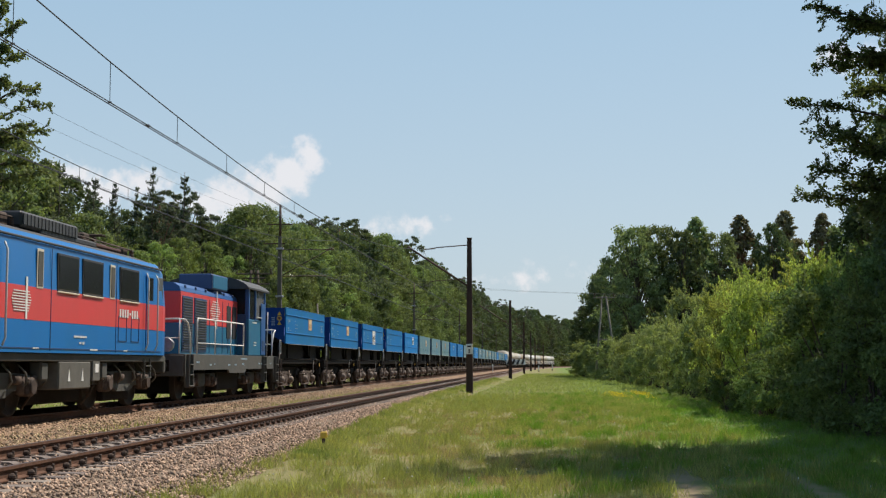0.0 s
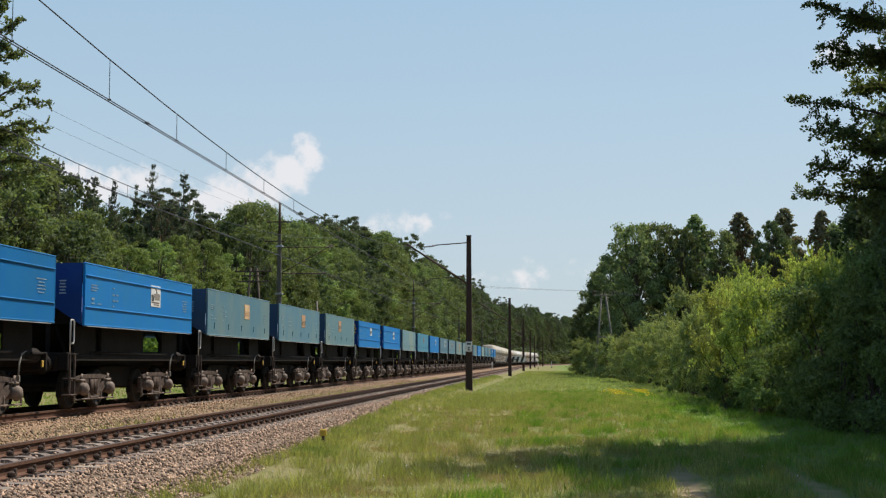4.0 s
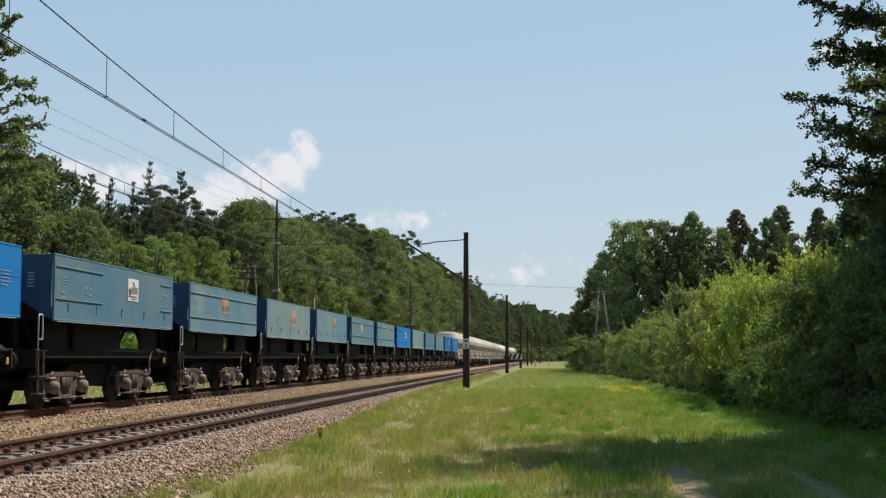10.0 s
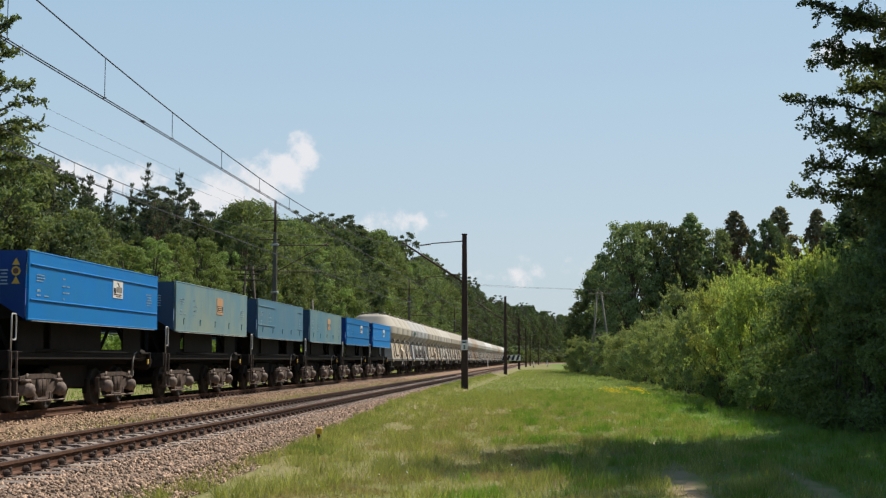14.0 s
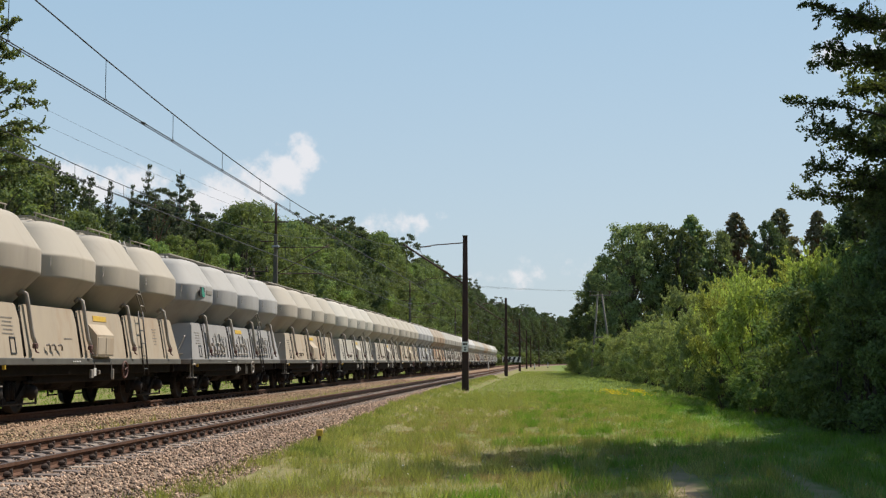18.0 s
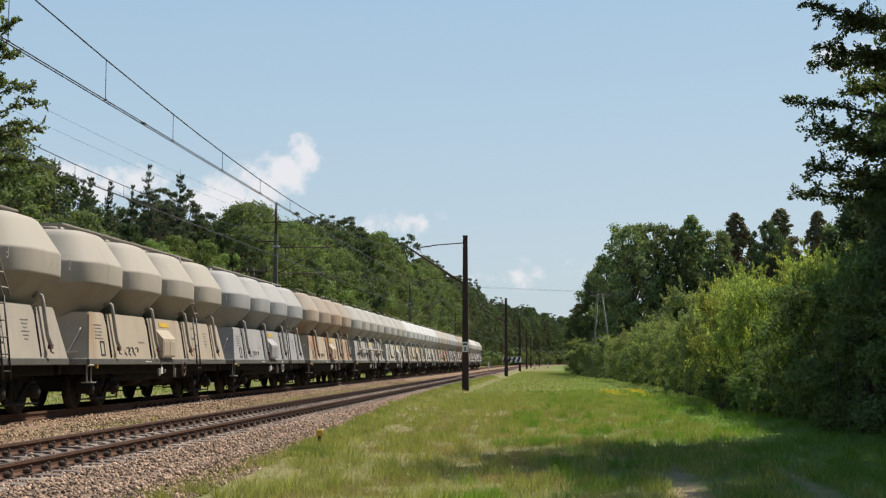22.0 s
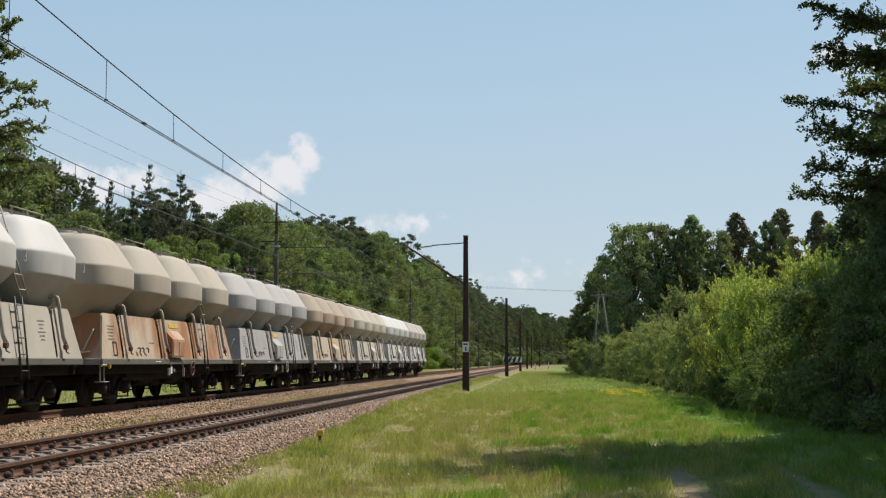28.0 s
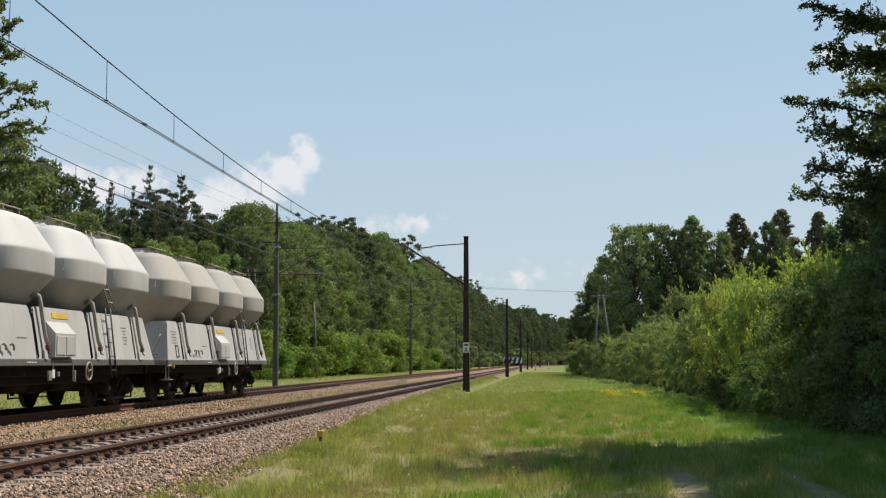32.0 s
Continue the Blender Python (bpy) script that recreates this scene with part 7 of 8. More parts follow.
def panel_piping_geo():
    """A bent air line, a small frame and lever handles before one panel."""
    g = Geo().tube([(lean_x(2.1) + 0.05, -1.2, 2.10), (lean_x(1.5) + 0.05, -1.15, 1.42), (lean_x(1.4) + 0.06, -1.0, 1.36), (lean_x(1.4) + 0.06, 0.9, 1.36)], 0.015, 6)
    for y0, y1, z0, z1 in ((-0.25, 0.35, 1.70, 1.98), (0.55, 1.10, 1.50, 1.90)):
        g.tube([(lean_x(z) + 0.05, y, z) for y, z in ((y0, z0), (y1, z0), (y1, z1), (y0, z1), (y0, z0))], 0.012, 5)
    for y in (-0.75, 0.05, 0.45):
        g.tube([(lean_x(1.62) + 0.04, y, 1.62), (lean_x(1.55) + 0.10, y + 0.06, 1.58), (lean_x(1.4) + 0.09, y + 0.10, 1.42)], 0.018, 6)
        g.box((lean_x(1.6) + 0.04, y, 1.64), (0.08, 0.12, 0.10), 0.02)
    return g


def silo_wagon(tank_paint, panel_paint, walkway, label, piped=False, logo=None, ribbed=False):
    w = thing("silo_wagon", label, "freight wagon", "cement silo wagons")
    for y in (-5.1, -1.7, 1.7, 5.1):
        t = part("tank", shared("tank", tank_geo, tank_paint), None, w, "", pose(0, y, 0))
        part("manhole", shared("manhole", lambda: Geo().lathe([(0.0, 4.36), (0.30, 4.35), (0.33, 4.32), (0.33, 4.20)], 16), tank_paint), None, t)
        part("rung_plate", shared("rung_plate", lambda: Geo().box((1.565, 0, 0), (0.012, 0.07, 0.22), 0.004), SILL), None, t, "", pose(0, 0, 3.28, 0, 0, 38))
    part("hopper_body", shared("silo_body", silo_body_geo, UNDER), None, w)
    for k in (-1, 1):
        for y in (-3.27, 0.05, 3.37):
            part("side_panel", shared("side_panel", panel_geo, panel_paint), None, w, "", pose(0, y, 0) if k > 0 else pose(0, y, 0, 0, 0, 180))
        for y in (-5.74, 5.80):
            way = 1 if (y < 0) == (k > 0) else -1
            part("side_panel", shared("half_panel%d" % way, lambda way=way: panel_geo(0.78, 0.50, way), panel_paint), None, w, "", pose(0, y, 0) if k > 0 else pose(0, y, 0, 0, 0, 180))
        part("end_panel", shared("end_panel", silo_end_geo, panel_paint), None, w, "", pose(0, 6.52, 0) if k > 0 else pose(0, -6.52, 0, 0, 0, 180))
        part("side_sill", shared("side_sill", lambda: Geo().box((0, 0, 1.10), (0.07, 13.15, 0.15), 0.015), BOX_GREY), None, w, "dark grey side sill", pose(k * 1.50, 0, 0))
        part("end_sill", shared("end_sill", lambda: Geo().box((0, 0, 1.10), (2.95, 0.07, 0.15), 0.015), SILL), None, w, "", pose(0, k * 6.56, 0))
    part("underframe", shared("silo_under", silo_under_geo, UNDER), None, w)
    bogie(w, -4.6, cast=UNDER, boxes=AXLE_BLACK)
    bogie(w, 4.6, cast=UNDER, boxes=AXLE_BLACK)
    buffers(w, SILO_LEN / 2)

    def pipe():
        return Geo().tube([(1.20, -0.02, 2.46), (1.30, -0.02, 2.54), (1.38, 0.0, 2.48), (1.41, 0.02, 2.30), (1.46, 0.04, 1.95), (1.51, 0.07, 1.62), (1.56, 0.10, 1.46)], 0.045, 8)

    def valve():
        g = Geo().box((1.56, 0.10, 1.42), (0.08, 0.16, 0.12), 0.02).tube([(1.58, 0.02, 1.40), (1.60, 0.05, 1.30), (1.60, 0.18, 1.28)], 0.018, 5)
        return g
    for y in (-4.62, -1.28, 2.02, 5.28):
        p = part("vent_pipe", shared("vent_pipe", pipe, PIPE), None, w, "", pose(0, y, 0))
        part("valve", shared("valve", valve, VALVE), None, p, "dull red valve")
        part("seam", shared("seam", lambda: Geo().tube([(1.49, -0.26, 1.20), (1.43, -0.28, 1.60), (1.345, -0.30, 2.12)], 0.028, 6), UNDER), None, p)
    # control cabinet on the third panel
    if not ribbed:
        cab = part("cabinet", shared("cabinet", lambda: Geo().prism([(1.30, 1.22), (1.60, 1.22), (1.60, 1.72), (1.36, 1.98), (1.30, 1.98)], 1, -0.62, 0.62), panel_paint), None, w, "", pose(0, -0.25, 0))
        part("cabinet_door", shared("cabinet_door", lambda: Geo().box((1.605, -0.29, 1.46), (0.02, 0.54, 0.40), 0.006).box((1.605, 0.29, 1.46), (0.02, 0.54, 0.40), 0.006), panel_paint), None, cab)
    part("yellow_strip", shared("yellow_strip", lambda: Geo().box((0, 0, 0), (0.012, 0.95, 0.13), 0.003), YELLOW), None, w, "yellow warning strip", pose(1.352, 0.0, 2.11, 0, -9.3, 0))
    lad = part("ladder", shared("silo_ladder", lambda: ladder_geo(0.75, 2.40, 1.60, 1.40), BLACK), None, w, "", pose(0, 3.05, 0))
    part("upper_ladder", shared("silo_ladder_up", lambda: ladder_geo(2.40, 4.3, 1.40, 0.75), PIPE), None, lad, "", pose(0, 0.34, 0))

    def wheel():
        g = Geo()
        pts = [(0, 0.20 * math.cos(a), 0.20 * math.sin(a)) for a in np.linspace(0, 2 * math.pi, 17)]
        g.tube(pts, 0.022, 6, caps=False)
        for a in (0.3, 2.4, 4.5):
            g.tube([(0, 0, 0), (0, 0.2 * math.cos(a), 0.2 * math.sin(a))], 0.014, 5)
        return g
    part("brake_wheel", shared("brake_wheel", wheel, VALVE if panel_paint in (BOX_RUST, BOX_TAN, TAN) else PIPE), None, w, "", pose(1.60, 1.25, 0.90))

    def levers():
        g = Geo()
        for y in (-3.75, -3.45, -3.05):
            g.tube([(1.50, y, 1.44), (1.54, y + 0.03, 1.46), (1.54, y + 0.11, 1.42), (1.53, y + 0.15, 1.34)], 0.022, 5)
        g.box((1.57, -1.1, 0.82), (0.05, 0.16, 0.20), 0.01).box((1.57, -0.6, 0.85), (0.05, 0.10, 0.10), 0.01).box((1.57, 0.4, 0.80), (0.05, 0.08, 0.25), 0.01)
        g.tube([(1.57, -0.9, 0.9), (1.57, -0.9, 1.1)], 0.012, 5).tube([(1.57, 0.3, 0.7), (1.57, 0.3, 1.08)], 0.012, 5)
        return g
    part("lever_set", shared("levers", levers, SILL), None, w)
    part("white_tag", shared("white_tag", lambda: Geo().box((1.60, -0.95, 0.86), (0.012, 0.15, 0.18), 0.004), WHITE), None, w)
    for k, y in ((1, -6.2), (-1, 6.2)):
        part("footstep", shared("silo_step", lambda: Geo().box((0, 0, 0.62), (0.25, 0.34, 0.03), 0.008).box((0, -0.15, 0.82), (0.03, 0.03, 0.42)).box((0, 0.15, 0.82), (0.03, 0.03, 0.42)), SILL), None, w, "", pose(k * 1.40, y, 0))
        part("grab_handle", shared("grab_handle", lambda: Geo().tube([(0, 0, 0), (0.03, -0.10, 0.02), (0.03, -0.30, 0.02), (0, -0.36, 0.0)], 0.018, 6), CREAM_TRIM), None, w, "", pose(k * 1.52, y - 0.05, 1.0))
    part("corner_lamp_iron", shared("lamp_iron", lambda: Geo().box((0, 0, 0), (0.06, 0.06, 0.16), 0.01), YELLOW), None, w, "small yellow bracket", pose(1.50, -5.95, 1.02))

    if walkway == "long":
        def walk_long():
            g = Geo()
            for k in (-0.55, 0.55):
                g.box((k, 0, 4.36), (0.05, 11.8, 0.05), 0.01)
            for i in range(60):
                g.box((0, -5.85 + 0.198 * i, 4.36), (1.1, 0.05, 0.03))
            for y in (-5.1, -1.7, 1.7, 5.1):
                for k in (-0.5, 0.5):
                    g.tube([(k, y, 4.15), (k, y, 4.36)], 0.02, 5)
            return g
        part("roof_walkway", shared("walk_long", walk_long, GRATING), None, w, "long steel roof walkway")
    else:
        def walk_short():
            g = Geo()
            for k in (-0.72, 0.72):
                g.tube([(k, -0.95, 4.38), (k, 0.95, 4.38)], 0.016, 6)
                for y in (-0.85, 0.0, 0.85):
                    g.tube([(k, y, 4.12), (k, y, 4.38)], 0.018, 5)
            for i in range(9):
                g.box((0, -0.8 + 0.2 * i, 4.33), (1.2, 0.02, 0.015))
            return g
        for y in (-5.1, -1.7, 1.7, 5.1):
            part("roof_grate", shared("walk_short", walk_short, GRATING), None, w, "", pose(0, y, 0))
    # stencilled lettering
    lean = -9.3

    def block(rows):
        g = Geo()
        for dy, dz, ww, hh in rows:
            a, i = -ww / 2, 0
            while a < ww / 2 - 0.01:
                p = min(ww / 2 - a, 0.05 + 0.04 * ((i * 5 + int(dz * 90)) % 3))
                g.box((0, dy + a + p / 2, dz), (0.006, p, hh * 0.75))
                a, i = a + p + 0.025, i + 1
        return g
    for key, y, z, rows in (("silo_text_a", -5.6, 1.85, [(0, 0.12 - 0.08 * i, 0.55 - 0.1 * (i % 2), 0.035) for i in range(5)]),
                            ("silo_text_b", 4.35, 1.80, [(0, 0.16 - 0.08 * i, 0.40 - 0.1 * (i % 3), 0.03) for i in range(6)]),
                            ("silo_text_c", -2.3, 1.60, [(0, 0.0, 0.5, 0.04)])):
        xw = 1.505 - 0.18 * (z - 1.17) / 1.10
        part("lettering", shared(key, lambda rows=rows: block(rows), SILL), None, w, "dark stencilled lettering as bars", pose(xw, y, z, 0, lean, 0))
    part("frame_plate", shared("frame_plate", lambda: Geo().box((0, -0.13, 0), (0.012, 0.03, 0.34)).box((0, 0.13, 0), (0.012, 0.03, 0.34)).box((0, 0, 0.16), (0.012, 0.28, 0.03)).box((0, 0, -0.16), (0.012, 0.28, 0.03)), BLACK), None, w, "", pose(1.468, -5.45, 1.42, 0, lean, 0))
    part("sill_mark", shared("sill_mark", lambda: block([(-2.0, 1.10, 0.5, 0.04)]), WHITE), None, w, "", pose(1.54, 0, 0))
    if piped:
        def pipes():
            g = Geo().tube([(1.56, -5.6, 1.72), (1.56, -5.3, 1.80), (1.56, 4.9, 1.80), (1.56, 5.3, 1.66), (1.56, 5.4, 1.50)], 0.045, 10)
            for y in (-4.5, -1.15, 2.15, 5.0):
                g.disc((1.54, y, 1.80), 0.085, 1, 0.07, 12).tube([(1.56, y, 1.80), (1.57, y + 0.05, 1.55)], 0.03, 7)
                g.box((1.42, y - 0.1, 2.28), (0.16, 0.22, 0.16), 0.04).tube([(1.42, y - 0.1, 2.3), (1.36, y - 0.1, 2.5)], 0.05, 8)
            return g
        part("discharge_pipe", shared("discharge_pipe", pipes, PIPE), None, w, "grey discharge piping along the side")
    part("end_rod", shared("end_rod", lambda: Geo().tube([(0.95, -6.52, 1.30), (1.02, -6.42, 1.38), (1.16, -6.24, 1.82), (1.18, -6.20, 1.88)], 0.026, 6).tube([(0.95, -6.52, 1.30), (1.20, -6.50, 1.34)], 0.02, 5), PIPE), None, w)
    for i, y in enumerate((-5.1, -1.7, 1.7, 5.1)):
        def figure(i=i):
            g = Geo().box((1.572, 1.28, 3.22), (0.008, 0.045, 0.20))
            if i:
                g.box((1.572, 1.24, 3.32 - 0.10 * (i - 1)), (0.008, 0.10, 0.035)).box((1.572, 1.24, 3.12), (0.008, 0.10, 0.035))
            return g
        part("tank_mark", shared("tank_mark%d" % i, figure, SILL), None, w, "", pose(0, y, 0))
    if ribbed:
        for y in (-3.27, 0.05, 3.37):
            part("panel_ribs", shared("panel_ribs", panel_ribs_geo, panel_paint), None, w, "", pose(0, y, 0))
            tagged(part("panel_piping", shared("panel_piping", panel_piping_geo, PIPE), None, w, "", pose(0, y, 0)), "dark bent air pipes and lever handles")
    if logo and logo[0] is LOCO_NAVY:
        em = part("emblem", shared("emblem_square", lambda: Geo().box((1.568, 0.0, 3.20), (0.010, 0.55, 0.30), 0.003), BLACK), None, w, "dark square emblem with a green arc", pose(0, -5.75, 0))
        part("arc", shared("emblem_arc", lambda: Geo().prism([(0.02, 3.06), (0.30, 3.06), (0.30, 3.16), (0.14, 3.24), (0.10, 3.34), (-0.10, 3.34), (-0.06, 3.18)], 0, 1.570, 1.580), LOCO_GREEN), None, em)
        part("emblem_text", shared("emblem_text", lambda: Geo().box((1.570, 0.85, 3.22), (0.008, 0.75, 0.12), 0.003), SILL), None, em)
    elif logo:
        for y in (-5.1, 5.1):
            part("emblem", shared("emblem%s" % logo[0].name, lambda: Geo().box((1.57, 0.0, 0), (0.01, 0.45, 0.16), 0.003), logo[0]), None, w, "plain coloured emblem patch", pose(0, y, 3.27, 0, 0, 24))
    if walkway == "long":
        part("warning_sign", shared("silo_sign", lambda: Geo().prism([(-0.16, -0.12), (0.16, -0.12), (0, 0.18)], 0, 1.562, 1.572), YELLOW), None, w, "yellow warning triangle", pose(0, 5.1, 3.25, 0, 0, 12))
    return w


# ---------------------------------------------------------------- electric locomotive
EU_LEN = 15.9


def electric_locomotive():
    w = thing("electric_locomotive", "blue electric locomotive with a broad red waist stripe", "locomotive")
    half = 6.75
    # body in bands so that the stripe is a panel of its own; the ends taper in plan
    plan = [(-1.15, half + 0.38), (1.15, half + 0.38), (1.38, half + 0.12), (1.52, half - 0.55), (1.52, -half + 0.55), (1.38, -half - 0.12), (1.15, -half - 0.38),
            (-1.15, -half - 0.38), (-1.38, -half - 0.12), (-1.52, -half + 0.55), (-1.52, half - 0.55), (-1.38, half + 0.12)]

    def band(z0, z1, s0=1.0, s1=1.0, e0=0.0, e1=0.0):
        n = len(plan)

        def ring(s, e, z):
            return [(x * s, y - e * (1 if y > 0 else -1) * (1 if abs(y) > half - 0.6 else 0), z) for x, y in plan]
        v = ring(s0, e0, z0) + ring(s1, e1, z1)
        return Geo().add(v, [tuple(range(n)), tuple(range(2 * n - 1, n - 1, -1))] + [(i, n + i, n + (i + 1) % n, (i + 1) % n) for i in range(n)])
    part("lower_body", band(1.33, 1.985), LOCO_BLUE, w, "blue lower body side")
    part("waist_stripe", band(1.985, 2.66, 1.002, 1.002), LOCO_RED, w, "broad red waist stripe")
    part("upper_body", band(2.66, 3.55, 1.0, 0.985, 0.0, 0.25), LOCO_BLUE, w, "blue window band")
    part("roof_edge", band(3.55, 3.76, 0.985, 0.915, 0.25, 0.40), LOCO_BLUE, w)
    part("roof", band(3.76, 3.94, 0.905, 0.58, 0.42, 0.8), LOCO_ROOF, w, "grey curved roof")
    part("gutter", Geo().box((1.515, 0, 3.62), (0.05, 12.2, 0.05), 0.015).box((-1.515, 0, 3.62), (0.05, 12.2, 0.05), 0.015), LOCO_ROOF, w)
    part("sole_bar", Geo().box((0, 0, 1.24), (2.9, 13.3, 0.18), 0.02), LOCO_DARK, w)
    x = 1.525
    for k in (1, -1):
        for y0, y1 in ((-1.67, -0.37), (-0.12, 1.25), (2.5, 4.0)):
            yc, ww = (y0 + y1) / 2 * k, y1 - y0
            f = part("side_window", Geo().box((k * (x - 0.005), yc, 3.05), (0.035, ww, 0.82), 0.01), RUBBER, w, "dark side window with rounded rubber frame")
            part("pane", Geo().box((k * (x + 0.012), yc, 3.05), (0.02, ww - 0.09, 0.73), 0.008), GLASS_DARK, f)
            part("window_sill", Geo().box((k * (x + 0.01), yc, 2.63), (0.05, ww, 0.035), 0.01), CREAM_TRIM, f)
        for yy, zz, ww, hh in ((2.75, 1.95, 0.62, 0.60), (3.75, 1.95, 0.62, 0.60)):
            ht = Geo()
            for a, b, c, d in ((-ww / 2, 0, 0.025, hh), (ww / 2, 0, 0.025, hh), (0, -hh / 2, ww, 0.025), (0, hh / 2, ww, 0.025)):
                ht.box((k * (x + 0.003), k * (yy + a), zz + b), (0.012, c, d))
            part("hatch_seam", ht, LOCO_NAVY, w)
        part("body_seam", Geo().box((k * (x + 0.002), 2.25 * k, 2.45), (0.010, 0.02, 2.15)).box((k * (x + 0.002), -2.0 * k, 2.45), (0.010, 0.02, 2.15)).box((k * (x + 0.002), 0, 1.42), (0.010, 12.0, 0.02)), LOCO_NAVY, w)
        for yc in (1.94, -2.65):
            v = part("vent_window", Geo().box((k * x, yc * k, 3.05), (0.02, 0.36, 0.82), 0.01), CREAM_TRIM, w, "narrow louvred window")
            part("vent_pane", Geo().box((k * (x + 0.012), yc * k, 3.05), (0.02, 0.26, 0.72), 0.008), LOCO_DARK, v)
        for q in (1, -1):
            d = part("cab_door", Geo().box((k * (x + 0.005), q * 4.97, 2.42), (0.03, 0.66, 2.0), 0.012), LOCO_BLUE, w, "blue cab door with a red stripe")
            part("door_stripe", Geo().box((k * (x + 0.022), q * 4.97, 2.32), (0.012, 0.64, 0.66)), LOCO_RED, d)
            part("door_pane", Geo().box((k * (x + 0.022), q * 4.97, 3.05), (0.014, 0.42, 0.60), 0.01), GLASS_DARK, d)
            for dy in (-0.42, 0.42):
                part("grab_rail", Geo().tube([(k * (x + 0.03), q * 4.97 + dy, 1.45), (k * (x + 0.09), q * 4.97 + dy, 1.6), (k * (x + 0.09), q * 4.97 + dy, 3.3), (k * (x + 0.03), q * 4.97 + dy, 3.45)], 0.022, 6), GREY_RAIL, w)
            part("cab_window", Geo().box((k * (x - 0.03), q * 5.95, 3.05), (0.03, 0.52, 0.72), 0.01), GLASS_SKY_GREY, w, "cab side window with grey sky reflection as colour")
            part("cab_steps", Geo().box((k * 1.48, q * 4.97, 0.75), (0.10, 0.5, 0.03)).box((k * 1.48, q * 4.97, 1.05), (0.10, 0.5, 0.03)).box((k * 1.48, q * 4.72, 0.98), (0.04, 0.03, 0.5)).box((k * 1.48, q * 5.22, 0.98), (0.04, 0.03, 0.5)), LOCO_DARK, w)
        # emblem of plain white strokes, running number and lettering as bars
        g = Geo()
        for i in range(8):
            g.box((k * (x + 0.008), -3.6 * k, 2.16 + 0.055 * i), (0.008, (1.0 - 0.06 * abs(i - 4)), 0.022))
        g.box((k * (x + 0.010), -3.35 * k, 2.42), (0.008, 0.09, 0.85))
        tagged(part("emblem", g, WHITE, w, "white emblem of thin strokes"), kind="stuff")
        g = Geo()
        for i in range(8):
            if i != 4:
                g.box((k * (x + 0.008), k * (2.55 + 0.19 * i), 2.33), (0.008, 0.10, 0.20))
        g.box((k * (x + 0.008), k * 3.31, 2.33), (0.008, 0.12, 0.05))
        tagged(part("running_number", g, WHITE, w, "white running number as plain bars"), kind="stuff")
        bars(w, k * (x + 0.004), k * -0.2, 1.70, [(0, 0.0, 0.8, 0.06), (0, -0.14, 0.12, 0.10), (0.2, -0.14, 0.12, 0.10), (0.9, -0.28, 0.5, 0.05), (-2.6, -0.28, 0.3, 0.04), (3.2, -0.28, 0.3, 0.04)], WHITE)
    # cab fronts
    for q in (1, -1):
        for kx in (-0.52, 0.52):
            part("windscreen", Geo().box((kx, q * (half + 0.30), 3.08), (0.92, 0.05, 0.72), 0.03, Matrix.Rotation(q * 0.14, 3, "X")), GLASS_DARK, w, "dark windscreen")
        for kx in (-0.95, 0.95):
            part("headlight", Geo().disc((kx, q * (half + 0.37), 1.75), 0.16, 1, 0.10, 16), STEEL, w, "round headlight")
        part("buffer_beam", Geo().box((0, q * (half + 0.25), 1.08), (2.7, 0.20, 0.45), 0.03), LOCO_DARK, w)
    # roof gear
    part("roof_hatch", Geo().box((0, 0.6, 3.98), (1.9, 3.6, 0.14), 0.03), LOCO_ROOF, w)
    louv = part("resistor_housing", Geo().box((0.1, -0.6, 4.14), (1.7, 3.4, 0.34), 0.04), BLACK, w, "black louvred resistor housing")
    for i in range(16):
        part("louvre", shared("louvre", lambda: Geo().box((0, 0, 0), (0.03, 0.16, 0.24), 0.005), LOCO_ROOF), None, louv, "", pose(0.97, -2.15 + 0.205 * i, 4.14))
    for y in (3.9, -4.6):
        pan = part("pantograph", Geo().box((0, y, 4.05), (1.5, 2.0, 0.08), 0.02), VALVE, w, "folded brown pantograph")
        fold = Geo()
        for kx in (-0.55, 0.55):
            fold.tube([(kx, y - 0.9, 4.12), (kx * 0.7, y + 0.85, 4.20), (kx, y - 0.75, 4.28)], 0.022, 6)
        fold.tube([(-0.85, y - 0.8, 4.30), (0.85, y - 0.8, 4.30)], 0.03, 6).tube([(-0.85, y - 0.6, 4.30), (0.85, y - 0.6, 4.30)], 0.03, 6)
        part("pantograph_arms", fold, BOGIE, pan)
        for kx in (-0.6, 0.6):
            for dy in (-0.8, 0.8):
                part("roof_insulator", insulator(Geo(), (kx, y + dy, 3.90), (kx, y + dy, 4.05), 0.07), PORCELAIN, pan)
    for y, h in ((-2.6, 0.30), (1.6, 0.26), (2.4, 0.34), (5.4, 0.22), (-5.9, 0.22)):
        c = part("roof_equipment", Geo().box((0.45, y, 3.95 + h / 2), (0.5, 0.45, h), 0.04).box((-0.4, y + 0.1, 3.95 + h * 0.4), (0.6, 0.35, h * 0.8), 0.04), BOGIE, w, "brown roof equipment")
        part("roof_insulator", insulator(Geo(), (0.75, y + 0.35, 3.88), (0.75, y + 0.35, 4.15), 0.07), PORCELAIN, c)
    part("roof_cable", Geo().tube([(0.75, -5.6, 4.14), (0.75, -2.3, 4.17), (0.75, 2.0, 4.16), (0.75, 5.7, 4.14)], 0.02, 6), BOGIE, w)
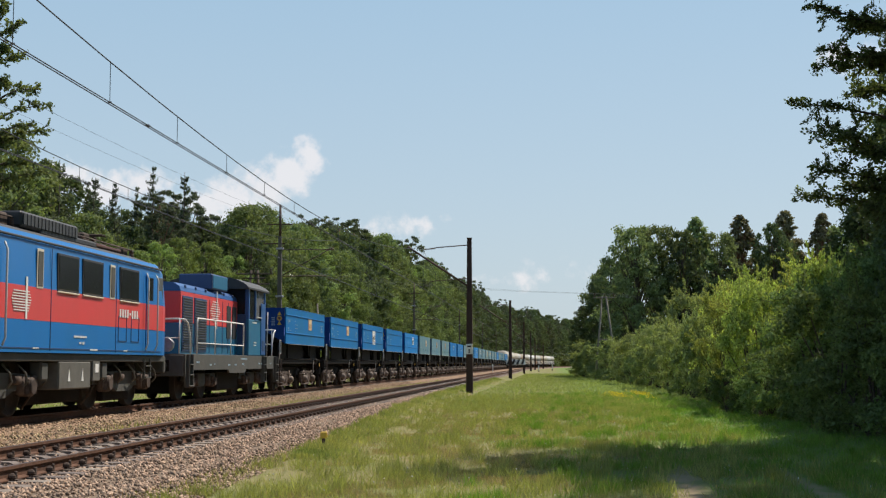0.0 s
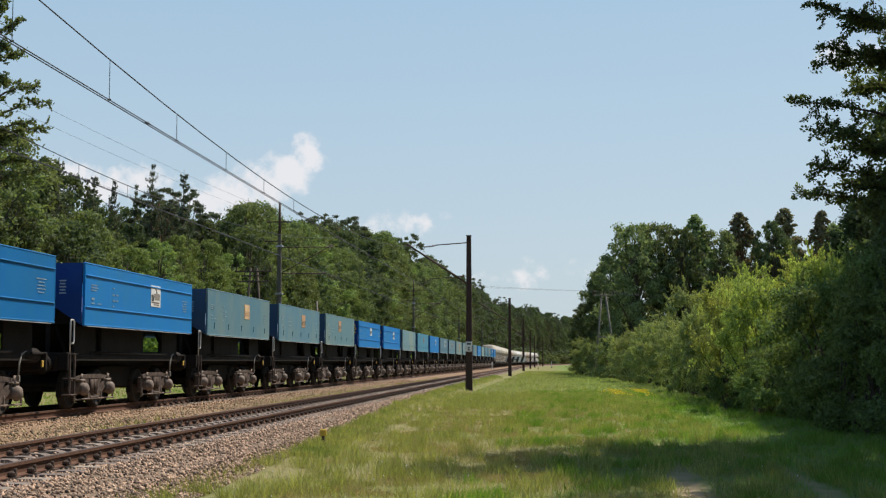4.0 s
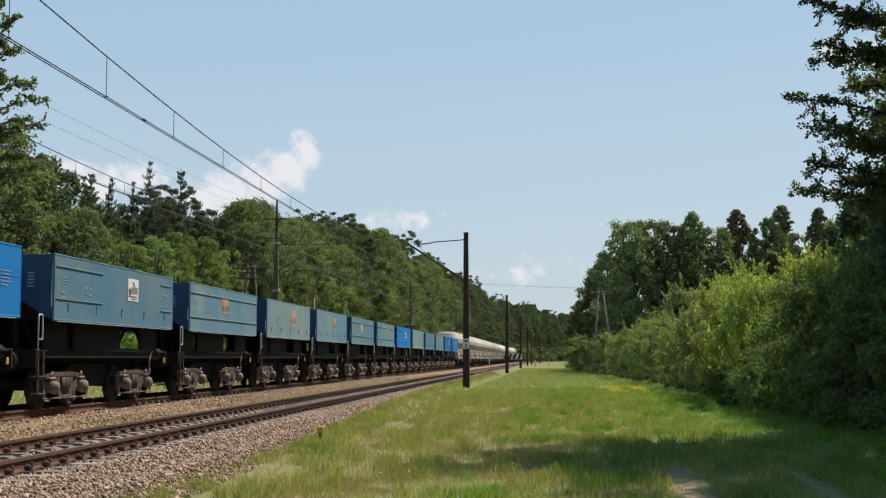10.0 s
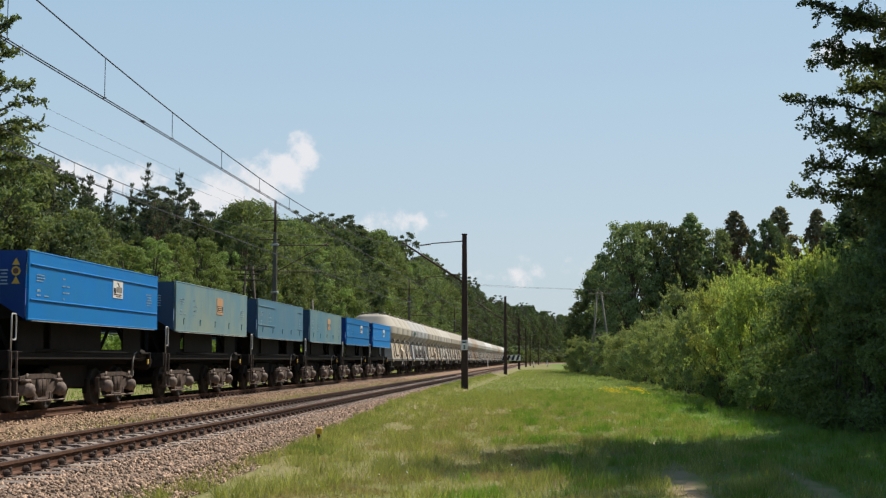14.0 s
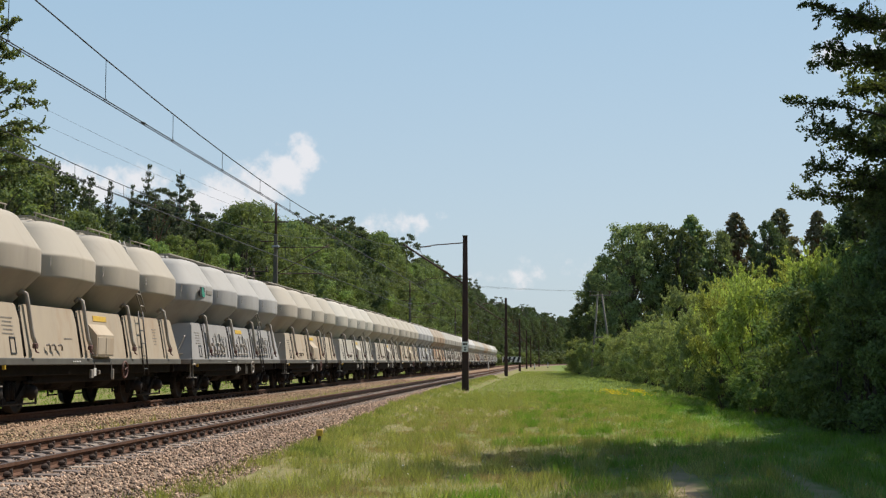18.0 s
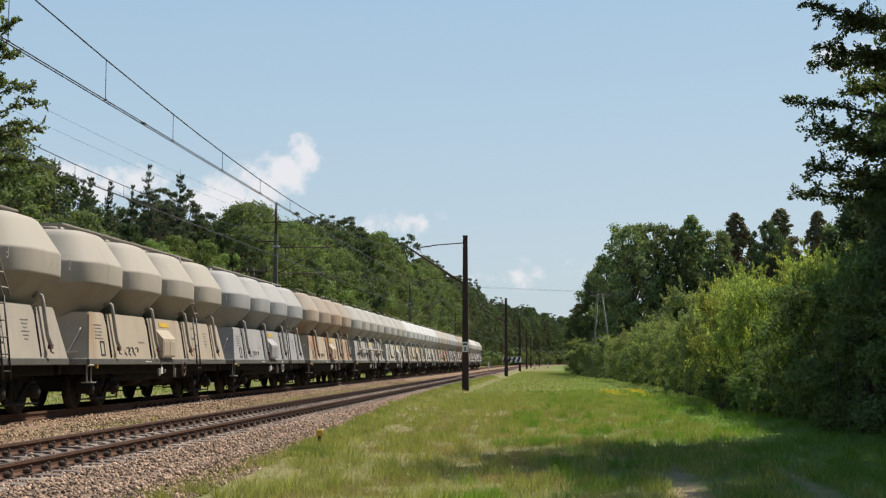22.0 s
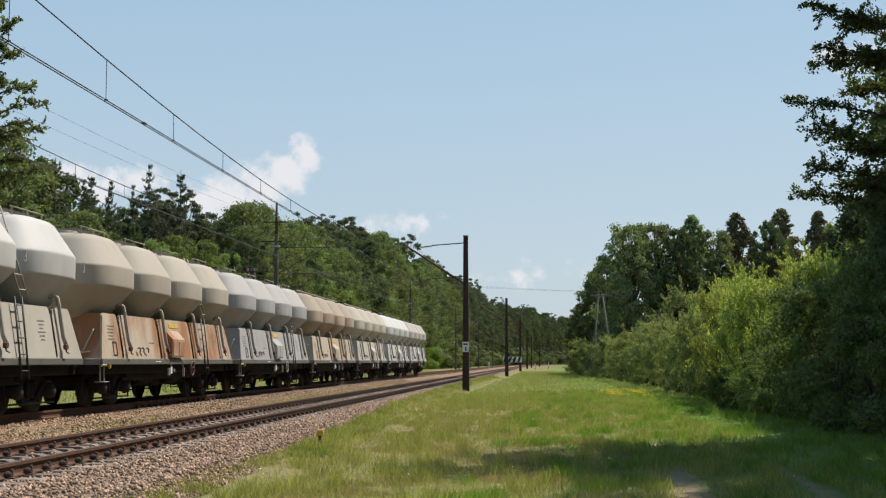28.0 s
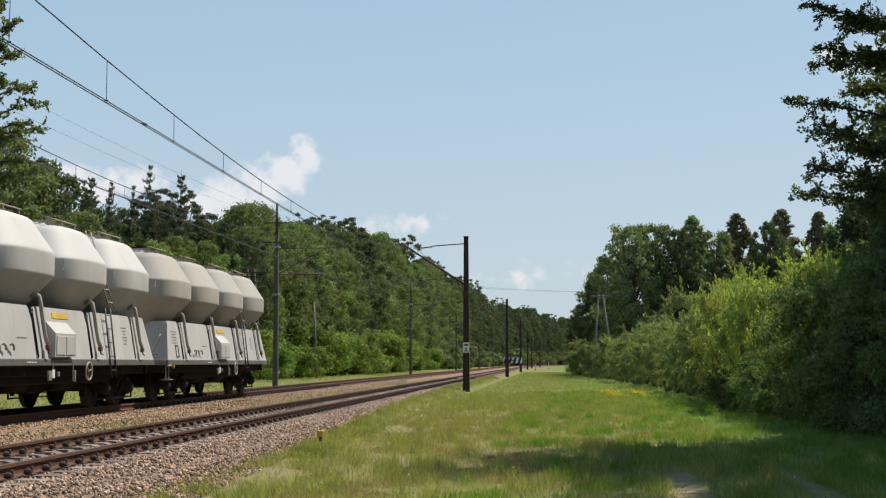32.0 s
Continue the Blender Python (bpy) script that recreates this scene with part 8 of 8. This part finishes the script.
    # running gear: two large bogies
    for q in (1, -1):
        yb = q * 3.95
        b = part("bogie", Geo().box((0, yb, 0.92), (1.9, 2.6, 0.25), 0.03).box((0, yb, 0.6), (1.0, 0.6, 0.4), 0.03), UNDER, w)
        for k in (-1, 1):
            side = Geo().prism([(yb - 2.3, 0.62), (yb - 2.2, 0.86), (yb - 0.8, 0.92), (yb + 0.8, 0.92), (yb + 2.2, 0.86), (yb + 2.3, 0.62), (yb + 0.9, 0.55), (yb + 0.5, 0.42), (yb - 0.5, 0.42), (yb - 0.9, 0.55)], 0, k * 1.06, k * 1.18)
            part("side_frame", side, LOCO_DARK, b)
            for dy in (-1.52, 1.52):
                part("axle_box", Geo().box((k * 1.20, yb + dy, 0.63), (0.26, 0.42, 0.40), 0.05).disc((k * 1.34, yb + dy, 0.63), 0.15, 0, 0.08, 14), BOGIE, b)
                sp = Geo()
                for dz in (-0.34, 0.34):
                    sp.tube([(k * 1.20, yb + dy + dz, 0.48), (k * 1.20, yb + dy + dz, 0.86)], 0.10, 10)
                part("spring", sp, BOGIE, b)
                part("brake_cylinder", Geo().tube([(k * 1.22, yb + dy * 0.45, 0.78), (k * 1.22, yb + dy * 0.45 + 0.35, 0.78)], 0.11, 10), BOGIE, b)
        # Plain dark boxes added for the shade and gear between the wheels.
        part("brake_rigging", Geo().box((0, yb, 0.56), (1.5, 3.9, 0.57), 0.03).box((0, yb, 0.34), (2.0, 2.0, 0.30), 0.03), UNDER, b)
        for k in (-1, 1):
            hose = Geo()
            for dy in (-2.1, -0.9, 0.2, 1.0, 2.0):
                hose.tube([(k * 1.22, yb + dy, 1.10), (k * 1.36, yb + dy + 0.08, 0.92), (k * 1.34, yb + dy + 0.25, 0.74), (k * 1.22, yb + dy + 0.32, 0.62)], 0.022, 6)
            tagged(part("hose_run", hose, BOX_GREY, b), kind="stuff")
            part("sand_box", Geo().box((k * 1.25, yb - q * 2.05, 0.95), (0.28, 0.40, 0.42), 0.04), LOCO_DARK, b)
            part("sand_pipe", Geo().tube([(k * 1.2, yb - q * 2.05, 0.75), (k * 1.05, yb - q * 2.1, 0.40), (k * 0.85, yb - q * 2.15, 0.14)], 0.025, 6), BOGIE, b)
            part("brake_block", Geo().box((k * 0.78, yb + 0.72, 0.60), (0.12, 0.10, 0.42), 0.02).box((k * 0.78, yb - 0.72, 0.60), (0.12, 0.10, 0.42), 0.02), BOGIE, b)
        for dy in (-1.52, 1.52):
            part("wheelset", shared("loco_wheelset", lambda: wheelset_geo(0.625), WHEEL), None, b, "", pose(0, yb + dy, 0.625))
    part("battery_box", Geo().box((1.20, -0.25, 0.85), (0.5, 2.0, 0.62), 0.03), BOX_GREY, w, "grey battery box with warning marks")
    part("battery_box", Geo().box((-1.20, -0.25, 0.85), (0.5, 2.0, 0.62), 0.03), BOX_GREY, w, "grey battery box with warning marks")
    g = Geo()
    for y in (-0.65, 0.2):
        g.prism([(y - 0.07, 0.72), (y + 0.07, 0.72), (y, 1.0)], 0, 1.452, 1.460)
    part("warning_marks", g, WHITE, w)
    part("filler_box", Geo().box((1.30, 1.15, 0.95), (0.3, 0.5, 0.50), 0.02), BOX_GREY, w)
    part("filler_plate", Geo().box((1.456, 1.15, 1.0), (0.012, 0.22, 0.2)), WHITE, w)
    part("transformer", Geo().box((0, 0, 0.68), (1.8, 3.2, 0.92), 0.05), UNDER, w)
    buffers(w, EU_LEN / 2, 1.05)
    return w


# ---------------------------------------------------------------- diesel shunter
SM_LEN = 14.24


def diesel_shunter():
    w = thing("diesel_shunter", "blue and red diesel shunting locomotive with white handrails", "locomotive")
    half = SM_LEN / 2 - 0.62
    # frame with deep skirts at the ends and cut-outs over the bogies
    side = [(-half, 1.38), (half, 1.38), (half, 0.88), (half - 0.15, 0.42), (half - 0.60, 0.42), (half - 0.75, 0.92), (1.3, 0.92), (1.1, 0.80), (-1.1, 0.80), (-1.3, 0.92),
            (-half + 0.75, 0.92), (-half + 0.60, 0.42), (-half + 0.15, 0.42), (-half, 0.88)]
    for k in (-1, 1):
        part("frame_side", Geo().prism(side, 0, k * 1.44, k * 1.50), LOCO_DARK, w, "dark olive frame side")
    part("deck", Geo().box((0, 0, 1.36), (2.92, half * 2 - 0.04, 0.06), 0.01), LOCO_DARK, w)
    part("main_frame", Geo().box((0, 0, 1.12), (2.2, half * 2 - 0.3, 0.40), 0.03), UNDER, w)
    for q in (-1, 1):
        part("buffer_beam", Geo().box((0, q * (half - 0.02), 1.05), (2.9, 0.10, 0.62), 0.02), LOCO_DARK, w)
    # long bonnet: blue below, red above, rounded blue top
    hx = 1.08
    y0, y1 = -5.60, 1.62
    part("bonnet_lower", Geo().box((0, (y0 + y1) / 2, 1.85), (hx * 2, y1 - y0, 0.94), 0.02), LOCO_TEAL, w, "teal-blue lower bonnet side")
    part("bonnet_upper", Geo().box((0, (y0 + y1) / 2, 2.79), (hx * 2 + 0.004, y1 - y0 + 0.004, 0.94), 0.02), LOCO_RED, w, "red upper bonnet side")
    top = [(-hx, 3.26), (hx, 3.26), (hx - 0.04, 3.40), (hx - 0.22, 3.52), (0, 3.56), (-hx + 0.22, 3.52), (-hx + 0.04, 3.40)]
    part("bonnet_top", Geo().prism(top, 1, y0, y1 - 0.1), LOCO_CAB, w, "rounded dark blue bonnet top with lifting lugs")
    for i in range(6):
        part("lug", shared("lug", lambda: Geo().box((0, 0, 0), (0.05, 0.12, 0.09), 0.015), LOCO_NAVY), None, w, "", pose(hx - 0.03, y0 + 0.6 + 1.2 * i, 3.42))
    part("exhaust_box", Geo().box((0.55, -0.95, 3.76), (1.1, 2.1, 0.50), 0.03), LOCO_NAVY, w, "navy box on the bonnet")
    part("exhaust_side", Geo().box((1.105, -0.95, 3.76), (0.02, 1.9, 0.42), 0.005), LOCO_TEAL, w)
    for k in (-1, 1):
        for yy, ww in ((-4.85, 1.15), (-3.35, 1.45)):
            g = part("louvre_door", Geo().box((k * (hx + 0.012), yy, 2.30), (0.03, ww, 1.66), 0.01), LOCO_NAVY, w, "dark louvred door")
            n = 20
            for i in range(n):
                part("louvre", shared("louvre_w%g" % ww, lambda ww=ww: Geo().box((0, 0, 0), (0.03, ww - 0.14, 0.045), 0.008), BLACK), None, g, "", pose(k * (hx + 0.03), yy, 1.56 + 0.078 * i))
        for yy in (-2.2, -1.35, -0.5, 0.3, 1.0):
            part("door_seam", Geo().box((k * (hx + 0.006), yy, 2.30), (0.014, 0.03, 1.7)), LOCO_NAVY, w)
        for yy in (0.15, 0.95):
            part("vent_grille", Geo().box((k * (hx + 0.010), yy + 0.2, 2.5), (0.02, 0.55, 1.1), 0.008), BLACK, w, "black ventilation grille")
        g = Geo()
        for i in range(9):
            g.box((k * (hx + 0.026), k * 0 - 1.55, 2.50 + 0.075 * i), (0.008, 1.35 - 0.16 * abs(i - 4), 0.022))
        g.box((k * (hx + 0.028), -1.35, 2.85), (0.008, 0.06, 1.25))
        tagged(part("emblem", g, WHITE, w, "white emblem of thin strokes"), kind="stuff")
    # front face
    part("front_stripe", Geo().box((0, y0 - 0.006, 2.3), (0.9, 0.016, 1.7), 0.005), LOCO_RED, w)
    part("headlight", Geo().disc((0, y0 - 0.04, 3.3), 0.20, 1, 0.10, 16), STEEL, w, "round headlight")
    for kx in (-0.95, 0.95):
        part("headlight", Geo().disc((kx, -half - 0.0, 1.65), 0.20, 1, 0.22, 18), STEEL, w, "large round chrome headlight")
    # cab
    c0, c1 = 1.62, 4.40
    cx = 1.49
    part("cab_lower", Geo().box((0, (c0 + c1) / 2, 2.02), (cx * 2, c1 - c0, 1.28), 0.03), LOCO_TEAL, w, "teal-blue cab side")
    for kx in (-1, 1):
        for yy in (c0 + 0.08, c1 - 0.08):
            part("cab_pillar", Geo().box((kx * (cx - 0.07), yy, 3.22), (0.14, 0.16, 1.16), 0.02), LOCO_CAB, w)
        part("cab_pillar", Geo().box((kx * (cx - 0.05), c0 + 1.15, 3.22), (0.10, 0.14, 1.16), 0.02), LOCO_CAB, w)
        part("cab_pane", Geo().box((kx * (cx - 0.05), c0 + 0.60, 3.20), (0.02, 1.0, 1.0), 0.005), GLASS_DARK, w, "side cab window")
        part("cab_pane", Geo().box((kx * (cx - 0.05), c0 + 1.95, 3.20), (0.02, 1.45, 1.0), 0.005), GLASS_SKY_GREY, w, "side cab window")
        d = part("cab_door", Geo().box((kx * (cx + 0.012), c1 - 0.5, 2.35), (0.03, 0.72, 1.86), 0.01), LOCO_CAB, w, "blue cab door with a vent")
        part("door_vent", Geo().box((kx * (cx + 0.03), c1 - 0.5, 1.75), (0.02, 0.42, 0.36), 0.006), LOCO_NAVY, d)
        part("cab_grab_rail", Geo().tube([(kx * (cx + 0.06), c1 - 0.02, 1.40), (kx * (cx + 0.08), c1 - 0.02, 3.0)], 0.02, 6).tube([(kx * (cx + 0.06), c0 + 0.9, 2.75), (kx * (cx + 0.06), c1 - 0.9, 2.75)], 0.02, 6), GREY_RAIL, w)
        bars(w, kx * (cx + 0.006), c0 + 0.9, 2.90 - 0.35, [(0, 0, 0.7, 0.07), (0.1, -0.7, 0.4, 0.05), (0.1, -0.8, 0.4, 0.05)], WHITE)
    for yy in (c0 + 0.02, c1 - 0.02):
        part("cab_end_wall", Geo().box((0, yy, 2.75), (0.5, 0.06, 2.1), 0.01), LOCO_NAVY, w)
        for kx in (-0.82, 0.82):
            part("cab_end_pane", Geo().box((kx, yy, 3.25), (1.05, 0.04, 0.85), 0.01), GLASS_DARK, w, "dark cab end window")
            part("cab_end_panel", Geo().box((kx, yy, 2.25), (1.15, 0.05, 1.15), 0.01), LOCO_NAVY, w)
    roof = [(-1.56, 3.70), (1.56, 3.70), (1.56, 3.76), (1.40, 3.90), (1.10, 4.04), (0.6, 4.15), (0, 4.20), (-0.6, 4.15), (-1.10, 4.04), (-1.40, 3.90), (-1.56, 3.76)]
    part("cab_roof", Geo().prism(roof, 1, c0 - 0.35, c1 + 0.30), LOCO_ROOF, w, "dark grey arched cab roof")
    # short bonnet
    part("short_bonnet", Geo().box((0, 5.05, 2.15), (hx * 2, 1.30, 1.54), 0.04), LOCO_BLUE, w, "short blue bonnet")
    part("short_bonnet_stripe", Geo().box((0, 5.05, 2.66), (hx * 2 + 0.02, 1.28, 0.42), 0.02), LOCO_RED, w)
    part("vertical_stripe", Geo().box((hx + 0.01, 5.35, 2.2), (0.02, 0.2, 1.4)), LOCO_RED, w)
    # white handrails along the deck
    for k in (-1, 1):
        xr = k * 1.45
        g = Geo().tube([(xr, -5.05, 1.40), (xr, -5.05, 2.38), (xr, -4.97, 2.46), (xr, 0.95, 2.46), (xr, 1.03, 2.38), (xr, 1.03, 1.40)], 0.024, 8)
        g.tube([(xr, -5.05, 1.72), (xr, 1.03, 1.72)], 0.02, 6)
        for yy in (-2.9, -0.8):
            g.tube([(xr, yy, 1.40), (xr, yy, 2.46)], 0.02, 6)
        part("handrail", g, WHITE, w, "white tubular handrail")
        for yy, s in ((-half + 0.06, 1), (half - 0.06, -1)):
            g = Geo().tube([(k * 0.55, yy, 2.40), (k * 1.25, yy, 2.40), (xr, yy + s * 0.03, 2.38), (xr, yy + s * 0.35, 2.30), (xr, yy + s * 0.62, 1.9), (xr, yy + s * 0.68, 1.40)], 0.024, 8)
            g.tube([(k * 0.55, yy, 1.40), (k * 0.55, yy, 2.40)], 0.024, 8).tube([(k * 1.3, yy, 1.40), (k * 1.3, yy, 2.40)], 0.02, 6)
            g.tube([(k * 0.55, yy, 1.85), (k * 1.3, yy, 1.85)], 0.018, 6)
            part("end_rail", g, WHITE, w, "white tubular end rail")
        for yy in (-half + 0.38, half - 0.38, c1 - 0.4):
            st = Geo()
            for z in (0.46, 0.78, 1.08):
                st.box((k * 1.53, yy, z), (0.16, 0.42, 0.03), 0.006)
            st.box((k * 1.53, yy - 0.21, 0.9), (0.12, 0.03, 0.95)).box((k * 1.53, yy + 0.21, 0.9), (0.12, 0.03, 0.95))
            part("steps", st, LOCO_DARK, w)
        bars(w, k * 1.505, 0, 1.15, [(-5.1, 0, 0.35, 0.25), (-3.6, -0.08, 0.25, 0.10), (-3.1, -0.06, 0.10, 0.16), (-1.2, -0.08, 0.3, 0.08), (-0.3, -0.08, 0.3, 0.06), (0.9, 0.12, 0.9, 0.10), (0.8, -0.06, 0.3, 0.12),
                                     (3.3, -0.04, 0.22, 0.14), (3.7, -0.04, 0.22, 0.14), (5.3, -0.04, 0.10, 0.10)], MARKS)
    # bogies
    for q in (1, -1):
        yb = q * 3.5
        b = part("bogie", Geo().box((0, yb, 0.75), (1.9, 2.2, 0.25), 0.03), UNDER, w)
        for k in (-1, 1):
            part("side_frame", Geo().prism([(yb - 1.9, 0.60), (yb - 1.8, 0.80), (yb + 1.8, 0.80), (yb + 1.9, 0.60), (yb + 0.7, 0.52), (yb + 0.4, 0.40), (yb - 0.4, 0.40), (yb - 0.7, 0.52)], 0, k * 1.05, k * 1.15), LOCO_DARK, b)
            for dy in (-1.3, 1.3):
                part("axle_box", Geo().box((k * 1.16, yb + dy, 0.55), (0.24, 0.36, 0.34), 0.05).disc((k * 1.29, yb + dy, 0.55), 0.13, 0, 0.06, 14), BOGIE, b)
                part("spring", Geo().tube([(k * 1.18, yb + dy * 0.55, 0.42), (k * 1.18, yb + dy * 0.55, 0.78)], 0.11, 10), BOGIE, b)
        # Dark fill box in place of shade and gear under the frame.
        part("brake_rigging", Geo().box((0, yb, 0.52), (1.5, 3.4, 0.62), 0.03), UNDER, b)
        for dy in (-1.3, 1.3):
            part("wheelset", shared("sm_wheelset", lambda: wheelset_geo(0.55), WHEEL), None, b, "", pose(0, yb + dy, 0.55))
    part("fuel_tank", Geo().box((0, 0, 0.56), (2.3, 3.0, 0.66), 0.06), UNDER, w)
    buffers(w, SM_LEN / 2, 1.05)
    return w


# ---------------------------------------------------------------- the train in its order
SPEED = 16.68
TRAIN = []        # (thing, middle of it at the start)


def marshal():
    s = 37.40                                   # leading buffers of the shunter at the start
    TRAIN.append((electric_locomotive(), s - EU_LEN / 2))
    TRAIN.append((diesel_shunter(), s + SM_LEN / 2))
    s += SM_LEN
    beige, orange = (POSTER, 0.75, 0.50, 0.8, 2.80), (POSTER_ORANGE, 0.80, 0.52, 0.6, 2.80)
    white, small = (WHITE, 0.85, 0.56, 0.9, 2.82), (WHITE, 0.75, 0.44, 1.15, 2.82)
    deep, blue, light, teal, tdark, green = DUMP_BLUE_DEEP, DUMP_BLUE, DUMP_BLUE_LIGHT, DUMP_TEAL, DUMP_TEAL_DARK, DUMP_GREEN
    # paint, ribs, notice, warning signs, lifting loops
    rake = [(deep, 1, beige, 1, 0), (deep, 1, beige, 0, 0), (deep, 1, (WHITE, 1.20, 0.80, 0.15, 2.64), 0, 0), (deep, 1, None, 1, 1), (blue, 1, white, 0, 0), (teal, 0, beige, 0, 0),
            (teal, 0, orange, 0, 0), (green, 0, (POSTER_ORANGE, 0.80, 0.52, -0.45, 2.84), 0, 0), (blue, 1, (WHITE, 0.75, 0.44, 0.3, 2.82), 1, 0), (blue, 1, (WHITE, 0.75, 0.48, 0.8, 2.80), 1, 1), (green, 0, None, 0, 0), (light, 0, (POSTER_ORANGE, 0.6, 0.42, 0.45, 2.82), 0, 0),
            (blue, 0, small, 1, 0), (tdark, 0, white, 0, 0), (teal, 1, (POSTER_ORANGE, 0.85, 0.52, -0.2, 2.80), 0, 0), (green, 0, (POSTER_ORANGE, 0.85, 0.68, 0.6, 2.72), 0, 0), (teal, 0, orange, 0, 0), (teal, 1, (POSTER, 0.7, 0.46, -0.8, 2.80), 0, 0),
            (teal, 1, orange, 0, 0), (blue, 1, small, 1, 0), (green, 0, orange, 0, 0), (tdark, 0, None, 0, 0), (teal, 0, orange, 0, 0), (deep, 1, small, 0, 0), (blue, 1, (WHITE, 0.7, 0.48, 0.8, 2.80), 1, 1)]
    words = {deep.name: "deep blue", blue.name: "bright blue", light.name: "light blue", teal.name: "faded teal", tdark.name: "dark teal", green.name: "faded grey-green"}
    for paint, ribs, poster, warn, hooks in rake:
        label = "%s steel tipping hopper wagon %s" % (words[paint.name], "with two side ribs" if ribs else "with smooth stained sides")
        label += (", white notice" if poster and poster[0] is WHITE else ", rust-coloured notice") if poster else ""
        TRAIN.append((dump_wagon(paint, ribs, poster, warn, hooks, label), s + DUMP_LEN / 2))
        s += DUMP_LEN
    silos = [(CREAM, BOX_TAN, "short", 0), (PALE_GREY, PALE_GREY, "long", 0), (CREAM, BOX_TAN, "long", 0), (CREAM_WHITE, CREAM_WHITE, "long", 0), (CREAM, CREAM, "long", 0), (CREAM, BOX_TAN, "long", 0),
             (PALE_GREY, PALE_GREY, "long", 0), (TAN, BOX_RUST, "short", 0), (GREY_BEIGE, GREY_BEIGE, "short", 1), (GREY_BEIGE, CREAM_WHITE, "short", 0), (TANK_WHITE, BOX_TAN, "long", 0), (TANK_WHITE, CREAM_WHITE, "short", 0),
             (CREAM, BOX_RUST, "short", 0), (PALE_GREY, PALE_GREY, "short", 0), (TAN, BOX_TAN, "long", 0), (CREAM, CREAM_WHITE, "long", 0), (TANK_WHITE, TANK_WHITE, "short", 0), (GREY_BEIGE, TANK_WHITE, "short", 0)]
    words = {CREAM.name: "cream", PALE_GREY.name: "pale grey", CREAM_WHITE.name: "off-white", TANK_WHITE.name: "white", TAN.name: "rust-stained tan", GREY_BEIGE.name: "grey-beige", BOX_RUST.name: "rust-stained", BOX_TAN.name: "dusty tan"}
    for i, (tank, panel, walkway, piped) in enumerate(silos):
        label = "%s four-tank cement silo wagon with %s side panels%s" % (words[tank.name], words[panel.name], " and discharge piping" if piped else "")
        logo = [LOCO_NAVY] if i == 1 else [DUMP_TEAL] if i in (11, 16) else None
        TRAIN.append((silo_wagon(tank, panel, walkway, label, bool(piped), logo, i == 1), s + SILO_LEN / 2))
        s += SILO_LEN


marshal()


# the train eases by a hand's width or two against an even pace
DRIFT = (0.0, 0.02, 0.09, 0.20, 0.32, 0.38, 0.40, 0.36, 0.30, 0.20, 0.10, 0.02, -0.06, -0.15, -0.24, -0.30, -0.33)


def motions():
    for ob, s0 in TRAIN:
        rows = []
        for t in range(0, 33, 2):
            s = s0 - SPEED * t + DRIFT[t // 2]
            turn = -math.degrees(max(0.0, s - BEND) / RADIUS)
            rows.append((float(t), Matrix.Translation(along(s, FAR, FAR_UP)) @ pose(0, 0, 0, 0, 0, turn)))
        walk(ob, rows)


motions()
